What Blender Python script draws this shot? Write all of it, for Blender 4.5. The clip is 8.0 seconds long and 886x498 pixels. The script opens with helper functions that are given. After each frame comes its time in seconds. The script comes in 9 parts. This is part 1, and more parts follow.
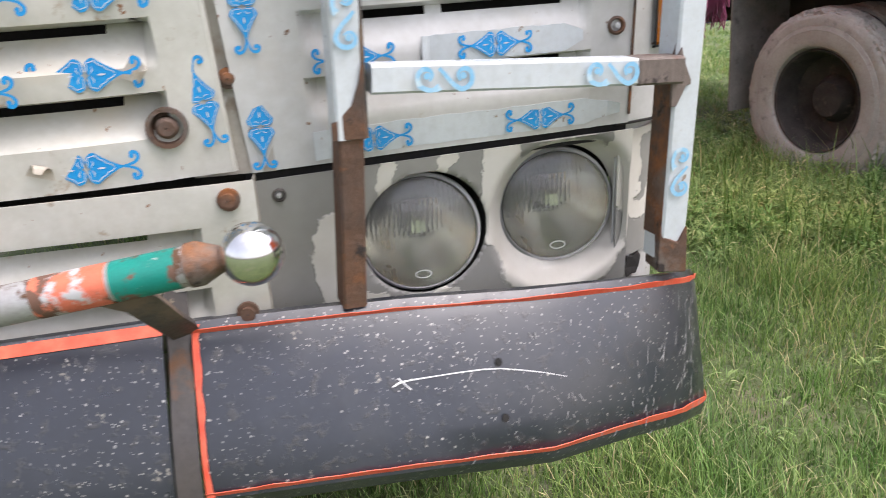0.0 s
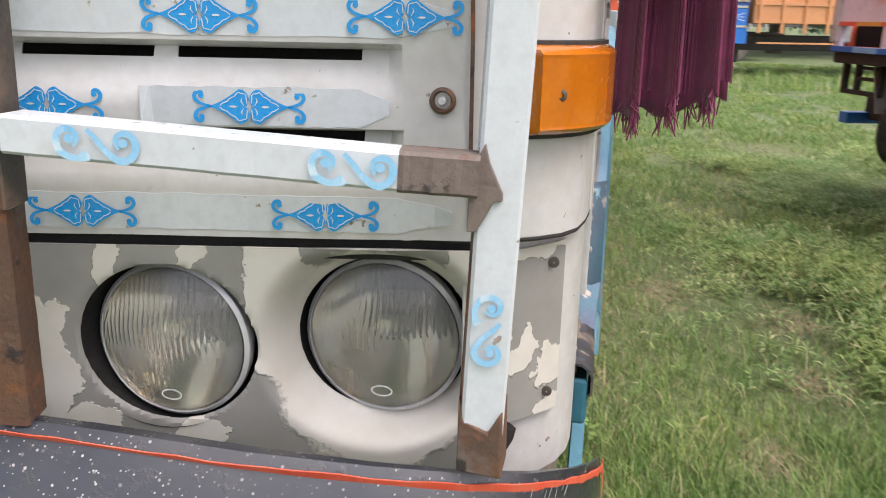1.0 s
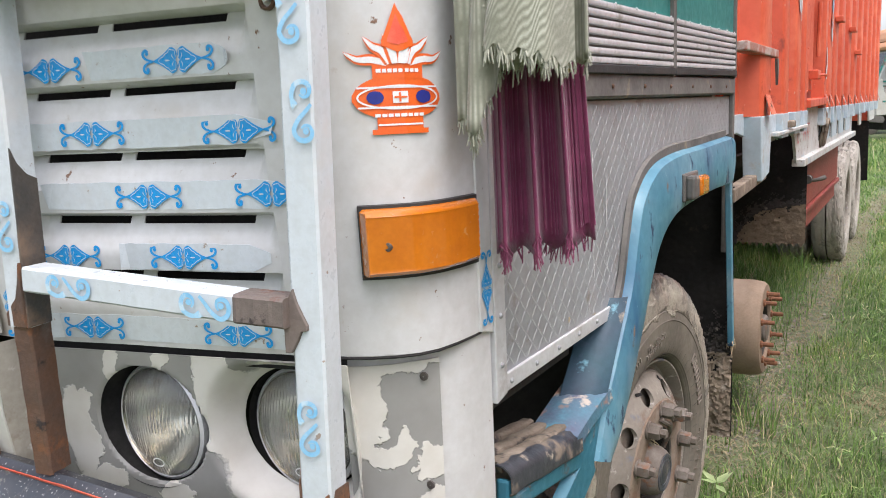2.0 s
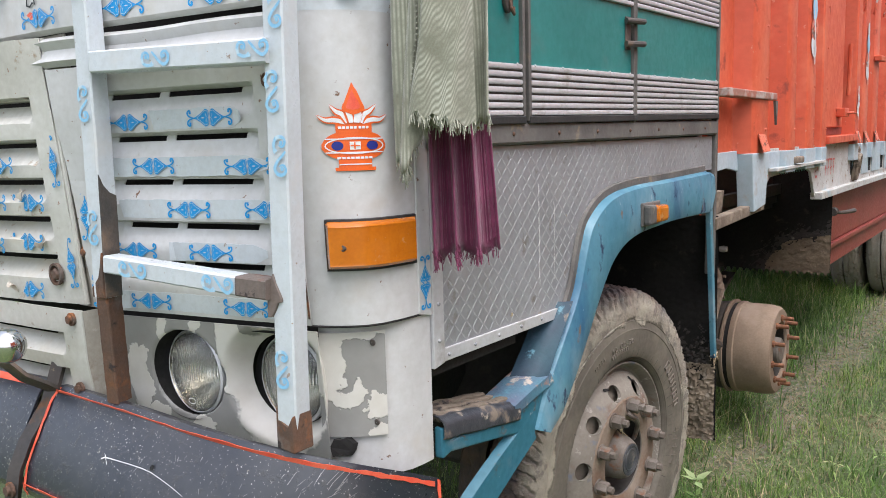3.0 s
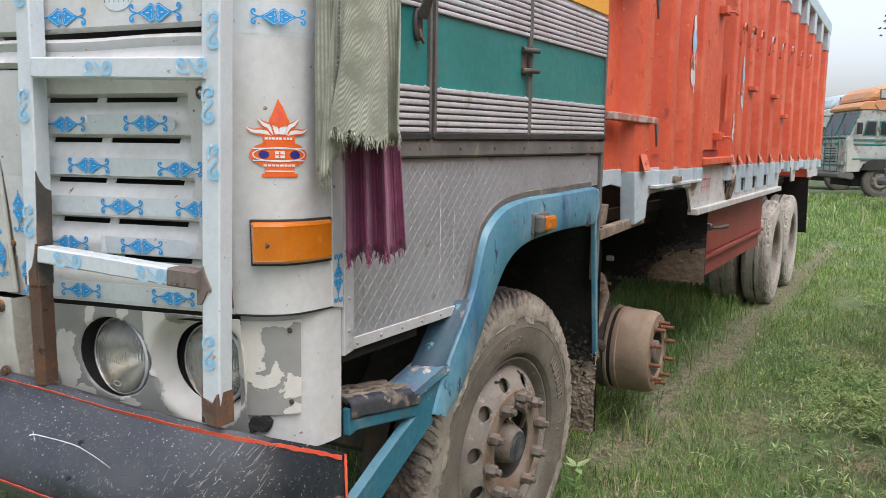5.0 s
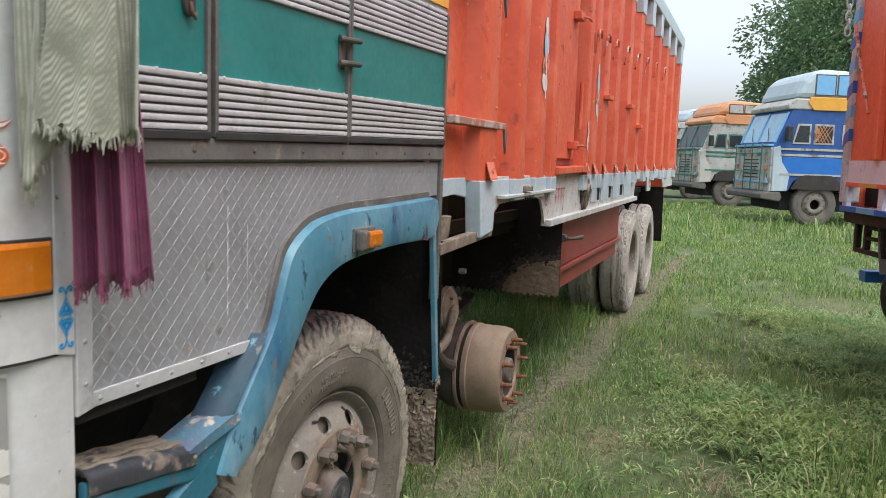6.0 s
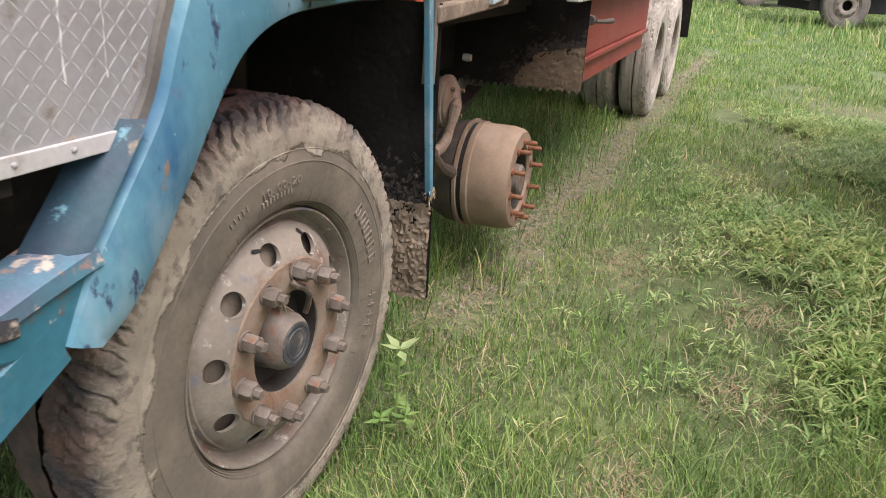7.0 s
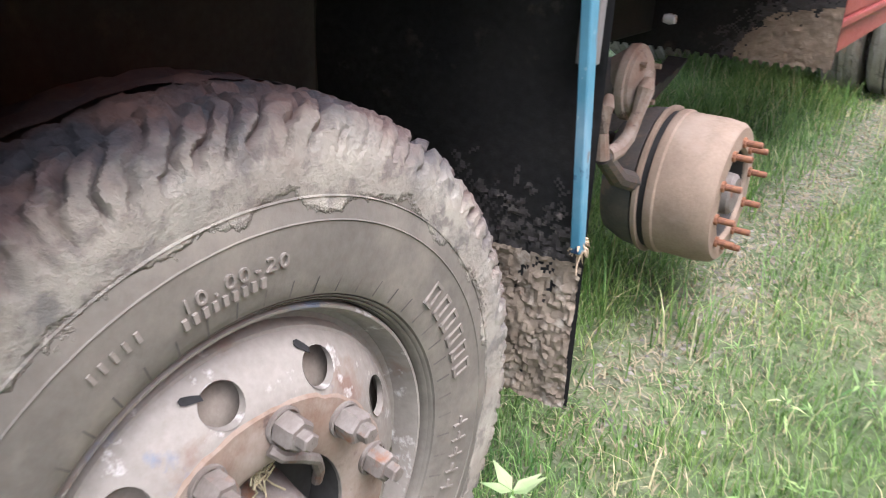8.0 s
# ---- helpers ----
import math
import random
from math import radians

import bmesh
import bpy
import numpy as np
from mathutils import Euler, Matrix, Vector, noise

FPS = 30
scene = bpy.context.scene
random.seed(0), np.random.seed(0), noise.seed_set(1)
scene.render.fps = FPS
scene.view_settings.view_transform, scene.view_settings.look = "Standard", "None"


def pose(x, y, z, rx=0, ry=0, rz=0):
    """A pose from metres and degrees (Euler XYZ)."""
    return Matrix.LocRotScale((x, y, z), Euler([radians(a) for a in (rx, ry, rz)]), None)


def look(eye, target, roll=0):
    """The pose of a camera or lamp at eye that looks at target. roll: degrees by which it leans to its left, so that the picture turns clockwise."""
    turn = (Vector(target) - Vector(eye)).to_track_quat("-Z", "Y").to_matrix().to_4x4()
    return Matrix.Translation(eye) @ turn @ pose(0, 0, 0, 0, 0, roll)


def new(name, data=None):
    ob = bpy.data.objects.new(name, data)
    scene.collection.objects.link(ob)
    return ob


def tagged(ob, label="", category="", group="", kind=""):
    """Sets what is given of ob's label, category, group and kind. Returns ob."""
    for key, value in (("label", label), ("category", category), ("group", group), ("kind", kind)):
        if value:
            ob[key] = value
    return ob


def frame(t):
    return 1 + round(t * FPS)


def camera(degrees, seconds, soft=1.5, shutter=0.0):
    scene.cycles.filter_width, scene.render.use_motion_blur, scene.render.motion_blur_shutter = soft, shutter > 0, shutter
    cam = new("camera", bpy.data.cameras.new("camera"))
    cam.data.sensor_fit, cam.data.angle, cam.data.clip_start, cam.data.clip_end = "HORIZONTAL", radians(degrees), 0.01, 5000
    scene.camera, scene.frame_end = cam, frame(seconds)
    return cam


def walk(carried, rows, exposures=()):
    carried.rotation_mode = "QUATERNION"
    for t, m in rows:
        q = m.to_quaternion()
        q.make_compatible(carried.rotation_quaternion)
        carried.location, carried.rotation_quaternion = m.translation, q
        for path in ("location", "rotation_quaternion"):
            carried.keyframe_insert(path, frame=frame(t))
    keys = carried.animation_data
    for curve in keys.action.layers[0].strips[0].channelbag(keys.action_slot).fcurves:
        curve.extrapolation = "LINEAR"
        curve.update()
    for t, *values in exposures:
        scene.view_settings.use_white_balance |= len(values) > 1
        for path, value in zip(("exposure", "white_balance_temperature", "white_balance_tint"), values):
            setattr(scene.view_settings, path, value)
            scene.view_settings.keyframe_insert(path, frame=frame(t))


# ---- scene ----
cam = camera(57.3, 8.0, soft=0.8, shutter=0.2)
PATH = [
    (0, (-0.547, 0.369, 1.449), (-0.286, 2.232, 0.767), -3.3),
    (0.2, (-0.377, 0.394, 1.455), (-0.241, 2.272, 0.780), -3.3),
    (0.5, (-0.249, 0.521, 1.404), (-0.12, 2.426, 0.81), 1.3),
    (0.8, (-0.091, 0.649, 1.442), (-0.239, 2.557, 0.861), 1.5),
    (1, (0.014, 0.712, 1.42), (-0.35, 2.601, 0.872), 1.2),
    (1.2, (0.108, 0.760, 1.416), (-0.479, 2.608, 0.926), 0.4),
    (1.5, (0.27, 0.804, 1.47), (-0.572, 2.561, 1.019), -1.5),
    (1.7, (0.372, 0.776, 1.497), (-0.55, 2.506, 1.099), -2.3),
    (2.8, (0.902, 0.475, 1.516), (-0.26, 2.085, 1.273), -1.4),
    (3, (0.961, 0.46, 1.531), (-0.22, 2.053, 1.273), -1.6),
    (3.5, (1.038, 0.37, 1.534), (-0.136, 1.976, 1.318), -1.8),
    (4, (1.065, 0.261, 1.529), (-0.023, 1.924, 1.3), -0.1),
    (4.2, (1.065, 0.253, 1.547), (0.002, 1.927, 1.289), 0.4),
    (5.3, (1.07, 0.309, 1.55), (0.155, 2.07, 1.303), 1.0),
    (5.5, (1.069, 0.35, 1.534), (0.222, 2.143, 1.278), 1.3),
    (5.8, (1.058, 0.528, 1.524), (0.324, 2.372, 1.280), 1.7),
    (6, (1.064, 0.662, 1.553), (0.361, 2.52, 1.325), 1.9),
    (6.2, (1.044, 0.768, 1.585), (0.344, 2.626, 1.348), 1.7),
    (6.5, (1.003, 0.93, 1.509), (0.324, 2.771, 1.124), 1.9),
    (6.8, (0.892, 1.160, 1.399), (0.210, 2.958, 0.849), 2.4),
    (7, (0.82, 1.34, 1.381), (0.177, 3.1, 0.684), 3.4),
    (7.2, (0.792, 1.505, 1.346), (0.112, 3.243, 0.628), 2.9),
    (7.5, (0.697, 1.818, 1.314), (-0.174, 3.474, 0.608), 3.1),
    (7.8, (0.600, 2.089, 1.300), (-0.364, 3.655, 0.514), 1.1),
    (8, (0.531, 2.234, 1.264), (-0.496, 3.751, 0.46), 2.4),
]
walk(cam, [(t, look(eye, target, roll)) for t, eye, target, roll in PATH], exposures=[(0.0, 1.40, 6500, 18), (1.0, 1.36, 6700, 17), (1.5, 1.38, 6500, 16), (3.5, 1.15, 6200, 13), (5.5, 1.03, 6300, 12), (6.5, 1.06, 6250, 10), (7.0, 1.54, 6700, 18), (7.5, 2.12, 6050, 19), (8.0, 2.26, 5750, 17)])

# ---- world and light: a bright overcast sky ----
world = bpy.data.worlds.new("overcast_sky")
scene.world = world
world.use_nodes = True
wt = world.node_tree
wt.nodes.clear()
w_out = wt.nodes.new("ShaderNodeOutputWorld")
w_bg = wt.nodes.new("ShaderNodeBackground")
w_sky = wt.nodes.new("ShaderNodeTexSky")
w_sky.sky_type = "NISHITA"
w_sky.sun_disc = False
w_sky.sun_elevation = radians(66)
w_sky.sun_rotation = radians(114)
w_sky.dust_density = 4.0
w_hsv = wt.nodes.new("ShaderNodeHueSaturation")
w_hsv.inputs["Saturation"].default_value = 0.42
wt.links.new(w_sky.outputs["Color"], w_hsv.inputs["Color"])
wt.links.new(w_hsv.outputs["Color"], w_bg.inputs["Color"])
w_bg.inputs["Strength"].default_value = 0.15
wt.links.new(w_bg.outputs["Background"], w_out.inputs["Surface"])
sun_data = bpy.data.lights.new("sun", "SUN")
sun_data.energy = 1.0
sun_data.angle = radians(60)
sun_data.color = (1.0, 0.985, 0.96)
sun = new("sun", sun_data)
SUN_ROT, SUN_EL = radians(114), radians(66)
sun_dir = Vector((math.sin(SUN_ROT) * math.cos(SUN_EL), math.cos(SUN_ROT) * math.cos(SUN_EL), math.sin(SUN_EL)))
sun.matrix_world = Matrix.Translation((4, -6, 12)) @ sun_dir.to_track_quat("Z", "Y").to_matrix().to_4x4()


# ---- materials ----
def nd(t, kind, **inputs):
    n = t.nodes.new(kind)
    for k, v in inputs.items():
        n.inputs[k.replace("_", " ")].default_value = v
    return n


def noise_mask(t, co, scale, lo, hi, detail=5.0, rough=0.6, seed=0.0):
    """A 0..1 mask of noise that rises from lo to hi."""
    mp = nd(t, "ShaderNodeMapping")
    mp.inputs["Location"].default_value = (seed, seed * 0.7, seed * 1.3)
    t.links.new(co, mp.inputs["Vector"])
    n = nd(t, "ShaderNodeTexNoise", Scale=scale, Detail=detail, Roughness=rough)
    t.links.new(mp.outputs["Vector"], n.inputs["Vector"])
    r = nd(t, "ShaderNodeMapRange")
    r.inputs["From Min"].default_value, r.inputs["From Max"].default_value = lo, hi
    t.links.new(n.outputs["Fac"], r.inputs["Value"])
    return r.outputs["Result"]


def mixc(t, fac, a, b, mode="MIX"):
    m = t.nodes.new("ShaderNodeMix")
    m.data_type, m.blend_type = "RGBA", mode
    for sock, v in ((m.inputs[0], fac), (m.inputs[6], a), (m.inputs[7], b)):
        if hasattr(v, "links"):
            t.links.new(v, sock)
        elif isinstance(v, tuple):
            sock.default_value = (*v, 1.0)
        else:
            sock.default_value = v
    return m.outputs[2]


def surface(name, col, col2=None, scale=6.0, rough=0.55, metal=0.0, bump=0.15, bscale=60.0, coat=0.0,
            layers=(), vary=0.0, island=0.0, spec=0.5, stretch=None, transmission=0.0, ior=1.45):
    """A painted, metal or earthy surface: two tones of base, then layers (colour, noise scale, lo, hi, roughness, seed) of dirt, chips or wear."""
    m = bpy.data.materials.new(name)
    m.use_nodes = True
    t = m.node_tree
    p = t.nodes["Principled BSDF"]
    tc = nd(t, "ShaderNodeTexCoord")
    co = tc.outputs["Object"]
    col2 = col2 or tuple(c * 0.82 for c in col)
    c = mixc(t, noise_mask(t, co, scale, 0.35, 0.65), col, col2)
    fine = noise_mask(t, co, scale * 12, 0.3, 0.75, seed=3.0)
    c = mixc(t, fine, c, mixc(t, 1.0, c, (0.86, 0.85, 0.83), "MULTIPLY"))
    r = None
    rv = nd(t, "ShaderNodeMapRange")
    rv.inputs["To Min"].default_value, rv.inputs["To Max"].default_value = max(rough - 0.08, 0.02), min(rough + 0.1, 1.0)
    t.links.new(fine, rv.inputs["Value"])
    r = rv.outputs["Result"]
    edge = None
    if stretch:
        mp = nd(t, "ShaderNodeMapping")
        mp.inputs["Scale"].default_value = stretch
        t.links.new(co, mp.inputs["Vector"])
        lco = mp.outputs["Vector"]
    else:
        lco = co
    for lc, ls, lo, hi, lr, seed in layers:
        k = noise_mask(t, lco, ls, lo, hi, 6.0, 0.62, seed)
        c = mixc(t, k, c, lc)
        rm = t.nodes.new("ShaderNodeMix")
        t.links.new(k, rm.inputs[0])
        t.links.new(r, rm.inputs[2])
        rm.inputs[3].default_value = lr
        r = rm.outputs[0]
        edge = k
    if vary or island:
        if island:
            rnd = nd(t, "ShaderNodeNewGeometry").outputs["Random Per Island"]
        else:
            rnd = nd(t, "ShaderNodeObjectInfo").outputs["Random"]
        h = nd(t, "ShaderNodeHueSaturation")
        mr = nd(t, "ShaderNodeMapRange")
        a = vary or island
        mr.inputs["To Min"].default_value, mr.inputs["To Max"].default_value = 1 - a, 1 + a
        t.links.new(rnd, mr.inputs["Value"])
        t.links.new(mr.outputs["Result"], h.inputs["Value"])
        t.links.new(c, h.inputs["Color"])
        c = h.outputs["Color"]
    t.links.new(c, p.inputs["Base Color"])
    t.links.new(r, p.inputs["Roughness"])
    p.inputs["Metallic"].default_value = metal
    p.inputs["Specular IOR Level"].default_value = spec
    p.inputs["Coat Weight"].default_value = coat
    p.inputs["Transmission Weight"].default_value = transmission
    p.inputs["IOR"].default_value = ior
    if bump:
        bn = nd(t, "ShaderNodeTexNoise", Scale=bscale, Detail=5.0, Roughness=0.6)
        t.links.new(co, bn.inputs["Vector"])
        b = nd(t, "ShaderNodeBump", Strength=bump, Distance=0.004)
        t.links.new(bn.outputs["Fac"], b.inputs["Height"])
        out = b
        if edge is not None:
            b2 = nd(t, "ShaderNodeBump", Strength=0.35, Distance=0.0015)
            t.links.new(edge, b2.inputs["Height"])
            t.links.new(b.outputs["Normal"], b2.inputs["Normal"])
            out = b2
        t.links.new(out.outputs["Normal"], p.inputs["Normal"])
    return m


M = {}
M["strap"] = surface("dark_rusty_strap", (0.045, 0.043, 0.043), (0.08, 0.07, 0.062), 9.0, 0.45, 0.3, 0.2, 60, layers=[((0.17, 0.09, 0.05), 11.0, 0.58, 0.68, 0.9, 2.0), ((0.30, 0.25, 0.17), 26.0, 0.66, 0.70, 0.9, 6.0)])
M["white_paint"] = surface("white_paint", (0.57, 0.57, 0.56), (0.51, 0.51, 0.495), 4.0, 0.38, bump=0.11, bscale=14, coat=0.15,
                           layers=[((0.47, 0.44, 0.39), 6.0, 0.54, 0.74, 0.6, 2.0), ((0.42, 0.38, 0.33), 26.0, 0.67, 0.75, 0.8, 11.0), ((0.20, 0.12, 0.08), 45.0, 0.67, 0.70, 0.9, 7.0)])
M["cream_paint"] = surface("cream_paint", (0.545, 0.54, 0.495), (0.47, 0.46, 0.405), 5.0, 0.42, bump=0.13, bscale=14, coat=0.1,
                           layers=[((0.48, 0.43, 0.34), 8.0, 0.55, 0.75, 0.7, 5.0), ((0.30, 0.23, 0.16), 20.0, 0.63, 0.71, 0.9, 2.0), ((0.25, 0.12, 0.06), 50.0, 0.67, 0.71, 0.9, 9.0)])
M["dirty_cream"] = surface("dirty_cream_paint", (0.46, 0.43, 0.37), (0.36, 0.33, 0.28), 9.0, 0.6, bump=0.1, layers=[((0.22, 0.16, 0.11), 16.0, 0.58, 0.74, 0.9, 5.0), ((0.60, 0.58, 0.54), 22.0, 0.62, 0.68, 0.5, 2.0)])
M["vinyl"] = surface("white_vinyl_tape", (0.575, 0.62, 0.645), (0.53, 0.57, 0.59), 7.0, 0.32, bump=0.10, bscale=20,
                     layers=[((0.54, 0.54, 0.52), 9.0, 0.55, 0.75, 0.5, 4.0), ((0.30, 0.24, 0.19), 55.0, 0.66, 0.69, 0.8, 8.0)])
M["blue_sticker"] = surface("blue_sticker", (0.006, 0.25, 0.60), (0.010, 0.29, 0.64), 20.0, 0.3, bump=0.0)
M["pale_sticker"] = surface("pale_blue_sticker", (0.28, 0.55, 0.76), (0.42, 0.64, 0.78), 30.0, 0.35, bump=0.0)
M["rust"] = surface("rusty_steel", (0.085, 0.060, 0.048), (0.14, 0.072, 0.042), 12.0, 0.75, 0.1, 0.5, 120,
                    layers=[((0.30, 0.115, 0.040), 9.0, 0.52, 0.64, 0.9, 1.0), ((0.15, 0.135, 0.12), 7.0, 0.54, 0.66, 0.6, 6.0), ((0.035, 0.028, 0.025), 24.0, 0.60, 0.66, 0.9, 3.0)])
M["orange_rust"] = surface("orange_rust", (0.27, 0.115, 0.05), (0.16, 0.07, 0.04), 50.0, 0.85, 0.0, 0.5, 200)
# near-black that stands for shade in gaps, wells and under bodies
M["dark_gap"] = surface("near_black_shade", (0.012, 0.012, 0.012), (0.02, 0.018, 0.016), 10.0, 0.9, bump=0.1)
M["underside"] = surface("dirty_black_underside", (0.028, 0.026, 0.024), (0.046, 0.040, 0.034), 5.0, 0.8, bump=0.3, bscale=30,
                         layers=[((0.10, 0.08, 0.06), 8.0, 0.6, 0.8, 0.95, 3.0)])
M["chrome"] = surface("chrome", (0.80, 0.80, 0.80), (0.72, 0.72, 0.71), 9.0, 0.07, 1.0, 0.02, 60)
M["reflector"] = surface("dull_lamp_reflector", (0.52, 0.52, 0.47), (0.43, 0.41, 0.35), 9.0, 0.09, 1.0, 0.01, 40, layers=[((0.30, 0.22, 0.12), 14.0, 0.52, 0.70, 0.35, 3.0)])
M["tape_back"] = surface("brown_tape_backing", (0.42, 0.37, 0.30), (0.54, 0.50, 0.43), 40.0, 0.7, bump=0.1)
M["red_edge"] = surface("orange_red_edge_paint", (0.74, 0.095, 0.050), (0.78, 0.16, 0.09), 30.0, 0.45, bump=0.1, bscale=90)
M["amber"] = surface("amber_plastic", (0.54, 0.160, 0.008), (0.45, 0.120, 0.005), 12.0, 0.20, bump=0.02, coat=0.6,
                     layers=[((0.35, 0.20, 0.08), 25.0, 0.62, 0.8, 0.6, 2.0)])
M["rubber_seal"] = surface("black_rubber", (0.02, 0.02, 0.02), (0.04, 0.038, 0.035), 12.0, 0.65)
M["alu"] = surface("weathered_aluminium", (0.66, 0.665, 0.675), (0.56, 0.56, 0.565), 6.0, 0.40, 0.35, 0.08, 80,
                   layers=[((0.30, 0.27, 0.23), 10.0, 0.58, 0.75, 0.8, 3.0)])
M["checker"] = surface("dusty_checker_plate", (0.385, 0.400, 0.415), (0.315, 0.325, 0.330), 3.5, 0.5, 0.45, 0.06, 90,
                       layers=[((0.33, 0.325, 0.31), 5.0, 0.52, 0.76, 0.85, 3.0), ((0.46, 0.46, 0.45), 40.0, 0.66, 0.74, 0.4, 8.0), ((0.22, 0.20, 0.17), 14.0, 0.60, 0.72, 0.9, 12.0), ((0.40, 0.33, 0.20), 22.0, 0.68, 0.72, 0.9, 16.0)])
M["tread"] = surface("dull_plate_tread", (0.41, 0.425, 0.435), (0.335, 0.345, 0.345), 6.0, 0.55, 0.3, 0.05, 90)
M["rail_grey"] = surface("grey_weathered_rail", (0.105, 0.098, 0.090), (0.165, 0.155, 0.140), 8.0, 0.7, 0.2, 0.2, 70,
                         layers=[((0.30, 0.24, 0.16), 18.0, 0.62, 0.74, 0.9, 3.0)])
M["green_paint"] = surface("dark_green_paint", (0.013, 0.170, 0.160), (0.022, 0.205, 0.190), 4.0, 0.4, bump=0.05, bscale=15, coat=0.15,
                           layers=[((0.10, 0.20, 0.18), 7.0, 0.60, 0.85, 0.6, 2.0), ((0.35, 0.40, 0.38), 45.0, 0.72, 0.78, 0.7, 4.0)])
M["yellow_paint"] = surface("yellow_paint", (0.75, 0.38, 0.05), (0.68, 0.33, 0.05), 6.0, 0.4, bump=0.05)
M["fender_blue"] = surface("worn_blue_paint", (0.060, 0.192, 0.268), (0.10, 0.242, 0.312), 3.0, 0.45, bump=0.15, bscale=22, coat=0.08, stretch=(1.0, 1.6, 0.8),
                           layers=[((0.020, 0.085, 0.17), 2.4, 0.50, 0.68, 0.45, 2.0), ((0.24, 0.34, 0.39), 3.4, 0.50, 0.74, 0.6, 15.0), ((0.10, 0.085, 0.16), 5.5, 0.62, 0.72, 0.5, 12.0),
                                   ((0.30, 0.39, 0.43), 26.0, 0.665, 0.70, 0.7, 4.0), ((0.020, 0.035, 0.08), 13.0, 0.60, 0.66, 0.7, 6.0), ((0.17, 0.12, 0.095), 11.0, 0.63, 0.68, 0.9, 8.0)])
M["low_blue"] = surface("dull_low_blue_paint", (0.022, 0.120, 0.170), (0.035, 0.150, 0.205), 5.0, 0.5, bump=0.2, bscale=30,
                        layers=[((0.14, 0.20, 0.23), 9.0, 0.56, 0.72, 0.7, 3.0), ((0.36, 0.37, 0.36), 30.0, 0.66, 0.70, 0.8, 6.0), ((0.12, 0.085, 0.06), 14.0, 0.60, 0.67, 0.9, 9.0)])
M["old_steel"] = surface("grey_brown_steel", (0.135, 0.110, 0.098), (0.175, 0.140, 0.120), 14.0, 0.7, 0.1, 0.3, 110, layers=[((0.16, 0.06, 0.04), 16.0, 0.58, 0.66, 0.9, 2.0), ((0.05, 0.04, 0.036), 26.0, 0.60, 0.67, 0.9, 6.0)])
M["tyre"] = surface("dusty_tyre_rubber", (0.060, 0.055, 0.048), (0.105, 0.092, 0.075), 6.0, 0.8, bump=0.12, bscale=70,
                    layers=[((0.20, 0.165, 0.125), 9.0, 0.5, 0.75, 0.95, 2.0)])
M["pale_tyre"] = surface("pale_dusty_tyre", (0.40, 0.37, 0.32), (0.30, 0.27, 0.23), 7.0, 0.9, bump=0.4, bscale=60, layers=[((0.12, 0.105, 0.09), 9.0, 0.56, 0.70, 0.95, 2.0)])
M["rim"] = surface("dusty_grey_rim", (0.262, 0.234, 0.196), (0.190, 0.166, 0.138), 7.0, 0.75, 0.1, 0.25, 60,
                   layers=[((0.14, 0.155, 0.19), 11.0, 0.60, 0.68, 0.7, 14.0), ((0.16, 0.10, 0.07), 8.0, 0.56, 0.70, 0.9, 2.0), ((0.42, 0.39, 0.35), 25.0, 0.60, 0.68, 0.9, 5.0)])
M["rim_brown"] = surface("rust_brown_wheel_face", (0.17, 0.105, 0.068), (0.235, 0.185, 0.14), 9.0, 0.85, 0.0, 0.3, 80,
                         layers=[((0.27, 0.225, 0.18), 7.0, 0.50, 0.66, 0.9, 2.0), ((0.09, 0.06, 0.045), 18.0, 0.60, 0.68, 0.9, 7.0)])
M["drum_dust"] = surface("dusty_drum_face", (0.20, 0.168, 0.132), (0.13, 0.105, 0.08), 14.0, 0.9, bump=0.3)
M["hub_dust"] = surface("dusty_hub_steel", (0.20, 0.175, 0.15), (0.13, 0.105, 0.085), 20.0, 0.7, 0.2, 0.3, 90,
                        layers=[((0.20, 0.09, 0.045), 22.0, 0.58, 0.7, 0.9, 2.0)])
M["drum"] = surface("brown_dusty_drum", (0.27, 0.198, 0.138), (0.215, 0.155, 0.108), 9.0, 0.8, 0.0, 0.2, 90,
                    layers=[((0.30, 0.235, 0.18), 5.0, 0.5, 0.75, 0.9, 3.0)])
M["mudflap"] = surface("muddy_black_rubber", (0.010, 0.0095, 0.009), (0.018, 0.016, 0.014), 6.0, 0.85, bump=0.4, bscale=40, spec=0.25,
                       layers=[((0.045, 0.037, 0.029), 14.0, 0.60, 0.72, 0.95, 3.0)])
M["red_paint"] = surface("sun_faded_red_paint", (0.63, 0.122, 0.055), (0.54, 0.085, 0.038), 2.5, 0.5, bump=0.06, bscale=20, coat=0.05,
                         layers=[((0.70, 0.21, 0.11), 4.0, 0.52, 0.80, 0.6, 2.0), ((0.26, 0.055, 0.035), 9.0, 0.62, 0.72, 0.8, 7.0), ((0.60, 0.30, 0.22), 30.0, 0.66, 0.70, 0.8, 9.0)])
M["pale_band"] = surface("pale_blue_white_paint", (0.38, 0.48, 0.54), (0.47, 0.54, 0.57), 4.0, 0.5, bump=0.06,
                         layers=[((0.40, 0.33, 0.25), 12.0, 0.62, 0.76, 0.85, 2.0), ((0.15, 0.08, 0.05), 35.0, 0.70, 0.75, 0.9, 6.0)])
M["white_old"] = surface("dirty_white_paint", (0.55, 0.56, 0.55), (0.44, 0.43, 0.40), 5.0, 0.55, bump=0.08,
                         layers=[((0.33, 0.26, 0.19), 14.0, 0.56, 0.72, 0.9, 2.0), ((0.17, 0.095, 0.055), 26.0, 0.62, 0.68, 0.9, 7.0), ((0.34, 0.42, 0.46), 7.0, 0.60, 0.68, 0.6, 11.0)])
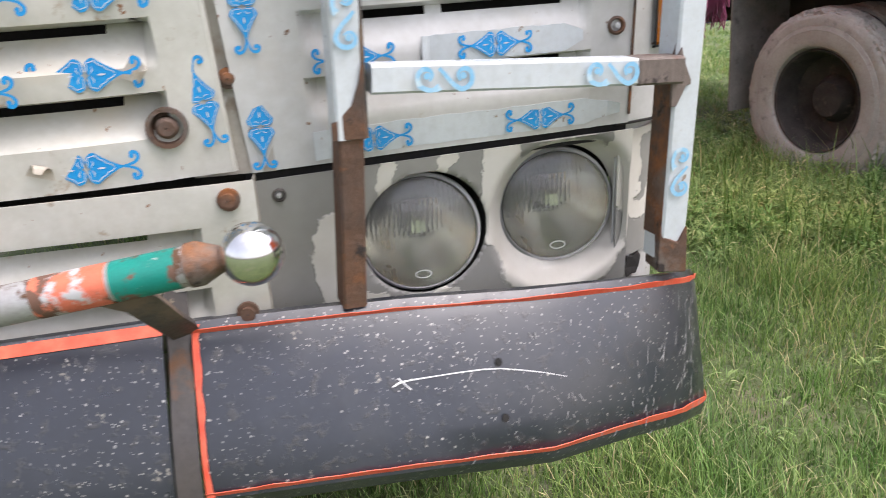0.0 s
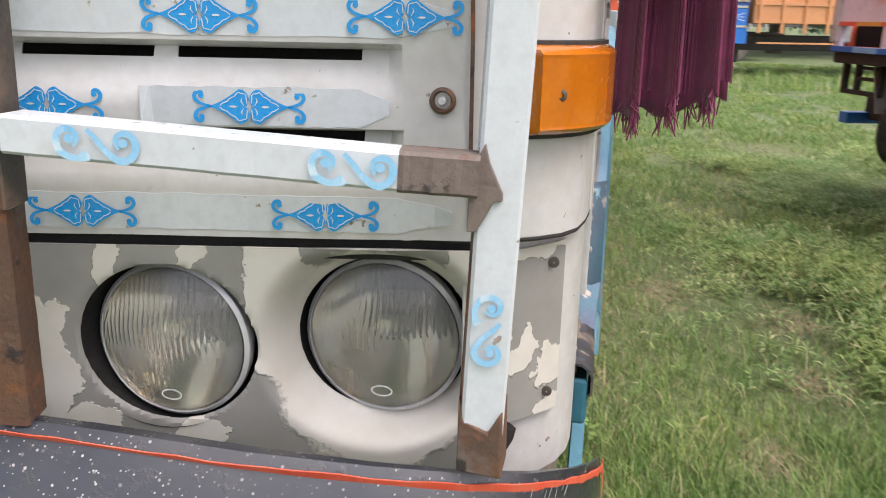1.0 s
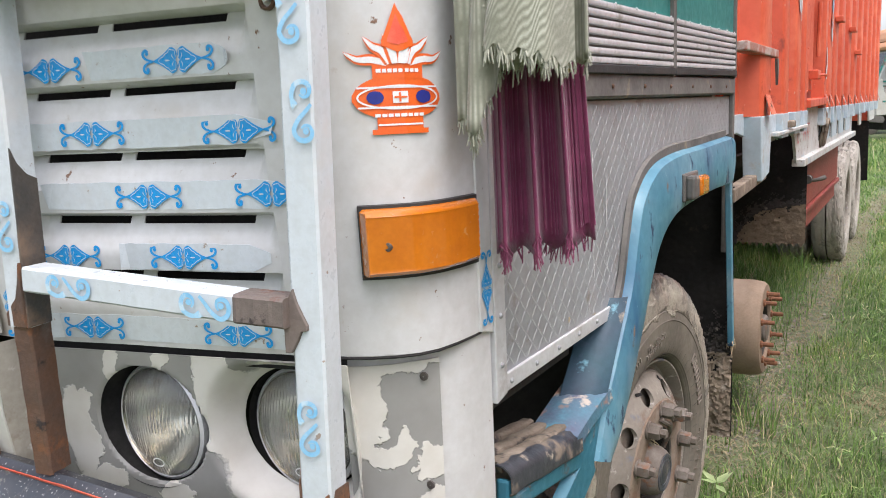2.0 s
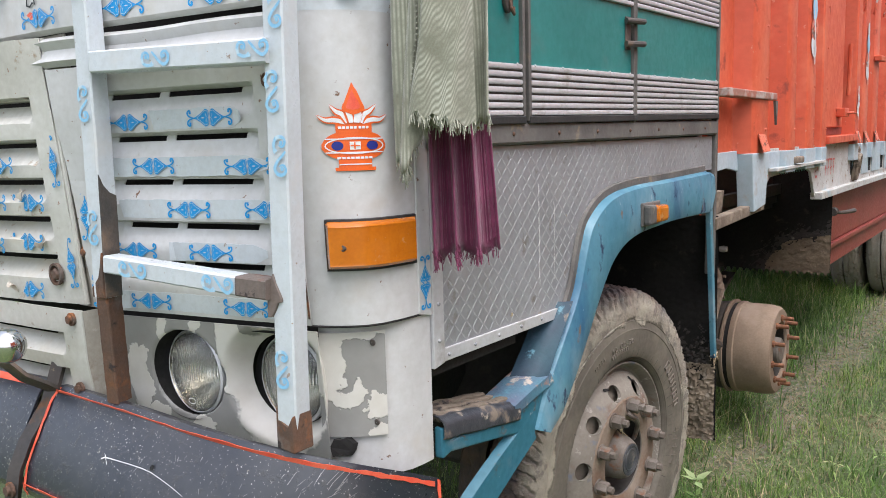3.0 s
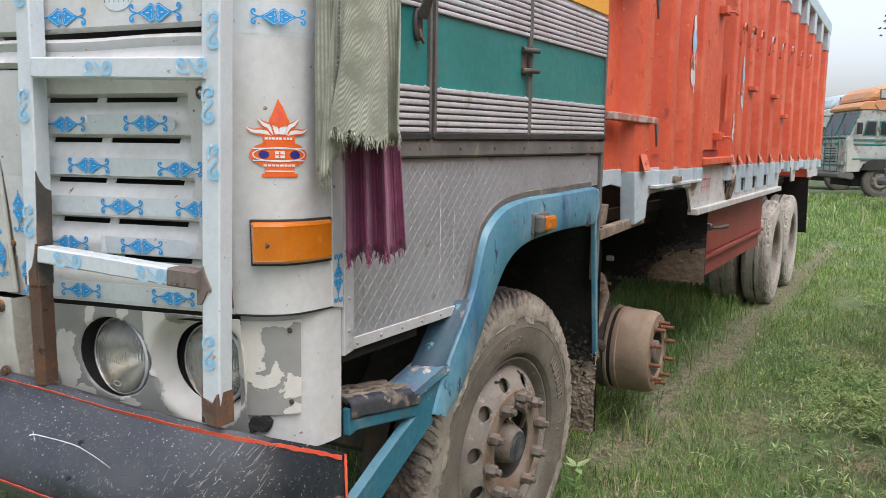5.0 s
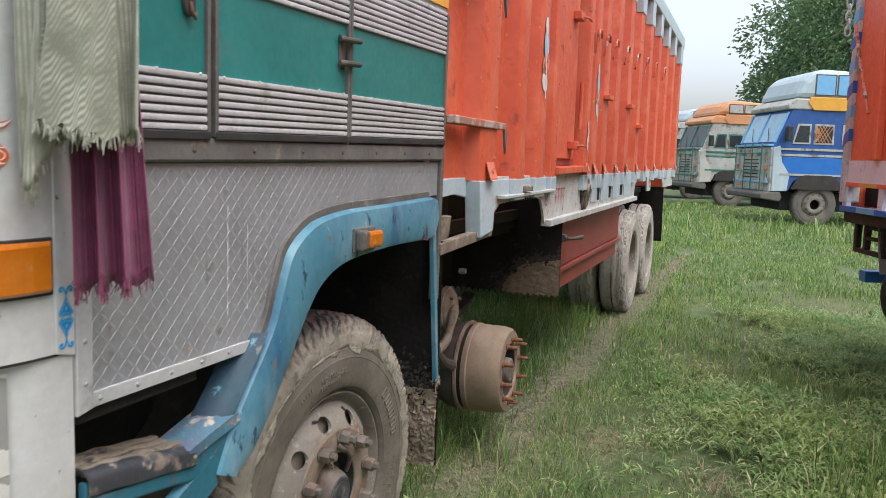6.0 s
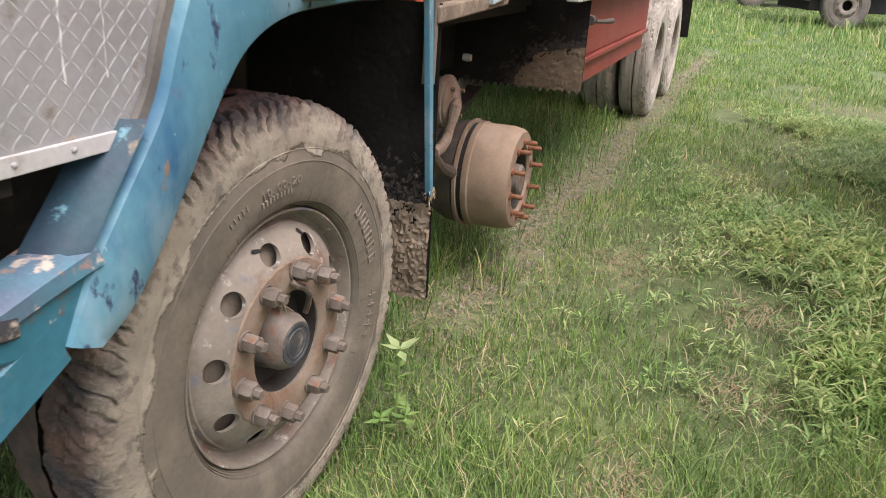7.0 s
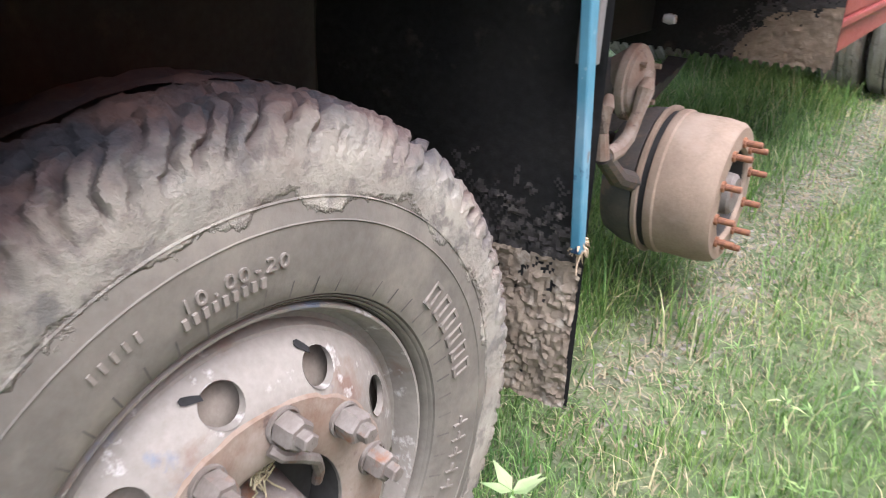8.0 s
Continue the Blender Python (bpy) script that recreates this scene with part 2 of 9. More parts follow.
M["tank_red"] = surface("brown_red_tank", (0.29, 0.055, 0.04), (0.24, 0.045, 0.033), 4.0, 0.6, bump=0.08,
                        layers=[((0.24, 0.14, 0.10), 7.0, 0.58, 0.8, 0.9, 2.0)])
M["wood"] = surface("weathered_wood", (0.22, 0.175, 0.13), (0.12, 0.092, 0.068), 14.0, 0.85, bump=0.7, bscale=70,
                    layers=[((0.36, 0.30, 0.23), 12.0, 0.52, 0.72, 0.95, 2.0)])
M["step_wood"] = surface("dark_dusty_step_wood", (0.125, 0.100, 0.076), (0.21, 0.170, 0.128), 8.0, 0.9, bump=0.9, bscale=60,
                         layers=[((0.26, 0.215, 0.165), 7.0, 0.50, 0.66, 0.95, 2.0), ((0.035, 0.03, 0.028), 18.0, 0.57, 0.64, 0.8, 5.0)])
M["nosing"] = surface("scraped_step_nosing", (0.028, 0.031, 0.038), (0.045, 0.047, 0.052), 6.0, 0.5, bump=0.5, bscale=50,
                      layers=[((0.16, 0.13, 0.10), 16.0, 0.53, 0.62, 0.95, 2.0), ((0.27, 0.23, 0.18), 22.0, 0.62, 0.68, 0.9, 5.0)])
M["gunmetal"] = surface("dark_oily_metal", (0.07, 0.065, 0.06), (0.11, 0.09, 0.075), 15.0, 0.6, 0.3, 0.3, 80,
                        layers=[((0.20, 0.14, 0.10), 12.0, 0.55, 0.7, 0.9, 2.0)])
M["text_white"] = surface("white_lettering", (0.75, 0.76, 0.75), (0.7, 0.7, 0.7), 30.0, 0.45, bump=0.0)
M["nick"] = surface("scraped_grey_paint", (0.30, 0.30, 0.30), (0.16, 0.16, 0.155), 60.0, 0.7, bump=0.0)
M["text_red"] = surface("red_lettering", (0.55, 0.09, 0.08), (0.5, 0.1, 0.09), 30.0, 0.5, bump=0.0)
M["orange_sticker"] = surface("orange_sticker", (0.80, 0.14, 0.02), (0.76, 0.12, 0.02), 30.0, 0.35, bump=0.0)
M["navy"] = surface("navy_sticker", (0.02, 0.03, 0.22), (0.02, 0.03, 0.2), 30.0, 0.35, bump=0.0)
M["black_line"] = surface("black_line_paint", (0.015, 0.015, 0.015), (0.02, 0.02, 0.02), 30.0, 0.5, bump=0.0)
M["teal"] = surface("teal_band_paint", (0.0, 0.24, 0.19), (0.01, 0.20, 0.16), 30.0, 0.45, bump=0.1, layers=[((0.15, 0.085, 0.06), 20.0, 0.52, 0.56, 0.9, 3.0), ((0.42, 0.42, 0.40), 30.0, 0.60, 0.64, 0.6, 8.0)])
M["salmon"] = surface("salmon_band_paint", (0.70, 0.18, 0.10), (0.62, 0.15, 0.09), 30.0, 0.5, bump=0.1,
                      layers=[((0.15, 0.08, 0.055), 22.0, 0.52, 0.56, 0.9, 6.0), ((0.45, 0.45, 0.45), 14.0, 0.57, 0.61, 0.6, 9.0)])
M["pole"] = surface("chipped_silver_pole", (0.42, 0.42, 0.42), (0.36, 0.35, 0.34), 20.0, 0.5, 0.3, 0.2, 80,
                    layers=[((0.13, 0.07, 0.04), 28.0, 0.52, 0.6, 0.9, 6.0)])


def bumper_paint():
    """Black paint with a soft sheen, white specks and dust."""
    m = surface("scratched_black_paint", (0.010, 0.013, 0.021), (0.018, 0.022, 0.033), 5.0, 0.34, bump=0.08, bscale=12, coat=0.2, spec=0.75,
                layers=[((0.060, 0.059, 0.060), 2.6, 0.48, 0.76, 0.5, 2.0), ((0.24, 0.225, 0.19), 30.0, 0.665, 0.70, 0.9, 9.0), ((0.035, 0.034, 0.036), 60.0, 0.56, 0.66, 0.5, 4.0)])
    t = m.node_tree
    p = t.nodes["Principled BSDF"]
    src = p.inputs["Base Color"].links[0].from_socket
    tc = nd(t, "ShaderNodeTexCoord")
    last = src
    for scale, size, seed in ((70.0, 0.13, 0.0), (150.0, 0.20, 5.0), (40.0, 0.085, 9.0), (95.0, 0.17, 13.0), (210.0, 0.22, 17.0)):
        mp = nd(t, "ShaderNodeMapping")
        mp.inputs["Location"].default_value = (seed, seed, seed)
        t.links.new(tc.outputs["Object"], mp.inputs["Vector"])
        v = nd(t, "ShaderNodeTexVoronoi", Scale=scale)
        t.links.new(mp.outputs["Vector"], v.inputs["Vector"])
        r = nd(t, "ShaderNodeMapRange")
        r.inputs["From Min"].default_value, r.inputs["From Max"].default_value = size, size * 0.7
        t.links.new(v.outputs["Distance"], r.inputs["Value"])
        k = noise_mask(t, tc.outputs["Object"], 5.0, 0.38, 0.60, seed=seed + 1)
        few = t.nodes.new("ShaderNodeMath")
        few.operation = "GREATER_THAN"
        few.inputs[1].default_value = 0.66
        t.links.new(v.outputs["Color"], few.inputs[0])
        some = t.nodes.new("ShaderNodeMath")
        some.operation = "MULTIPLY"
        t.links.new(few.outputs[0], some.inputs[0])
        t.links.new(k, some.inputs[1])
        mul = t.nodes.new("ShaderNodeMath")
        mul.operation = "MULTIPLY"
        t.links.new(r.outputs["Result"], mul.inputs[0])
        t.links.new(some.outputs[0], mul.inputs[1])
        last = mixc(t, mul.outputs[0], last, (0.40, 0.39, 0.36))
    t.links.new(last, p.inputs["Base Color"])
    return m


def peeling_paint(name, islands):
    """Grey primer where the cream paint has flaked away; the paint stays in ragged islands."""
    m = bpy.data.materials.new(name)
    m.use_nodes = True
    t = m.node_tree
    p = t.nodes["Principled BSDF"]
    tc = nd(t, "ShaderNodeTexCoord")
    co = tc.outputs["Object"]
    wob = nd(t, "ShaderNodeTexNoise", Scale=22.0, Detail=4.0, Roughness=0.6)
    t.links.new(co, wob.inputs["Vector"])
    ma = t.nodes.new("ShaderNodeVectorMath")
    ma.operation = "MULTIPLY_ADD"
    ma.inputs[1].default_value = (0.055, 0.055, 0.055)
    ma.inputs[2].default_value = (-0.0275, -0.0275, -0.0275)
    t.links.new(wob.outputs["Color"], ma.inputs[0])
    ad = t.nodes.new("ShaderNodeVectorMath")
    ad.operation = "ADD"
    t.links.new(co, ad.inputs[0])
    t.links.new(ma.outputs[0], ad.inputs[1])
    total = None
    # islands of sound paint: centre x, z and half sizes
    for cx, cz, rx, rz in islands:
        sub = t.nodes.new("ShaderNodeVectorMath")
        sub.operation = "SUBTRACT"
        t.links.new(ad.outputs[0], sub.inputs[0])
        sub.inputs[1].default_value = (cx, 0, cz)
        sc = t.nodes.new("ShaderNodeVectorMath")
        sc.operation = "MULTIPLY"
        t.links.new(sub.outputs[0], sc.inputs[0])
        sc.inputs[1].default_value = (1 / rx, 0, 1 / rz)
        ln = t.nodes.new("ShaderNodeVectorMath")
        ln.operation = "LENGTH"
        t.links.new(sc.outputs[0], ln.inputs[0])
        if total is None:
            total = ln.outputs["Value"]
        else:
            mn = t.nodes.new("ShaderNodeMath")
            mn.operation = "MINIMUM"
            t.links.new(total, mn.inputs[0])
            t.links.new(ln.outputs["Value"], mn.inputs[1])
            total = mn.outputs[0]
    r = nd(t, "ShaderNodeMapRange")
    r.inputs["From Min"].default_value, r.inputs["From Max"].default_value = 1.03, 0.97
    t.links.new(total, r.inputs["Value"])
    k = r.outputs["Result"]
    grey = mixc(t, noise_mask(t, co, 12.0, 0.35, 0.7), (0.27, 0.265, 0.245), (0.22, 0.215, 0.20))
    cream = mixc(t, noise_mask(t, co, 14.0, 0.4, 0.75, seed=4.0), (0.57, 0.552, 0.50), (0.49, 0.465, 0.405))
    c = mixc(t, k, grey, cream)
    c = mixc(t, noise_mask(t, co, 70.0, 0.72, 0.78, seed=2.0), c, (0.12, 0.08, 0.06))
    t.links.new(c, p.inputs["Base Color"])
    p.inputs["Roughness"].default_value = 0.5
    b = nd(t, "ShaderNodeBump", Strength=0.8, Distance=0.002)
    t.links.new(k, b.inputs["Height"])
    t.links.new(b.outputs["Normal"], p.inputs["Normal"])
    return m


def striped_cloth(name, a, b, scale, axis):
    m = surface(name, a, b, 20.0, 0.95, bump=0.3, bscale=300)
    t = m.node_tree
    p = t.nodes["Principled BSDF"]
    tc = nd(t, "ShaderNodeTexCoord")
    w = nd(t, "ShaderNodeTexWave", Scale=scale, Distortion=0.6, Detail=1.0)
    w.bands_direction = axis
    t.links.new(tc.outputs["UV"], w.inputs["Vector"])
    src = p.inputs["Base Color"].links[0].from_socket
    t.links.new(mixc(t, w.outputs["Fac"], src, b), p.inputs["Base Color"])
    p.inputs["Sheen Weight"].default_value = 0.3
    return m


def lamp_glass():
    m = bpy.data.materials.new("fluted_lamp_glass")
    m.use_nodes = True
    p = m.node_tree.nodes["Principled BSDF"]
    p.inputs["Base Color"].default_value = (0.95, 0.96, 0.93, 1)
    p.inputs["Roughness"].default_value = 0.02
    p.inputs["Transmission Weight"].default_value = 0.94
    p.inputs["IOR"].default_value = 1.4
    return m


def leafy(name, c1, c2, c3, rough=0.55):
    """Leaves and blades: each island its own green, patches of drier growth."""
    m = bpy.data.materials.new(name)
    m.use_nodes = True
    t = m.node_tree
    p = t.nodes["Principled BSDF"]
    rnd = nd(t, "ShaderNodeNewGeometry").outputs["Random Per Island"]
    ramp = nd(t, "ShaderNodeValToRGB")
    el = ramp.color_ramp.elements
    el[0].position, el[0].color = 0.0, (*c1, 1)
    el[1].position, el[1].color = 0.88, (*c2, 1)
    e = el.new(0.93)
    e.color = (*c3, 1)
    t.links.new(rnd, ramp.inputs["Fac"])
    tc = nd(t, "ShaderNodeTexCoord")
    k = noise_mask(t, tc.outputs["Object"], 0.8, 0.4, 0.7)
    c = mixc(t, k, ramp.outputs["Color"], mixc(t, 1.0, ramp.outputs["Color"], (1.28, 1.12, 0.85), "MULTIPLY"))
    k2 = noise_mask(t, tc.outputs["Object"], 2.6, 0.48, 0.66, seed=5.0)
    c = mixc(t, k2, c, mixc(t, 1.0, c, (0.66, 0.84, 0.66), "MULTIPLY"))
    t.links.new(c, p.inputs["Base Color"])
    p.inputs["Roughness"].default_value = rough
    p.inputs["Specular IOR Level"].default_value = 0.3
    tl = nd(t, "ShaderNodeBsdfTranslucent")
    t.links.new(c, tl.inputs["Color"])
    mx = nd(t, "ShaderNodeMixShader")
    mx.inputs[0].default_value = 0.35
    t.links.new(p.outputs[0], mx.inputs[1])
    t.links.new(tl.outputs[0], mx.inputs[2])
    t.links.new(mx.outputs[0], t.nodes["Material Output"].inputs["Surface"])
    return m


M["bumper"] = bumper_paint()
M["bumper"].node_tree.nodes["Principled BSDF"].inputs["Coat Weight"].default_value = 0.55
M["bumper"].node_tree.nodes["Principled BSDF"].inputs["Coat Roughness"].default_value = 0.24
M["peel"] = peeling_paint("peeling_cream_paint", ((-0.205, 1.06, 0.115, 0.13), (-0.303, 1.13, 0.034, 0.105), (-0.550, 1.055, 0.030, 0.080), (-0.505, 0.99, 0.03, 0.018),
                          (-0.47, 1.175, 0.012, 0.028), (-0.385, 1.19, 0.010, 0.018), (-0.40, 0.975, 0.030, 0.016), (-0.11, 1.12, 0.030, 0.10), (-0.525, 1.11, 0.012, 0.02)))
M["peel_patch"] = peeling_paint("peeling_patch_paint", ((-0.098, 1.128, 0.030, 0.075), (-0.062, 1.188, 0.060, 0.014), (-0.068, 1.058, 0.020, 0.017), (-0.052, 1.075, 0.010, 0.02), (-0.030, 1.045, 0.012, 0.028), (-0.022, 0.993, 0.016, 0.012)))
M["olive_cloth"] = striped_cloth("olive_striped_cloth", (0.47, 0.475, 0.385), (0.20, 0.205, 0.150), 13.0, "X")
M["maroon_cloth"] = striped_cloth("maroon_fringe_cloth", (0.235, 0.040, 0.105), (0.14, 0.022, 0.062), 7.0, "X")
M["glass"] = lamp_glass()
M["grass"] = leafy("grass_blades", (0.058, 0.135, 0.032), (0.255, 0.375, 0.125), (0.47, 0.43, 0.27))
M["weed"] = leafy("weed_leaves", (0.105, 0.205, 0.064), (0.345, 0.460, 0.195), (0.50, 0.50, 0.30))
M["pale_leaf"] = leafy("pale_young_leaves", (0.26, 0.38, 0.15), (0.44, 0.51, 0.33), (0.6, 0.62, 0.5))
# dark greens lightened, distance haze put into the leaf colour
M["tree_leaf"] = leafy("hazed_tree_leaves", (0.075, 0.145, 0.085), (0.19, 0.29, 0.16), (0.25, 0.33, 0.17))
M["bark"] = surface("tree_bark", (0.10, 0.075, 0.055), (0.065, 0.05, 0.04), 6.0, 0.9, bump=0.8, bscale=20)
M["straw_pale"] = surface("pale_straw", (0.44, 0.33, 0.21), (0.33, 0.25, 0.16), 40.0, 0.85, bump=0.0)
M["straw"] = surface("dry_straw", (0.32, 0.275, 0.165), (0.24, 0.20, 0.115), 40.0, 0.85, bump=0.0)


def ground_material():
    m = bpy.data.materials.new("grassy_soil")
    m.use_nodes = True
    t = m.node_tree
    p = t.nodes["Principled BSDF"]
    tc = nd(t, "ShaderNodeTexCoord")
    co = tc.outputs["Object"]
    green = mixc(t, noise_mask(t, co, 1.6, 0.35, 0.65), (0.074, 0.108, 0.038), (0.125, 0.160, 0.060))
    green = mixc(t, noise_mask(t, co, 14.0, 0.4, 0.7, seed=3), green, (0.055, 0.078, 0.030))
    soil = mixc(t, noise_mask(t, co, 9.0, 0.35, 0.7, seed=5), (0.165, 0.135, 0.10), (0.235, 0.20, 0.155))
    patch = noise_mask(t, co, 0.85, 0.55, 0.66, seed=8)
    # a worn wheel track beside the truck
    sx = nd(t, "ShaderNodeSeparateXYZ")
    t.links.new(co, sx.inputs[0])
    wn = nd(t, "ShaderNodeTexNoise", Scale=1.1, Detail=4.0)
    t.links.new(co, wn.inputs["Vector"])
    a1 = t.nodes.new("ShaderNodeMath")
    a1.operation = "MULTIPLY_ADD"
    t.links.new(wn.outputs["Fac"], a1.inputs[0])
    a1.inputs[1].default_value, a1.inputs[2].default_value = 0.5, -0.13
    d1 = t.nodes.new("ShaderNodeMath")
    d1.operation = "ADD"
    t.links.new(sx.outputs["X"], d1.inputs[0])
    t.links.new(a1.outputs[0], d1.inputs[1])
    ab = t.nodes.new("ShaderNodeMath")
    ab.operation = "ABSOLUTE"
    t.links.new(d1.outputs[0], ab.inputs[0])
    tr = nd(t, "ShaderNodeMapRange")
    tr.inputs["From Min"].default_value, tr.inputs["From Max"].default_value = 0.24, 0.06
    t.links.new(ab.outputs[0], tr.inputs["Value"])
    # the track fades out in front of the truck and beyond its tail
    ends = tr.outputs["Result"]
    for a, b in ((3.0, 4.6), (18.0, 14.0)):
        er = nd(t, "ShaderNodeMapRange")
        er.inputs["From Min"].default_value, er.inputs["From Max"].default_value = a, b
        t.links.new(sx.outputs["Y"], er.inputs["Value"])
        em = t.nodes.new("ShaderNodeMath")
        em.operation = "MULTIPLY"
        t.links.new(ends, em.inputs[0])
        t.links.new(er.outputs["Result"], em.inputs[1])
        ends = em.outputs[0]
    mx = t.nodes.new("ShaderNodeMath")
    mx.operation = "MAXIMUM"
    t.links.new(patch, mx.inputs[0])
    t.links.new(ends, mx.inputs[1])
    part_soil = t.nodes.new("ShaderNodeMath")
    part_soil.operation = "MULTIPLY"
    t.links.new(mx.outputs[0], part_soil.inputs[0])
    t.links.new(noise_mask(t, co, 16.0, 0.42, 0.66, seed=11), part_soil.inputs[1])
    c = mixc(t, part_soil.outputs[0], green, soil)
    t.links.new(c, p.inputs["Base Color"])
    p.inputs["Roughness"].default_value = 0.95
    bn = nd(t, "ShaderNodeTexNoise", Scale=30.0, Detail=6.0)
    t.links.new(co, bn.inputs["Vector"])
    b = nd(t, "ShaderNodeBump", Strength=0.9, Distance=0.03)
    t.links.new(bn.outputs["Fac"], b.inputs["Height"])
    t.links.new(b.outputs["Normal"], p.inputs["Normal"])
    return m


M["ground"] = ground_material()


# ---- mesh helpers ----
def thing(name, label, category, group="", kind="", at=None):
    e = new(name)
    e.empty_display_size = 0.2
    if at is not None:
        e.matrix_world = at
    return tagged(e, label, category, group, kind)


def mesh_of(name, bm, mats, smooth=False):
    bmesh.ops.recalc_face_normals(bm, faces=bm.faces)
    me = bpy.data.meshes.new(name)
    bm.to_mesh(me)
    bm.free()
    for k in ([mats] if isinstance(mats, str) else mats):
        me.materials.append(M[k])
    if smooth:
        hard = [e.index for e in me.edges if e.use_edge_sharp]
        me.shade_smooth()
        me.set_sharp_from_angle(angle=radians(35))
        for i in hard:
            me.edges[i].use_edge_sharp = True
    return me


def part(name, bm, mats, parent, label="", smooth=False, at=None, solid=0.0, bevel=0.0):
    """Links a bmesh (or a ready mesh) as one mesh object under a thing or a part."""
    if solid and not isinstance(bm, bpy.types.Mesh):
        for e in bm.edges:
            if len(e.link_faces) < 2:
                e.smooth = False
    me = bm if isinstance(bm, bpy.types.Mesh) else mesh_of(name, bm, mats, smooth)
    ob = new(name, me)
    ob.parent = parent
    if at is not None:
        ob.matrix_basis = at
    if label:
        tagged(ob, label)
    if solid:
        md = ob.modifiers.new("thickness", "SOLIDIFY")
        md.thickness, md.offset = solid, 0.0
    if bevel:
        md = ob.modifiers.new("edges", "BEVEL")
        md.width, md.segments, md.limit_method = bevel, 2, "ANGLE"
    return ob


def box(bm, x0, x1, y0, y1, z0, z1, m=None):
    vs = [bm.verts.new((x, y, z)) for z in (z0, z1) for y in (y0, y1) for x in (x0, x1)]
    for f in ((0, 1, 3, 2), (4, 6, 7, 5), (0, 4, 5, 1), (2, 3, 7, 6), (0, 2, 6, 4), (1, 5, 7, 3)):
        bm.faces.new([vs[i] for i in f])
    if m is not None:
        for v in vs:
            v.co = m @ v.co
    return bm


def one_box(*a, m=None):
    return box(bmesh.new(), *a, m=m)


def prism(bm, pts, put, a, b, mat_index=0):
    """Extrudes a flat outline: put(u, w, d) places a point at depth d; from depth a to depth b."""
    lo = [bm.verts.new(put(u, w, a)) for u, w in pts]
    hi = [bm.verts.new(put(u, w, b)) for u, w in pts]
    fs = [bm.faces.new(lo[::-1]), bm.faces.new(hi)]
    n = len(pts)
    for i in range(n):
        fs.append(bm.faces.new((lo[i], lo[(i + 1) % n], hi[(i + 1) % n], hi[i])))
    for f in fs:
        f.material_index = mat_index
    return bm


def side_put(u, w, d):
    """Outlines on the truck's flank: u along y, w up, d outwards."""
    return (d, u, w)


def grid(bm, rows, close=False, mat_index=0):
    vv = [[bm.verts.new(p) for p in r] for r in rows]
    n = len(rows[0])
    for i in range(len(rows) - 1):
        for j in range(n if close else n - 1):
            f = bm.faces.new((vv[i][j], vv[i][(j + 1) % n], vv[i + 1][(j + 1) % n], vv[i + 1][j]))
            f.material_index = mat_index
    return vv


def lathe(bm, prof, n=48, axis="x", c=(0, 0, 0), cap=False, mat_index=0):
    """Turns (radius, along) pairs about an axis through c."""
    rows = []
    for r, h in prof:
        row = []
        for i in range(n):
            a = 2 * math.pi * i / n
            p, q = r * math.cos(a), r * math.sin(a)
            row.append({"x": (c[0] + h, c[1] + p, c[2] + q), "y": (c[0] + p, c[1] + h, c[2] + q), "z": (c[0] + p, c[1] + q, c[2] + h)}[axis])
        rows.append(row)
    vv = grid(bm, rows, True, mat_index)
    if cap:
        for row in (vv[0], vv[-1]):
            f = bm.faces.new(row)
            f.material_index = mat_index
    return bm


def tube(bm, pts, r, n=8, caps=True, mat_index=0):
    """A round bar along a line of points; r is one radius or one for each point."""
    pts = [Vector(p) for p in pts]
    rs = r if isinstance(r, (list, tuple)) else [r] * len(pts)
    up = Vector((0.13, 0.21, 1)).normalized()
    rows = []
    for i, p in enumerate(pts):
        d = (pts[min(i + 1, len(pts) - 1)] - pts[max(i - 1, 0)]).normalized()
        a = d.cross(up)
        if a.length < 0.05:
            a = d.cross(Vector((1, 0, 0)))
        a.normalize()
        b = d.cross(a)
        rows.append([p + rs[i] * (math.cos(2 * math.pi * k / n) * a + math.sin(2 * math.pi * k / n) * b) for k in range(n)])
    vv = grid(bm, rows, True, mat_index)
    if caps:
        for row in (vv[0], vv[-1]):
            bm.faces.new(row).material_index = mat_index
    return bm


def stroke(bm, pts, width, put, d=0.0, mat_index=0):
    """A flat ribbon along (u, w) points, laid by put at depth d; width is one value or one for each point."""
    ws = width if isinstance(width, (list, tuple)) else [width] * len(pts)
    L, R = [], []
    for i, (u, w) in enumerate(pts):
        a, b = pts[max(i - 1, 0)], pts[min(i + 1, len(pts) - 1)]
        dx, dy = b[0] - a[0], b[1] - a[1]
        s = math.hypot(dx, dy) or 1.0
        nx, ny = -dy / s * ws[i] / 2, dx / s * ws[i] / 2
        L.append(bm.verts.new(put(u + nx, w + ny, d)))
        R.append(bm.verts.new(put(u - nx, w - ny, d)))
    for i in range(len(pts) - 1):
        bm.faces.new((L[i], L[i + 1], R[i + 1], R[i])).material_index = mat_index
    return bm


def blob(bm, pts, put, d=0.0, mat_index=0):
    f = bm.faces.new([bm.verts.new(put(u, w, d)) for u, w in pts])
    f.material_index = mat_index
    return bm


def oval(cu, cw, ru, rw, n=14):
    return [(cu + ru * math.cos(2 * math.pi * i / n), cw + rw * math.sin(2 * math.pi * i / n)) for i in range(n)]


def lerp(a, b, t):
    return a + (b - a) * t


def along(tab, x):
    """Straight-line interpolation in a table of (x, value)."""
    if x <= tab[0][0]:
        return tab[0][1]
    for (a, va), (b, vb) in zip(tab, tab[1:]):
        if x <= b:
            return lerp(va, vb, (x - a) / (b - a))
    return tab[-1][1]


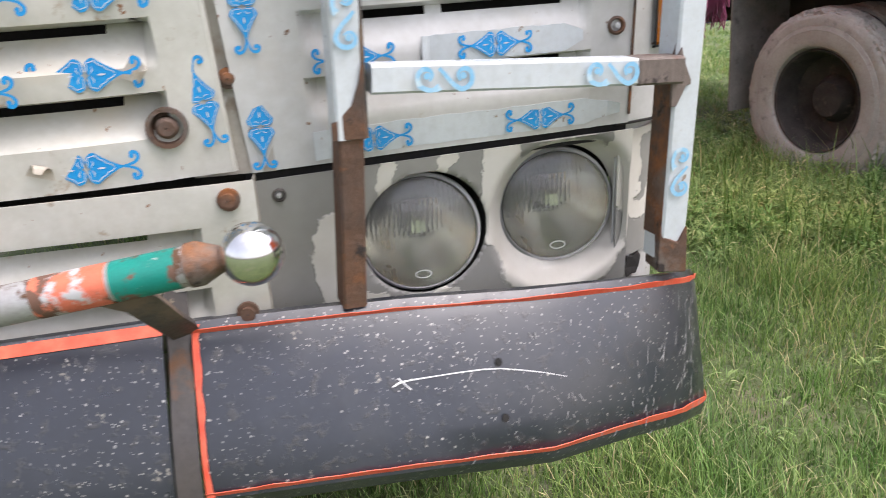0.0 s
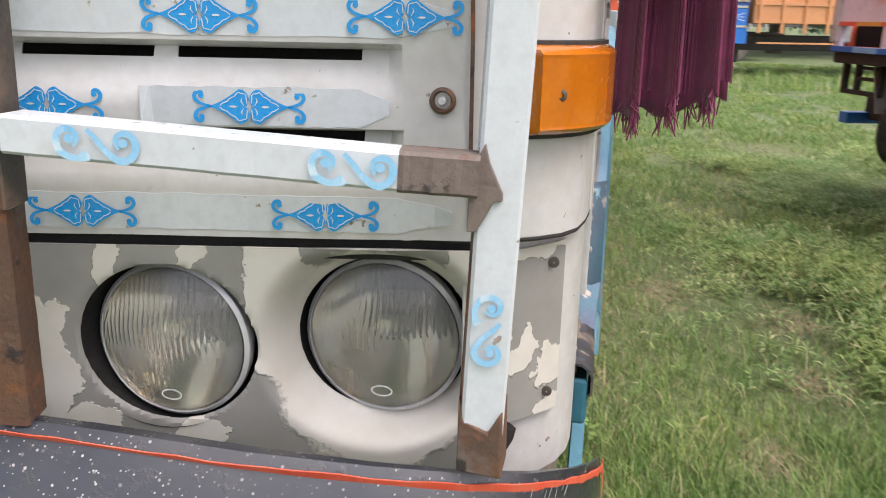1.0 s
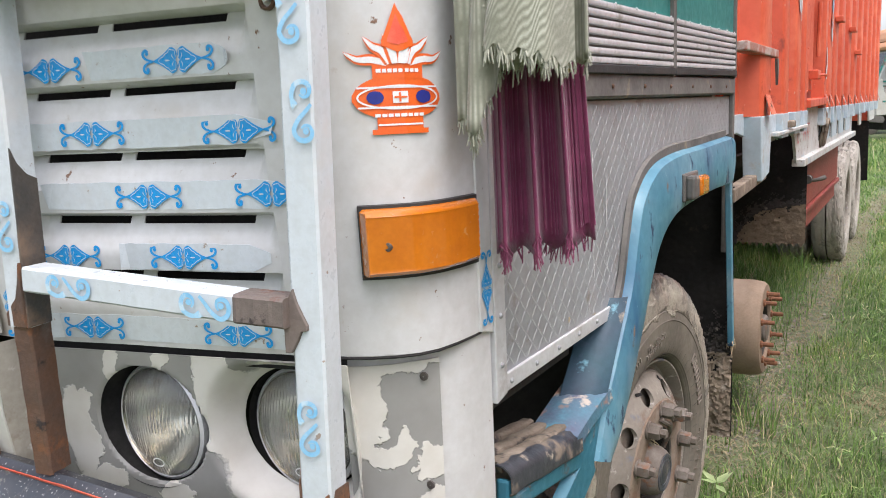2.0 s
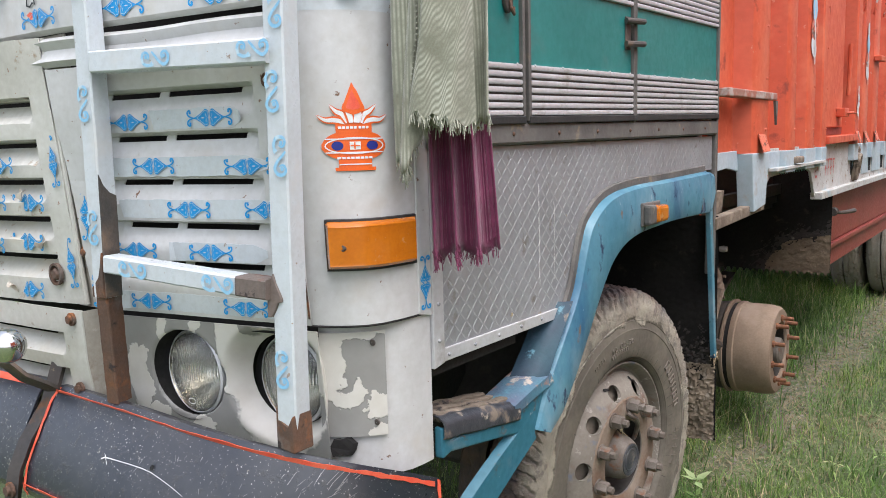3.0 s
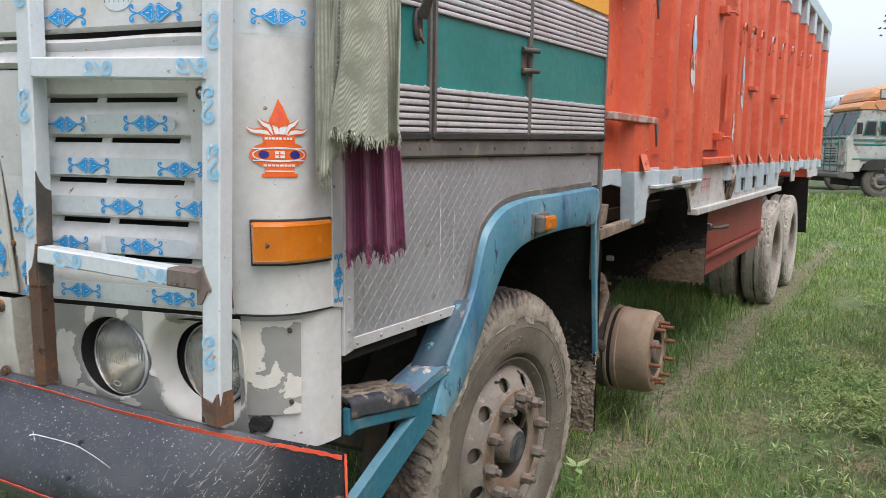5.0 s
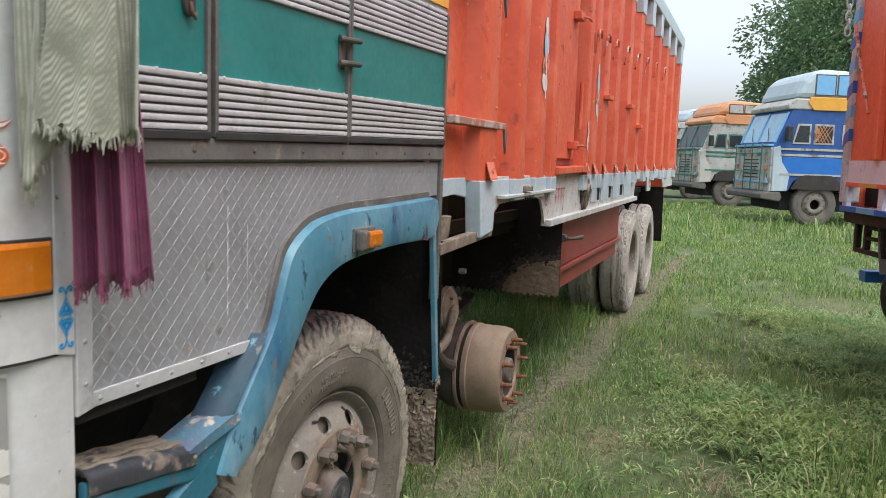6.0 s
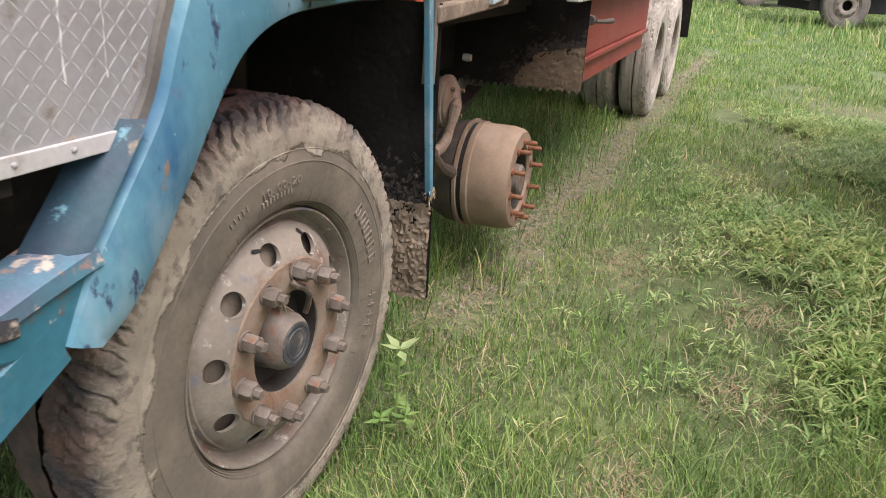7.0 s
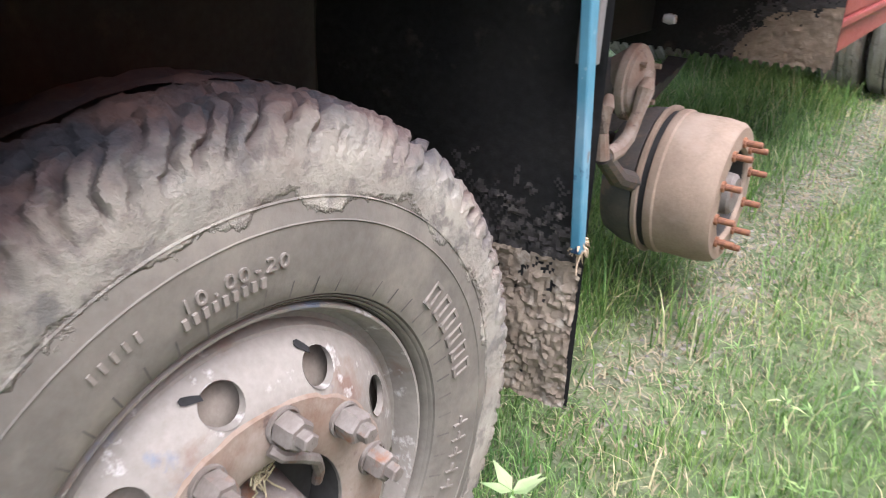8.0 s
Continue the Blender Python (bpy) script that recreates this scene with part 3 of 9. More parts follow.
def smooth_curve(pts, n=6):
    """A soft curve through the points."""
    out = []
    for i in range(len(pts) - 1):
        p0, p1, p2, p3 = pts[max(i - 1, 0)], pts[i], pts[i + 1], pts[min(i + 2, len(pts) - 1)]
        for k in range(n):
            t = k / n
            out.append(tuple(0.5 * (2 * b + (c - a) * t + (2 * a - 5 * b + 4 * c - d) * t * t + (3 * b - a - 3 * c + d) * t ** 3) for a, b, c, d in zip(p0, p1, p2, p3)))
    return out + [pts[-1]]


def flat_put(u, w, d):
    """Sticker space: u right, w up, d towards the viewer."""
    return (u, -d, w)


def on_surface(p, tangent, up=(0, 0, 1)):
    """Pose of a sticker that lies at p with its u axis along tangent."""
    x = Vector(tangent).normalized()
    y = Vector(up).cross(x).normalized()
    z = x.cross(y)
    return Matrix.Translation(p) @ Matrix((x, y, z)).transposed().to_4x4()


# ---- shared sticker meshes ----
def ornament_mesh():
    """Two spade leaves, back to back, with curled ends; 105 mm wide."""
    bm = bmesh.new()

    def high(u):
        if u < 0.0095:
            return 0.0070 + math.sqrt(max(0.0, 0.0092 ** 2 - (u - 0.0095) ** 2))
        k = (u - 0.0095) / 0.0285
        return 0.0156 * (1 - k) ** 1.45 + 0.0006

    def low(u):
        return max(0.0, 0.0070 - math.sqrt(max(0.0, 0.0092 ** 2 - (u - 0.0095) ** 2))) if u < 0.0095 else 0.0

    us = [0.0003 + 0.0377 * (i / 18) ** 1.25 for i in range(19)]
    for s in (1, -1):
        for q in (1, -1):
            grid(bm, [[flat_put(s * u, q * low(u), 0) for u in us], [flat_put(s * u, q * high(u), 0) for u in us]])
            # pale line inside the edge, with the scalloped leaf within
            line = [(s * u, q * max(high(u) - 0.0030 - 0.0006 * math.cos(u * 900), 0.0004)) for u in us[2:15]]
            stroke(bm, [(s * 0.0020, q * 0.0030), (s * 0.0026, q * 0.0075)] + line, 0.00085, flat_put, 0.0005, 1)
            stroke(bm, [(s * 0.0052, q * 0.0012), (s * 0.0075, q * 0.0050), (s * 0.0068, q * 0.0080)], [0.0004, 0.0012, 0.0004], flat_put, 0.0005, 1)
            curl = smooth_curve([(s * u, q * w) for u, w in ((0.0360, 0.0004), (0.0415, 0.0012), (0.0478, 0.0036), (0.0512, 0.0080), (0.0500, 0.0122), (0.0462, 0.0136), (0.0440, 0.0112))], 4)
            stroke(bm, curl, [0.0016 + 0.0022 * math.sin(math.pi * min(1, 1.25 * i / (len(curl) - 1)) * 0.55) for i in range(len(curl))], flat_put, 0.0002)
            blob(bm, oval(s * 0.0450, q * 0.0098, 0.0026, 0.0026, 9), flat_put, 0.0003)
        blob(bm, oval(s * 0.0150, 0.0, 0.0038, 0.0010, 8), flat_put, 0.0005, 1)
    return mesh_of("ornament", bm, ["blue_sticker", "vinyl"])


def scroll_mesh():
    """A flat S-shaped scroll: two spirals, each closing on a round bud."""
    bm = bmesh.new()
    for s in (1, -1):
        line = [(0.024, -0.0140), (0.0345, -0.0085), (0.0375, 0.0015), (0.0340, 0.0100), (0.0265, 0.0126), (0.0195, 0.0092), (0.0180, 0.0025), (0.0215, -0.0030)]
        line = ([(-0.0085, 0.0135), (0.0, 0.0050), (0.0110, -0.0070)] if s > 0 else [(0.006, -0.0135), (0.013, -0.0140)]) + line
        pts = smooth_curve([(s * u, w if s > 0 else -w * s) for u, w in line], 4)
        n = len(pts) - 1
        stroke(bm, pts, [0.0026 + 0.0044 * math.sin(math.pi * min(1.0, 0.15 + 0.85 * i / n)) for i in range(n + 1)], flat_put, 0.0012 + 0.0003 * (s > 0), 0)
        blob(bm, oval(s * 0.0250, 0.0035, 0.0048, 0.0044, 11), flat_put, 0.0014, 0)
    blob(bm, [(-0.020, -0.0142), (-0.003, -0.0142), (-0.010, -0.0060)], flat_put, 0.0010, 0)
    return mesh_of("scroll_sticker", bm, "scroll_blue")


M["scroll_blue"] = surface("faded_scroll_blue", (0.16, 0.45, 0.70), (0.36, 0.58, 0.73), 16.0, 0.35, bump=0.0, layers=[((0.50, 0.62, 0.68), 40.0, 0.54, 0.64, 0.4, 3.0)])
ORN, SCROLL = ornament_mesh(), scroll_mesh()


# ---- the truck: its flank lies in the plane x = 0, its nose towards -y ----
truck = thing("cargo_truck", "old white-nosed cargo truck with tall red ribbed body in grass", "truck")


def FY(x, z):
    """The slanting face of the right-hand grille and the lamp panel."""
    return 1.459 + 0.2 * (x + 0.249) - 0.09 * (z - 1.23)


def CY(x, z):
    """The middle grille, slightly bowed."""
    return 1.30 + 0.063 * ((x + 1.2) / 0.535) ** 2 - 0.06 * (z - 1.3)


def CY0(x, z):
    """The bowed panel below it."""
    return 1.335 - 0.035 * (1 - ((x + 1.2) / 0.6) ** 2) - 0.03 * (z - 1.3)


FACE_T = (1, 0.2, 0)
MID_T = (1, 0.03, 0)


def face_sticker(mesh, x, z, parent, name="sticker", off=0.003, rot=0.0, scale=1.0, surf=FY, tangent=FACE_T):
    # lies just proud of the dents under it
    seed = 3 if surf is FY else 8
    w = 0.05 * scale if rot < 45 else 0.014
    off += max([0.0] + [-dent_at(x + w * a, z + (0.066 * scale - w) * b, seed) for a in (-1, -0.5, 0, 0.5, 1) for b in (-0.9, 0, 0.9)])
    m = on_surface((x, surf(x, z) - off, z), tangent) @ Matrix.Rotation(radians(rot), 4, "Y") @ Matrix.Scale(scale, 4)
    return part(name, mesh, None, parent, at=m)


def dent_at(x, z, seed):
    return 0.004 * noise.noise(Vector((x * 9 + seed, 3.3, z * 11)))


def louvre_panel(name, x0, x1, z0, z1, l0, l1, slots, openings, surf, mats, parent, label, slant=0.0, lean=0.0, deep=0.022, dx=0.009, seed=1):
    """A pressed panel with a hooded slot over each sloping recess; openings are the x ranges cut through at each slot."""
    rnd = random.Random(seed)
    zs = {z0, z1}
    for s in slots:
        zs |= {s - 0.047, s - 0.030, s - 0.014, s - 0.0105, s + 0.001, s + 0.0035, s + 0.008, s + 0.02}
    z = z0
    while z < z1:
        zs.add(z)
        z += 0.016
    zs = sorted(q for q in zs if z0 - 1e-6 <= q <= z1 + 1e-6)
    xs = {x0, x1, l0, l1, l0 + 0.016, l1 - 0.016, l0 + 0.007, l1 - 0.007}
    for a, b in openings:
        xs |= {a, b}
    x = x0
    while x < x1:
        xs.add(x)
        x += dx
    xs = sorted(xs)

    def depth(x, z):
        if x < l0 or x > l1:
            return 0.0
        e = min(1.0, (x - l0) / 0.016, (l1 - x) / 0.016)
        d = 0.0
        for s in slots:
            if s - 0.047 <= z <= s + 0.001:
                d = deep * ((z - (s - 0.047)) / 0.048) ** 0.9
            elif s + 0.001 < z < s + 0.004:
                d = deep * 0.55
        return d * max(e, 0.0)

    bm = bmesh.new()
    rows = []
    for z in zs:
        row = []
        for x in xs:
            xx = x + slant * (z - z0) * (1 if x > (x0 + x1) / 2 else -1) * abs(x - (x0 + x1) / 2) / ((x1 - x0) / 2)
            if lean and x < l0:
                xx += lean * (z - z0) * (l0 - x) / (l0 - x0)
            dent = dent_at(x, z, seed)
            row.append((xx, surf(xx, z) + depth(x, z) + dent, z))
        rows.append(row)
    vv = [[bm.verts.new(p) for p in r] for r in rows]
    for i in range(len(zs) - 1):
        zc = (zs[i] + zs[i + 1]) / 2
        cut = any(s - 0.0106 <= zc <= s + 0.0011 for s in slots)
        for j in range(len(xs) - 1):
            xc = (xs[j] + xs[j + 1]) / 2
            if cut and any(a < xc < b for a, b in openings):
                continue
            bm.faces.new((vv[i][j], vv[i][j + 1], vv[i + 1][j + 1], vv[i + 1][j]))
    return part(name, bm, mats, parent, label, True, solid=0.0025)


# side grille
SLOTS = (1.643, 1.561, 1.476, 1.390, 1.312)
side_grille = louvre_panel("side_grille", -0.640, -0.107, 1.205, 1.70, -0.565, -0.172, SLOTS, ((-0.528, -0.405), (-0.383, -0.214)),
                           FY, "white_paint", truck, "dented white louvred side grille with blue ornaments", lean=-0.07, seed=3)
for sx, sz in ((-0.273, 1.590), (-0.472, 1.588), (-0.425, 1.503), (-0.202, 1.500), (-0.350, 1.4185), (-0.168, 1.420), (-0.313, 1.336),
               (-0.500, 1.335), (-0.483, 1.230), (-0.248, 1.230)):
    face_sticker(ORN, sx, sz, side_grille)
for sx, sz in ((-0.622, 1.263), (-0.624, 1.405)):
    face_sticker(ORN, sx, sz, side_grille, rot=90)
# white tape that backs the ornaments, lifting in places
for k, (a, b, zz) in enumerate(((-0.41, -0.20, 1.590), (-0.55, -0.155, 1.5015), (-0.52, -0.125, 1.4195), (-0.413, -0.185, 1.336), (-0.56, -0.125, 1.2305))):
    bm = bmesh.new()
    rr = random.Random(k)
    n = 24
    rows = [[], []]
    for i in range(n + 1):
        x = lerp(a, b, i / n)
        for j, s in enumerate((-0.0185, 0.0185)):
            z = zz + s + rr.uniform(-0.001, 0.001) + (0.012 * max(0, (i - n + 3)) / 3 * (1 if s < 0 else -1))
            lift = 0.0018 + (0.006 if i in (0, n) and rr.random() < 0.6 else 0)
            rows[j].append((x, FY(x, z) + dent_at(x, z, 3) - lift, z))
    grid(bm, rows)
    part("vinyl_strip", bm, "vinyl", side_grille, "white vinyl tape, edges peeling", solid=0.0006)


def screw(x, z, surf, r, parent, label, ring="rust"):
    bm = bmesh.new()
    y = surf(x, z)
    lathe(bm, [(r * 1.5, y - 0.001), (r * 1.5, y - 0.004), (r * 1.15, y - 0.006), (r * 0.95, y - 0.004), (r * 0.9, y + 0.004), (0.001, y + 0.004)], 24, "y", (x, 0, z))
    w = part("washer", bm, ring, parent, label, True)
    bm = bmesh.new()
    lathe(bm, [(r * 0.5, y + 0.003), (r * 0.5, y - 0.006), (r * 0.38, y - 0.008), (0.0008, y - 0.008)], 12, "y", (x, 0, z))
    part("bolt_head", bm, "alu", parent, "", True)
    return w


bm = bmesh.new()
grid(bm, [[(x + 0.0012 * noise.noise(Vector((z * 14, 2, 0))), FY(x, z) - 0.0035, z) for x in (-0.1100, -0.1062)] for z in np.linspace(1.218, 1.765, 18)])
part("grille_seam", bm, "rust", side_grille, "dark rusty seam at the grille's edge", solid=0.0012)
screw(-0.135, 1.345, FY, 0.0085, side_grille, "rust-stained washer")
screw(-0.140, 1.650, FY, 0.0085, side_grille, "rust-stained washer")

# middle grille
mid_grille = louvre_panel("middle_grille", -1.740, -0.661, 1.213, 1.765, -1.62, -0.716, (1.643, 1.556, 1.476, 1.395, 1.312),
                          ((-1.60, -1.30), (-1.27, -1.02), (-1.0, -0.772)), CY, "cream_paint", truck, "cream louvred middle grille with blue ornaments", slant=-0.05, deep=0.046, dx=0.014, seed=8)
for sx, sz in ((-0.93, 1.335), (-0.82, 1.2395), (-1.05, 1.2395), (-0.80, 1.345), (-0.90, 1.43), (-0.78, 1.43), (-0.99, 1.51), (-0.86, 1.51), (-0.94, 1.598), (-1.1, 1.43), (-1.2, 1.345)):
    face_sticker(ORN, sx, sz, mid_grille, surf=CY, tangent=MID_T, scale=1.15)
for k in range(2):
    z = 1.302 + 0.214 * k
    face_sticker(ORN, -0.682 - 0.05 * (z - 1.3), z, mid_grille, surf=CY, tangent=MID_T, rot=80)
bm = bmesh.new()
lathe(bm, [(0.024, CY(-0.726, 1.277) - 0.002), (0.024, CY(-0.726, 1.277) - 0.010), (0.019, CY(-0.726, 1.277) - 0.010), (0.017, CY(-0.726, 1.277) + 0.006), (0.001, CY(-0.726, 1.277) + 0.006)],
      28, "y", (-0.726, 0, 1.277))
latch = part("latch_ring", bm, "rust", mid_grille, "rust-stained grille latch", True)
bm = bmesh.new()
lathe(bm, [(0.013, CY(-0.726, 1.277) + 0.004), (0.013, CY(-0.726, 1.277) - 0.007), (0.009, CY(-0.726, 1.277) - 0.012), (0.001, CY(-0.726, 1.277) - 0.012)], 14, "y", (-0.726, 0, 1.277))
part("latch_core", bm, "rust", mid_grille, "", True)

# tape ends that have come loose and curled, brown backing outwards
def tape_curl(x, z, surf, parent, l, a, w=0.030):
    bm = bmesh.new()
    rows = []
    ca, sa = math.cos(radians(a)), math.sin(radians(a))
    for i in range(8):
        f = i / 7
        th = 2.6 * f
        u, out = l * 0.40 * math.sin(th), 0.003 + l * 0.40 * (1 - math.cos(th)) * 0.5
        ww = w * (1 - 0.75 * f) / 2
        rows.append([(x + u * ca - s * ww * sa, surf(x + u * ca - s * ww * sa, z + u * sa + s * ww * ca) - out - 0.004, z + u * sa + s * ww * ca) for s in (-1, 0, 1)])
    grid(bm, rows)
    part("tape_curl", bm, "tape_back", parent, "curled loose tape end", True, solid=0.0008)


for x, z, l, a in ((-0.757, 1.352, 0.055, -35), (-0.868, 1.236, 0.040, 70), (-0.80, 1.447, 0.035, -10), (-0.845, 1.520, 0.03, 200)):
    tape_curl(x, z, CY, mid_grille, l, a)

# near-black block in place of the shade behind the grilles
part("engine_bay", one_box(-2.32, -0.10, 1.50, 1.62, 1.215, 1.93), "dark_gap", truck, "near-black block for the shade behind the grilles")
# rusty jamb between the two grilles
bm = bmesh.new()
grid(bm, [[(-0.71, 1.385, 1.205), (-0.61, 1.388, 1.205)], [(-0.73, 1.352, 1.77), (-0.63, 1.355, 1.77)]])
grille_jamb = part("grille_jamb", bm, "dirty_cream", truck, "dirty cream jamb between the grilles", solid=0.004)

for jz in (1.325, 1.52):
    bm = bmesh.new()
    jy = 1.381 - 0.058 * (jz - 1.205)
    lathe(bm, [(0.013, jy), (0.013, jy - 0.004), (0.008, jy - 0.005), (0.007, jy - 0.010), (0.001, jy - 0.011)], 14, "y", (-0.651 - 0.03 * (jz - 1.3), 0, jz))
    part("jamb_bolt", bm, "rust", grille_jamb, "rusty bolt", True)
# rolled edge of the hinged grille
bm = bmesh.new()
tube(bm, [(-0.661 - 0.05 * (z - 1.213), CY(-0.661, z) + 0.004, z) for z in np.linspace(1.213, 1.765, 14)], 0.0055, 8)
part("rolled_edge", bm, "cream_paint", mid_grille, "", True)

# nose beam above the grilles and the folded strip below it
BEAM = [(-2.30, 1.50), (-1.80, 1.345), (-1.20, 1.31), (-0.66, 1.335), (-0.12, 1.432)]
bm = bmesh.new()
rows = []
for z, o in ((1.775, 0.012), (1.783, 0.0), (1.84, 0.0), (1.90, 0.003), (1.97, 0.012), (2.02, 0.035)):
    rows.append([(x, along(BEAM, x) + o + 0.003 * noise.noise(Vector((x * 5, 1, z * 6))), z + 0.010 * (x + 0.3 if x > -0.9 else 0)) for x in np.linspace(-2.30, -0.105, 46)])
grid(bm, rows)
beam = part("nose_beam", bm, "white_paint", truck, "white nose beam with ornaments", True, solid=0.003)
bm = bmesh.new()
rows = []
for z, o in ((1.705, 0.012), (1.715, 0.0), (1.730, 0.010), (1.738, 0.012), (1.754, 0.002), (1.761, 0.012)):
    rows.append([(x, along(BEAM, x) + o - 0.006, z + 0.007 * noise.noise(Vector((x * 4, 7, z)))) for x in np.linspace(-2.25, -0.115, 44)])
grid(bm, rows)
part("folded_strip", bm, "white_paint", truck, "dented white folded strip under the beam", True, solid=0.003)


def beam_y(x, z):
    return along(BEAM, x)


for sx in (-0.453, -0.224, -0.68, -0.96):
    face_sticker(ORN, sx, 1.803, beam, surf=beam_y, tangent=FACE_T if sx > -0.66 else MID_T, scale=1.15, off=0.004)
# round label with two lines of marks, and a painted pair of eyes reduced to plain shapes
bm = bmesh.new()


def label_put(u, w, d):
    x = -0.315 + u
    return (x, along(BEAM, x) - 0.003 - d, 1.838 + w)


blob(bm, oval(0, 0, 0.036, 0.028, 24), label_put, 0.0, 0)
for r, cnt in ((0.010, 5), (-0.007, 6)):
    for i in range(cnt):
        u = (i - cnt / 2) * 0.0115 + 0.004
        stroke(bm, [(u - 0.004, r + 0.005), (u + 0.005, r + 0.005)], 0.0016, label_put, 0.001, 1)
        stroke(bm, [(u, r + 0.005), (u + 0.001, r - 0.004)], 0.0016, label_put, 0.001, 1)
part("round_label", bm, ["vinyl", "teal"], beam, "round pale label with two rows of green marks")
bm = bmesh.new()


def eye_put(u, w, d):
    x = -0.700 + u * 1.25
    return (x, along(BEAM, x) - 0.004 - d, 1.855 + w * 1.25)


for s in (-1, 1):
    stroke(bm, [(s * 0.012, 0.018), (s * 0.024, 0.030), (s * 0.042, 0.026)], [0.003, 0.007, 0.0015], eye_put, 0, 0)
    blob(bm, oval(s * 0.026, 0.012, 0.012, 0.006, 12), eye_put, 0.0, 0)
    blob(bm, oval(s * 0.026, 0.012, 0.009, 0.0042, 12), eye_put, 0.0006, 1)
    blob(bm, oval(s * 0.026, 0.012, 0.0035, 0.0040, 10), eye_put, 0.0012, 0)
stroke(bm, [(-0.010, -0.002), (-0.013, -0.020), (-0.004, -0.022), (0.004, -0.016), (0.010, -0.020), (0.008, -0.006)], 0.0035, eye_put, 0, 0)
blob(bm, [(-0.016, -0.034), (-0.005, -0.030), (0, -0.032), (0.005, -0.030), (0.016, -0.034), (0.004, -0.043), (-0.004, -0.043)], eye_put, 0, 2)
part("painted_mark", bm, ["black_line", "text_white", "red_edge"], beam, "small black and red painted marks")
bm = bmesh.new()
box(bm, -0.90, -0.785, 1.300, 1.330, 1.868, 1.915)
b2 = part("name_badge", bm, "rubber_seal", beam, "dark plastic badge with chrome marks", bevel=0.008)
bm = bmesh.new()
for i in range(3):
    box(bm, -0.89 + i * 0.034, -0.865 + i * 0.034, 1.296, 1.3005, 1.878, 1.905)
part("badge_mark", bm, "chrome", beam, "", bevel=0.002)

# lower middle panel under the hinged grille


def LY(x, z):
    """The bowed lower panel, a little behind the grille."""
    return CY0(x, z) + 0.012 + 0.10 * max(0.0, 1.10 - z)


lower_panel = louvre_panel("lower_panel", -1.76, -0.637, 0.93, 1.206, -1.73, -0.705, (1.148, 1.066, 0.985), ((-1.70, -1.36), (-1.32, -1.06), (-1.02, -0.775)), LY, "cream_paint", truck,
                           "cream pressed lower panel with black slots", deep=0.036, dx=0.012, seed=14)
bm = bmesh.new()
grid(bm, [[(-0.6385, LY(-0.637, z) + d, z) for d in (0.002, 0.03, 0.055)] for z in np.linspace(0.932, 1.204, 6)])
part("side_flange", bm, "dirty_cream", lower_panel, "dirty turned-in edge", solid=0.0015)
for bx, bz in ((-0.668, 1.186), (-0.665, 1.035)):
    bm = bmesh.new()
    y = CY0(bx, bz) + 0.010
    lathe(bm, [(0.014, y), (0.014, y - 0.006), (0.009, y - 0.006), (0.009, y - 0.012), (0.001, y - 0.012)], 18, "y", (bx, 0, bz))
    part("bolt_head", bm, "rust", lower_panel, "rusty bolt", True)

# lamp panel with two round openings
LAMPS = ((-0.426, 1.470, 1.078, -0.028, 0.955), (-0.207, 1.536, 1.078, 0.003, 0.98))


def lamp_panel():
    bm = bmesh.new()
    x0, x1, z0, z1 = -0.643, -0.098, 0.880, 1.194
    nx, nz = 110, 65
    hole = [(-0.420, 1.082, 0.0920), (-0.205, 1.081, 0.0945)]
    vv, inner = {}, set()
    for i in range(nx + 1):
        for k in range(nz + 1):
            x, z = lerp(x0, x1, i / nx), lerp(z0, z1, k / nz)
            y = FY(x, z)
            for h, (hx, hz, hr) in enumerate(hole):
                d = math.hypot(x - hx, z - hz)
                if d < hr:
                    inner.add((i, k))
                    x, z = (hx + (x - hx) * hr / d, hz + (z - hz) * hr / d) if d > 1e-4 else (x, z)
                    y = FY(x, z) + 0.004
                if h == 1 and d < 0.128:
                    # the outer lamp sits in a pressed dish
                    f = min(1.0, max(0.0, (0.128 - d) / (0.128 - hr)))
                    y += 0.040 * f * f * (3 - 2 * f) * min(1.0, max(0.0, (x1 - x) / 0.012)) * min(1.0, max(0.0, (z1 - z) / 0.020))
            vv[i, k] = bm.verts.new((x, y, z))
    for i in range(nx):
        for k in range(nz):
            if all(a in inner for a in ((i, k), (i + 1, k), (i, k + 1), (i + 1, k + 1))):
                continue
            bm.faces.new((vv[i, k], vv[i + 1, k], vv[i + 1, k + 1], vv[i, k + 1]))
    bmesh.ops.delete(bm, geom=[v for v in bm.verts if not v.link_faces], context="VERTS")
    return part("lamp_panel", bm, "peel", truck, "grey headlamp panel with flaking cream paint", True, solid=0.0025)


lamp_panel_ob = lamp_panel()
screw(-0.611, 1.172, FY, 0.006, lamp_panel_ob, "small screw", "gunmetal")
# near-black strip gives the gap above the headlamps its shade
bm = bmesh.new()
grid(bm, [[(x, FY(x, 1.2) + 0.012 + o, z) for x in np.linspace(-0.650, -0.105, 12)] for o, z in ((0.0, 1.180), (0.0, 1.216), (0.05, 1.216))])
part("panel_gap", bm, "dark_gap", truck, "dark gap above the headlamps")


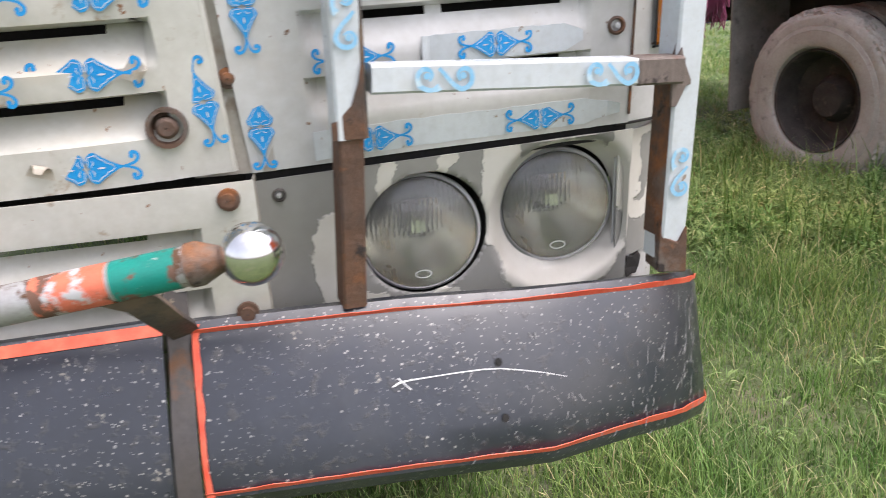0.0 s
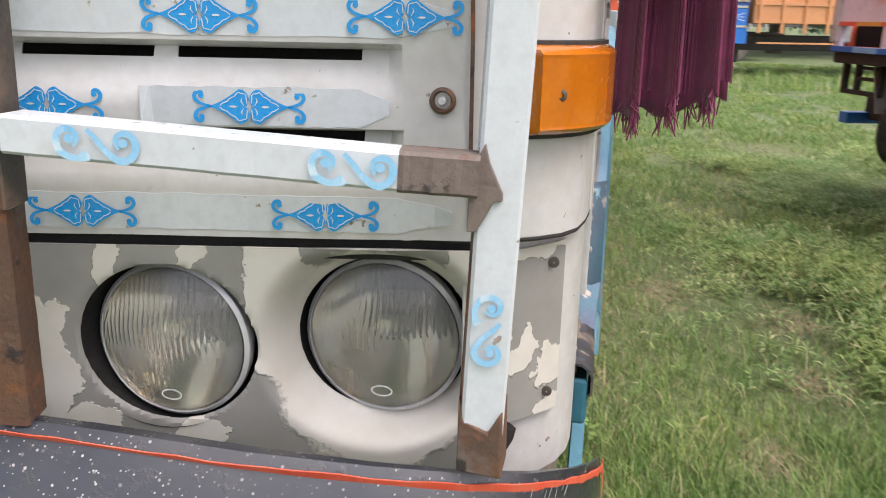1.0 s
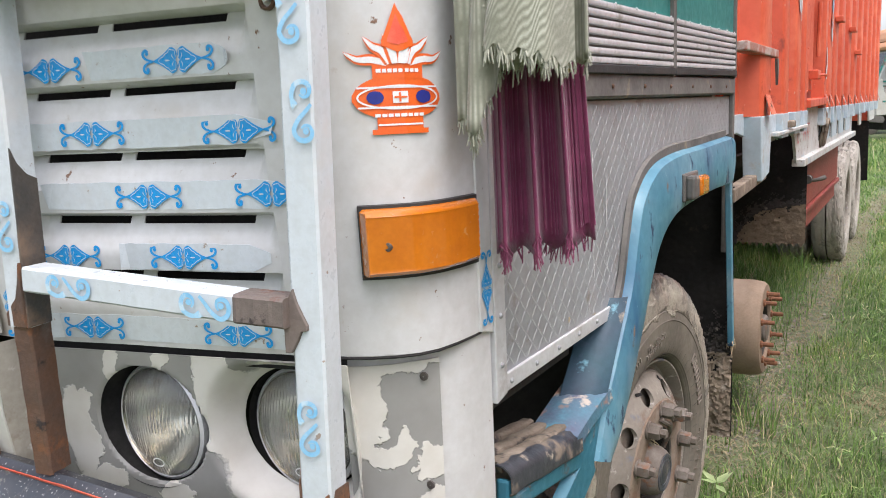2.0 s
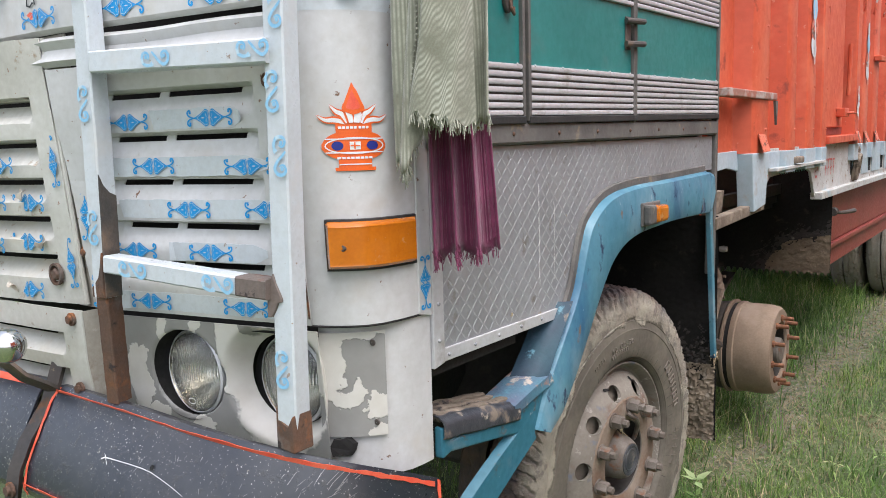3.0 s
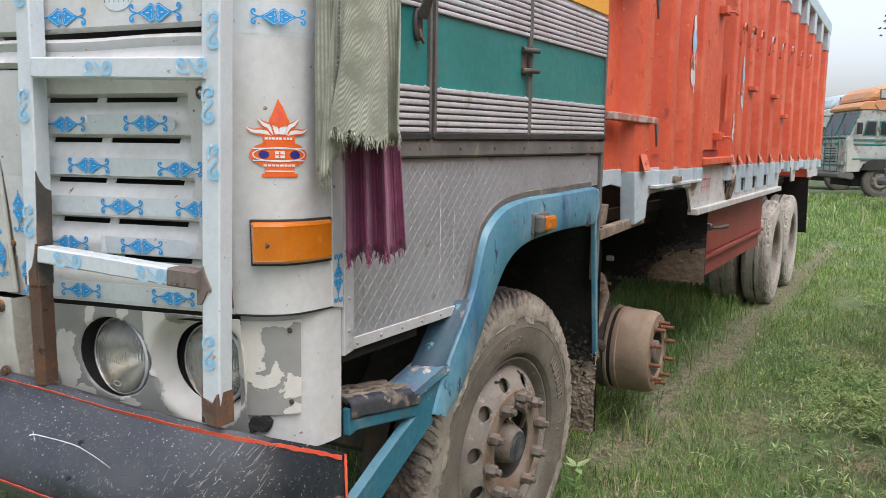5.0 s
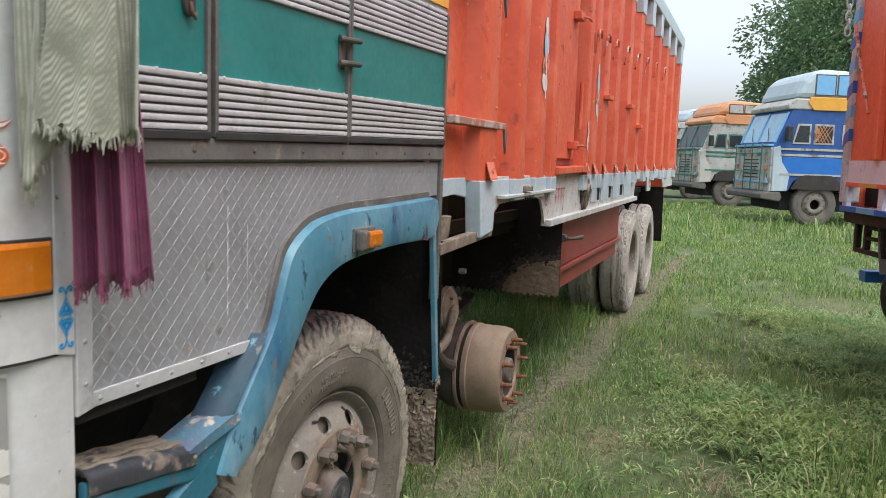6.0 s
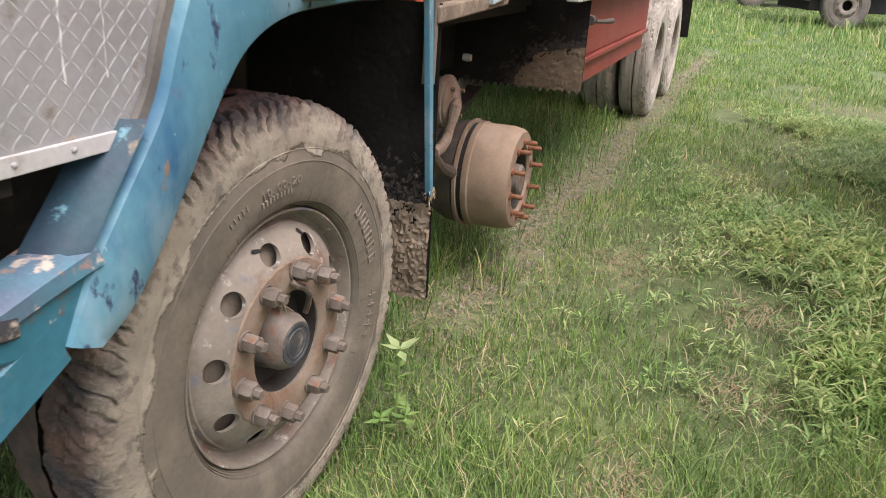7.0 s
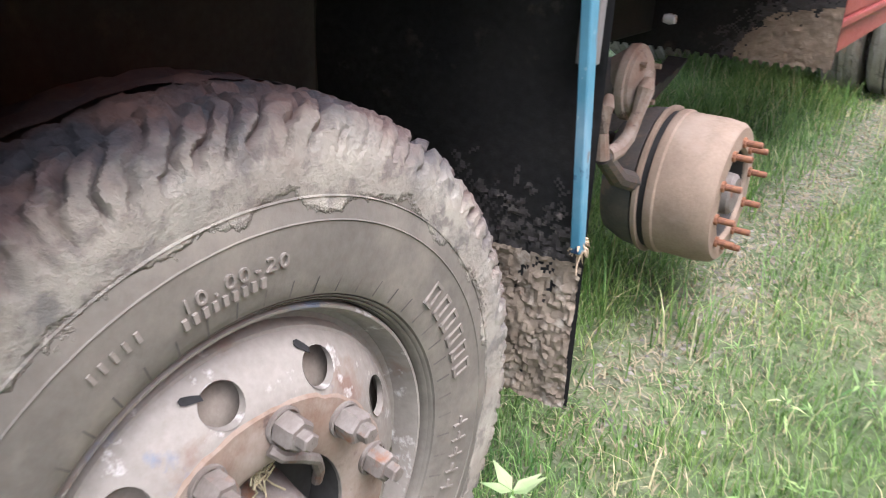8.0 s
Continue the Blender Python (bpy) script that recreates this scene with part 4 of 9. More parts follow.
def headlamp(cx, cy, cz, well, size):
    lamp = part("headlamp", lathe(bmesh.new(), [(0.0895, 0.012), (0.0925, 0.0), (0.0925, -0.010), (0.0880, -0.014), (0.0860, -0.010), (0.0860, 0.012)], 48, "y"), "alu", truck,
                "round sealed-beam headlamp with fluted glass", True, at=Matrix.Translation((cx, cy, cz)) @ Matrix.Scale(size, 4))
    bm = bmesh.new()
    lathe(bm, [(0.086 * math.sin(a), 0.075 - 0.088 * (1 - math.cos(a) * 0.0) * (math.sin(a) ** 2)) for a in [0.12 + i * 0.145 for i in range(11)]], 40, "y")
    part("reflector", bm, "reflector", lamp, "bright bowl reflector", True)
    bm = bmesh.new()
    lathe(bm, [(0.0005, 0.006), (0.010, 0.006), (0.012, 0.02), (0.008, 0.06)], 16, "y", (0, 0, 0.004))
    part("bulb_shield", bm, "chrome", lamp, "", True)
    bm = bmesh.new()
    lathe(bm, [(0.030, 0.0625), (0.029, 0.058), (0.022, 0.060), (0.019, 0.068), (0.001, 0.069)], 28, "y", (0, 0, 0.002))
    part("bulb_socket", bm, "gunmetal", lamp, "dark bulb socket", True)
    # the glass: convex, with upright flutes inside
    bm = bmesh.new()
    nx, nz = 260, 56
    vv = {}
    for side in (0, 1):
        for i in range(nx + 1):
            for k in range(nz + 1):
                u, w = -1 + 2 * i / nx, -1 + 2 * k / nz
                # square to disc
                x, z = u * math.sqrt(1 - w * w / 2), w * math.sqrt(1 - u * u / 2)
                r2 = min(x * x + z * z, 1.0)
                y = -0.010 - 0.020 * (1 - r2)
                if side:
                    deep = 0.0011 if z > -0.12 else (0.0004 if z > -0.55 else 0.0008)
                    y += 0.0035 + deep * abs(math.sin(x * 41 + 0.35 * math.sin(z * 9))) * (1 - 0.5 * r2)
                vv[side, i, k] = bm.verts.new((x * 0.0865, y, z * 0.0865))
        for i in range(nx):
            for k in range(nz):
                bm.faces.new([vv[side, a, b] for a, b in ((i, k), (i + 1, k), (i + 1, k + 1), (i, k + 1))])
    ring = [(i, 0) for i in range(nx)] + [(nx, k) for k in range(nz)] + [(nx - i, nz) for i in range(nx)] + [(0, nz - k) for k in range(nz)]
    for q, (a, b) in enumerate(ring):
        c, d = ring[(q + 1) % len(ring)]
        bm.faces.new((vv[0, a, b], vv[0, c, d], vv[1, c, d], vv[1, a, b]))
    g = part("lens", bm, "glass", lamp, "fluted clear glass", True)
    g.visible_shadow = False
    # maker's oval, left unlettered
    bm = bmesh.new()
    stroke(bm, oval(0, -0.062, 0.012, 0.006, 16) + oval(0, -0.062, 0.012, 0.006, 16)[:1], 0.0015, flat_put, 0.0225)
    part("moulded_oval", bm, "text_white", lamp)
    # well behind the panel's opening, its shade put in as near-black
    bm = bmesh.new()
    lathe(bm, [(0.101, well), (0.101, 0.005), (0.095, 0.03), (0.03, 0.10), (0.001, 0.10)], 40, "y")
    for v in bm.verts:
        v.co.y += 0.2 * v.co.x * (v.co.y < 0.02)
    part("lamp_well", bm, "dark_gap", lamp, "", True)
    return lamp


for L in LAMPS:
    headlamp(*L)

# rounded corner of the cab
CORNER = [(-0.128, 1.487), (-0.10, 1.494), (-0.068, 1.507), (-0.042, 1.524), (-0.02, 1.545), (-0.006, 1.572), (0.001, 1.61), (0.004, 1.65), (0.004, 1.672)]


def corner_sheet(bm, z0, z1, nz, grow=0.0, table=CORNER, flare=0.0):
    rows = []
    for k in range(nz + 1):
        z = lerp(z0, z1, k / nz)
        row = []
        for i, (x, y) in enumerate(table):
            f = i / (len(table) - 1)
            row.append((x + grow * f - 0.0, y - grow * (1 - f) - 0.05 * (z - 1.25) * (1 - f) + 0.002 * noise.noise(Vector((f * 4, z * 5, 1))), z + flare * f * (1 - k / nz)))
        rows.append(row)
    return grid(bm, rows)


bm = bmesh.new()
corner_sheet(bm, 1.206, 1.96, 24)
corner = part("cab_corner", bm, "white_paint", truck, "smooth white rounded cab corner", True, solid=0.003)
LOWC = [(-0.118, 1.507), (-0.085, 1.522), (-0.055, 1.547), (-0.033, 1.574), (-0.015, 1.604), (-0.004, 1.635), (0.0, 1.67), (0.0, 1.704)]
bm = bmesh.new()
corner_sheet(bm, 0.90, 1.200, 14, table=LOWC)
low_corner = part("lower_corner", bm, "white_paint", truck, "white lower cab corner", True, solid=0.003)
# the flaking patch panel on it
bm = bmesh.new()
PATCH = [(-0.116, 1.500), (-0.085, 1.514), (-0.055, 1.538), (-0.033, 1.565), (-0.017, 1.588)]
corner_sheet(bm, 0.985, 1.188, 10, table=PATCH)
patch = part("patch_panel", bm, "peel_patch", truck, "flaking patch panel, grey primer showing", True, solid=0.002)
for px, py, pz in ((-0.027, 1.566, 1.167), (-0.027, 1.570, 1.012)):
    bm = bmesh.new()
    lathe(bm, [(0.006, 0), (0.006, -0.003), (0.001, -0.0035)], 10, "y", (px, py, pz))
    part("screw_head", bm, "gunmetal", patch, "", True)
bm = bmesh.new()
prism(bm, [(-0.096, 0.966), (-0.088, 0.983), (-0.079, 0.980), (-0.070, 0.985), (-0.060, 0.972), (-0.063, 0.958), (-0.069, 0.948), (-0.080, 0.952), (-0.092, 0.947)],
      lambda u, w, d: (u + 0.6 * d, along(LOWC, u) + d, w), -0.0045, 0.004)
part("broken_corner", bm, "dark_gap", truck, "rusted-through gap under the patch panel")
# seam lip
bm = bmesh.new()
tube(bm, [(x, y - 0.001, 1.2035) for x, y in CORNER], 0.0020, 6)
part("seam_lip", bm, "dark_gap", truck)
# upright trim at the corner's rear edge
part("corner_trim", prism(bmesh.new(), [(1.664, 1.205), (1.704, 1.195), (1.704, 1.96), (1.664, 1.96)], side_put, 0.001, 0.008), "white_paint", truck, "white upright trim", bevel=0.002)
tr = on_surface((0.0095, 1.684, 1.265), (0, 1, 0)) @ Matrix.Rotation(radians(90), 4, "Y")
part("sticker", ORN, None, corner, at=tr)
# vinyl band and ornament high on the corner
bm = bmesh.new()
vz = corner_sheet(bm, 1.765, 1.825, 3, 0.0025)
part("vinyl_strip", bm, "vinyl", corner, "white vinyl band", True)
part("sticker", ORN, None, corner, at=on_surface((-0.012, 1.522, 1.797), (1, 0.78, 0)))

# pot emblem on the corner, wrapped round the curve
bm = bmesh.new()


def pot_put(u, w, d):
    """u runs round the corner from the emblem's middle."""
    s = 0.120 + u * 1.08
    w *= 0.87
    acc = 0.0
    for (x0, y0), (x1, y1) in zip(CORNER, CORNER[1:]):
        l = math.hypot(x1 - x0, y1 - y0)
        if acc + l >= s or (x1, y1) == CORNER[-1]:
            f = (s - acc) / l
            nx, ny = (y1 - y0) / l, -(x1 - x0) / l
            z = 1.55 + w
            ff = s / 0.25
            return (lerp(x0, x1, f) + nx * (0.004 + d), lerp(y0, y1, f) + ny * (0.004 + d) - 0.05 * (z - 1.25) * (1 - ff), z)
        acc += l


def strip_fill(bm, u0, u1, lo, hi, d, mi, n=12):
    """Fills between two curves of u, in slices that follow the bend."""
    L = [bm.verts.new(pot_put(lerp(u0, u1, i / n), lo(lerp(u0, u1, i / n)), d)) for i in range(n + 1)]
    H = [bm.verts.new(pot_put(lerp(u0, u1, i / n), hi(lerp(u0, u1, i / n)), d)) for i in range(n + 1)]
    for i in range(n):
        bm.faces.new((L[i], L[i + 1], H[i + 1], H[i])).material_index = mi


strip_fill(bm, -0.052, 0.052, lambda u: -0.022 - 0.030 * math.sqrt(max(0, 1 - (u / 0.0525) ** 2)), lambda u: -0.022 + 0.032 * math.sqrt(max(0, 1 - (u / 0.0525) ** 2)), 0.0, 0, 18)
strip_fill(bm, -0.028, 0.028, lambda u: 0.004, lambda u: 0.028, 0.0003, 0)
strip_fill(bm, -0.026, 0.026, lambda u: -0.068, lambda u: -0.048, 0.0003, 0)
strip_fill(bm, -0.032, 0.032, lambda u: -0.072, lambda u: -0.065, 0.0006, 0)
strip_fill(bm, -0.046, 0.046, lambda u: -0.036, lambda u: -0.0335, 0.0012, 1)
strip_fill(bm, -0.046, 0.046, lambda u: -0.0085, lambda u: -0.006, 0.0012, 1)
for k in range(8):
    strip_fill(bm, -0.024 + 0.006 * k, -0.0195 + 0.006 * k, lambda u: 0.013, lambda u: 0.018, 0.0012, 1, 2)
    strip_fill(bm, -0.028 + 0.007 * k, -0.0225 + 0.007 * k, lambda u: -0.048, lambda u: -0.0435, 0.0012, 1, 2)
strip_fill(bm, -0.025, 0.025, lambda u: -0.060, lambda u: -0.0575, 0.0012, 1)
for s in (-1, 1):
    strip_fill(bm, s * 0.027 - 0.009, s * 0.027 + 0.009, lambda u, s=s: -0.021 - 0.009 * math.sqrt(max(0, 1 - ((u - s * 0.027) / 0.0091) ** 2)), lambda u, s=s: -0.021 + 0.009 * math.sqrt(max(0, 1 - ((u - s * 0.027) / 0.0091) ** 2)), 0.0012, 2)
strip_fill(bm, -0.008, 0.008, lambda u: -0.029, lambda u: -0.013, 0.0012, 1, 2)
strip_fill(bm, -0.0012, 0.0012, lambda u: -0.0275, lambda u: -0.0145, 0.0018, 0, 1)
strip_fill(bm, -0.0065, 0.0065, lambda u: -0.0222, lambda u: -0.0198, 0.0020, 0, 2)
# curled leaves, white with an orange edge
for sgn in (1, -1):
    for lv, line in enumerate((((0.012, 0.0), (0.028, 0.0055), (0.044, 0.0065), (0.0575, 0.0175)), ((0.0085, 0.0), (0.016, 0.016), (0.026, 0.0235), (0.036, 0.0370)), ((0.0035, 0.0), (0.006, 0.016), (0.010, 0.027), (0.015, 0.0400)))):
        pts = smooth_curve([(sgn * u, 0.025 + w) for u, w in line], 5)
        n = len(pts) - 1
        for wide, mi, up in ((0.0168, 0, 0.0003), (0.0092, 1, 0.0008)):
            stroke(bm, pts, [wide * (0.72 + 0.28 * math.sin(math.pi * i / n)) * max(0.04, 1 - (i / n) ** 3) for i in range(n + 1)], pot_put, up + 0.0006 * lv, mi)
strip_fill(bm, -0.0170, 0.0170, lambda u: 0.040 + 0.55 * abs(u), lambda u: 0.056 + 0.050 * (1 - abs(u) / 0.0170) ** 1.1, 0.0026, 0, 12)
strip_fill(bm, -0.0105, 0.0105, lambda u: 0.050 + 0.4 * abs(u), lambda u: 0.058 + 0.034 * (1 - abs(u) / 0.0105) ** 1.1, 0.0031, 3, 10)
# pale line round the pot's middle
stroke(bm, [(0.046 * math.cos(a), -0.021 + 0.016 * math.sin(a)) for a in [q * 2 * math.pi / 28 for q in range(29)]], 0.0022, pot_put, 0.0014, 1)
part("pot_emblem", bm, ["orange_sticker", "text_white", "navy", "red_edge"], corner, "orange pot sticker with leaves and a flame")

# amber side lamp wrapped round the corner
bm = bmesh.new()


def wrap(s, d, z):
    acc = 0.0
    for (x0, y0), (x1, y1) in zip(CORNER, CORNER[1:]):
        l = math.hypot(x1 - x0, y1 - y0)
        if acc + l >= s or (x1, y1) == CORNER[-1]:
            f = (s - acc) / l
            nx, ny = (y1 - y0) / l, -(x1 - x0) / l
            return Vector((lerp(x0, x1, f) + nx * d, lerp(y0, y1, f) + ny * d - 0.05 * (z - 1.25) * (1 - s / 0.25), z))
        acc += l


ns, nz = 44, 20
rows = []
for k in range(nz + 1):
    z = lerp(1.311, 1.398, k / nz)
    row = []
    for i in range(ns + 1):
        s = lerp(0.062, 0.238, i / ns)
        e = min(1.0, i / 1.5, (ns - i) / 1.5, k / 1.2, (nz - k) / 1.2)
        rib = 0.0009 * (((i % 2) == 0) + ((k % 2) == 0)) * (1 if e >= 1 else 0)
        row.append(wrap(s, 0.008 + lerp(0.026, 0.008, i / ns) * min(1, e) + rib, z))
    rows.append(row)
grid(bm, rows)
amber = part("side_lamp", bm, "amber", truck, "amber ribbed indicator lamp", True)
bm = bmesh.new()
rows = []
for k in (0, 1):
    rows.append([wrap(lerp(0.0605, 0.2390, i / 20), 0.004, (1.3085, 1.4005)[k]) for i in range(21)])
rows2 = [[wrap(lerp(0.0610, 0.2385, i / 20), 0.009, (1.3090, 1.4000)[k]) for i in range(21)] for k in (0, 1)]
grid(bm, [rows[0], rows2[0], rows2[1], rows[1]])
part("lamp_gasket", bm, "rubber_seal", amber, "black rubber gasket", True, solid=0.003)
for s in (0.093,):
    p = wrap(s, 0.034 - 0.10 * (s - 0.06), 1.352)
    bm = bmesh.new()
    lathe(bm, [(0.006, 0.004), (0.006, -0.001), (0.003, -0.002), (0.001, 0.002)], 12, "y", p)
    part("screw_head", bm, "gunmetal", amber, "", True)


# ---- guard frame of square bars ----
def bar_between(name, a, b, w, d, mats, parent, label, seed=0, bend=0.0):
    """A square-section bar from a to b, w wide and d deep, a little out of true."""
    a, b = Vector(a), Vector(b)
    ax = (b - a).normalized()
    out = Vector((0.2, -1, 0)).normalized()
    sd = ax.cross(out).normalized()
    out = sd.cross(ax)
    bm = bmesh.new()
    rows = []
    n = 14
    c = 0.003
    for i in range(n + 1):
        p = a.lerp(b, i / n) + out * 0.002 * noise.noise(Vector((i * 0.7, seed, 0))) + sd * (bend * math.sin(math.pi * i / n))
        sec = [(-w / 2 + c, -d / 2), (w / 2 - c, -d / 2), (w / 2, -d / 2 + c), (w / 2, d / 2 - c), (w / 2 - c, d / 2), (-w / 2 + c, d / 2), (-w / 2, d / 2 - c), (-w / 2, -d / 2 + c)]
        rows.append([p + sd * u + out * v for u, v in sec])
    vv = grid(bm, rows, True)
    bm.faces.new(vv[0]), bm.faces.new(vv[-1])
    return part(name, bm, mats, parent, label)


rb = bar_between("guard_bar", (-0.045, 1.398, 1.95), (-0.0810, 1.409, 1.025), 0.040, 0.045, "vinyl", truck, "white square guard bar with pale scrolls", 1)
bm = bmesh.new()
prism(bm, [(-0.0980, 1.085), (-0.0940, 1.062), (-0.0700, 1.050), (-0.0575, 1.072), (-0.0560, 1.004), (-0.0990, 1.008)], lambda u, w, d: (u, 1.3845 + d, w), -0.001, 0.046)
part("bar_foot", bm, "rust", rb, "rusty weld foot of the bar", bevel=0.002)
bm = bmesh.new()
prism(bm, [(-0.080, 1.3205), (-0.076, 1.304), (-0.0645, 1.278), (-0.0645, 1.2715), (-0.072, 1.2705), (-0.078, 1.258), (-0.086, 1.2445), (-0.0935, 1.2445), (-0.0930, 1.305), (-0.086, 1.309)],
      lambda u, w, d: (u, 1.3815 + 0.2 * (u + 0.066) + d, w), -0.002, 0.004)
part("gusset", bm, "old_steel", rb, "dark rusty gusset welded over the bar's joint", bevel=0.001)
bm = bmesh.new()
prism(bm, [(1.3850, 1.325), (1.3950, 1.300), (1.4100, 1.310), (1.4250, 1.285), (1.4265, 1.06), (1.3855, 1.06)], lambda u, w, d: (lerp(-0.045, -0.0810, (1.95 - w) / 0.925) - 0.0202 - 0.2 * (u - 1.41) - d, u, w), -0.004, 0.0012)
part("bare_flank", bm, "rust", rb, "bare rusty flank where the skin is torn")
lb = bar_between("guard_bar", (-0.498, 1.330, 1.95), (-0.518, 1.338, 1.25), 0.037, 0.042, "vinyl", truck, "white square guard bar, lower half bare rust", 2)
bar_between("bar_foot", (-0.518, 1.338, 1.262), (-0.533, 1.352, 1.030), 0.031, 0.040, "rust", lb, "rusty bare lower bar", 2)
bm = bmesh.new()
prism(bm, [(-0.5375, 1.25), (-0.4978, 1.25), (-0.4955, 1.340), (-0.502, 1.315), (-0.512, 1.290), (-0.5370, 1.268)], lambda u, w, d: (u, 1.3155 + 0.02 * (1.3 - w) + d, w), -0.001, 0.02)
part("rust_streak", bm, "rust", lb, "bare rust where the skin is torn off", bevel=0.001)
# torn flank of the same bar, bare rust on the side turned to the grille
bm = bmesh.new()
pts = [(1.3190, 1.490), (1.328, 1.470), (1.342, 1.455), (1.3580, 1.448), (1.3580, 1.25), (1.3190, 1.25)]
prism(bm, pts, lambda u, w, d: (lerp(-0.498, -0.518, (1.95 - w) / 0.7) + 0.0188 - 0.2 * (u - 1.3385) + d, u, w), -0.004, 0.0008)
part("bare_flank", bm, "gunmetal", lb, "bare rust on the torn flank of the bar")
ub = bar_between("guard_cross_bar", (-0.478, 1.331, 1.699), (-0.060, 1.388, 1.688), 0.040, 0.042, "vinyl", truck, "white square cross bar with pale scrolls", 3)
xb = bar_between("guard_cross_bar", (-0.488, 1.332, 1.318), (-0.150, 1.372, 1.297), 0.034, 0.040, "vinyl", truck, "white square cross bar, skin peeling", 4)
bar_between("bar_end", (-0.152, 1.372, 1.297), (-0.086, 1.383, 1.2935), 0.035, 0.041, "old_steel", xb, "bare grey-brown bar end", 5)
FRONT_T = (1, 0.17, 0)


def bar_put(mesh, x, y, z, parent, rot=0, scale=1.0, t=FRONT_T):
    part("sticker", mesh, None, parent, at=on_surface((x, y, z), t) @ Matrix.Rotation(radians(rot), 4, "Y") @ Matrix.Scale(scale, 4))


for z, dx in ((1.86, 0.0), (1.756, 0.008), (1.623, -0.003), (1.518, 0.009), (1.153, -0.002)):
    f = (1.95 - z) / 0.88
    bar_put(SCROLL, lerp(-0.045, -0.0795, f) + 0.005 + dx, lerp(1.398, 1.408, f) - 0.0243 + 0.17 * dx, z, rb, 90, 0.84)
for z in (1.852, 1.624, 1.388):
    f = (1.95 - z) / 0.7
    bar_put(SCROLL, lerp(-0.498, -0.518, f) + 0.003, lerp(1.330, 1.338, f) - 0.0235, z, lb, 90, 0.84)
for x in (-0.300, -0.080):
    bar_put(SCROLL, x, lerp(1.331, 1.389, (x + 0.478) / 0.426) - 0.0236, 1.693, ub, 0, 0.84)
for x in (-0.400, -0.185):
    bar_put(SCROLL, x, lerp(1.332, 1.372, (x + 0.488) / 0.338) - 0.0235, lerp(1.318, 1.297, (x + 0.488) / 0.338), xb, 4, 0.9)
# ---- bumper ----
B_PATH = [(-0.735, 1.340, 1.030), (-0.60, 1.341, 1.030), (-0.45, 1.344, 1.027), (-0.30, 1.358, 1.014), (-0.18, 1.374, 1.006), (-0.09, 1.398, 0.996), (-0.03, 1.440, 0.980), (0.010, 1.505, 0.953),
          (0.032, 1.585, 0.918), (0.040, 1.665, 0.880)]
B_SEC = [(0.016, -0.012), (0.012, -0.001), (0.0, 0.0), (-0.022, -0.022), (-0.056, -0.085), (-0.085, -0.145), (-0.098, -0.195), (-0.090, -0.212), (-0.05, -0.215)]


def bumper_point(i, du, dz, shift=0.0):
    p = Vector(B_PATH[i])
    q = Vector(B_PATH[min(i + 1, len(B_PATH) - 1)]) - Vector(B_PATH[max(i - 1, 0)])
    out = Vector((q.y, -q.x, 0)).normalized()
    f = max(0.0, (i - 3) / 6) ** 0.6
    return p + out * (-du * (1 - 0.93 * f) + shift) + Vector((0, 0, dz * (1 + 0.34 * f ** 3)))


bm = bmesh.new()
grid(bm, [[bumper_point(i, du, dz) for i in range(len(B_PATH))] for du, dz in B_SEC])
bumper = part("bumper_wing", bm, "bumper", truck, "black bumper wing with orange-red edging, white specks and scratches", True, solid=0.005)
bm = bmesh.new()
rr = random.Random(5)
for dd in ((0.004, 0.001), (-0.098, -0.196)):
    rows = [[], []]
    for i in range(len(B_PATH) - 1):
        for f in (0, 0.2, 0.4, 0.6, 0.8):
            for j, s in enumerate((-1, 1)):
                ww = (0.0054 if i < 6 else 0.0036) + rr.uniform(-0.0016, 0.0016)
                du, dz = (dd[0] - 0.011, dd[1] - 0.010) if dd[0] > 0 else (dd[0] + 0.003, dd[1] + 0.008)
                a = bumper_point(i, du - s * ww * 0.6, dz + s * ww, 0.0055)
                b = bumper_point(i + 1, du - s * ww * 0.6, dz + s * ww, 0.0055)
                rows[j].append(a.lerp(b, f))
    grid(bm, rows)
rows = [[], []]
for k in range(24):
    f = k / 23
    for j, s in enumerate((0, 1)):
        q = f * (len(B_SEC) - 4)
        i0 = int(min(q, len(B_SEC) - 5))
        du = lerp(B_SEC[2 + i0][0], B_SEC[3 + i0][0], q - i0)
        dz = lerp(B_SEC[2 + i0][1], B_SEC[3 + i0][1], q - i0)
        p = bumper_point(0, du, dz, 0.0055)
        rows[j].append(p + Vector((s * (0.008 + rr.uniform(-0.002, 0.002)), 0, 0)))
grid(bm, rows)
rows = [[], []]
for k in range(24):
    f = k / 23
    q = f * (len(B_SEC) - 4)
    i0 = int(min(q, len(B_SEC) - 5))
    du = lerp(B_SEC[2 + i0][0], B_SEC[3 + i0][0], q - i0)
    dz = lerp(B_SEC[2 + i0][1], B_SEC[3 + i0][1], q - i0)
    a, b = bumper_point(len(B_PATH) - 1, du, dz, 0.0055), bumper_point(len(B_PATH) - 2, du, dz, 0.0055)
    rows[0].append(a)
    rows[1].append(a.lerp(b, 0.10 + rr.uniform(-0.02, 0.02)))
grid(bm, rows)
part("edge_stripe", bm, "red_edge", bumper, "hand-painted orange-red edge", solid=0.001)
# the long pale scratch
bm = bmesh.new()
SC = [(-0.494, 0.938), (-0.484, 0.942), (-0.47, 0.943), (-0.44, 0.943), (-0.41, 0.942), (-0.375, 0.940), (-0.35, 0.937), (-0.32, 0.930), (-0.29, 0.922), (-0.26, 0.912)]


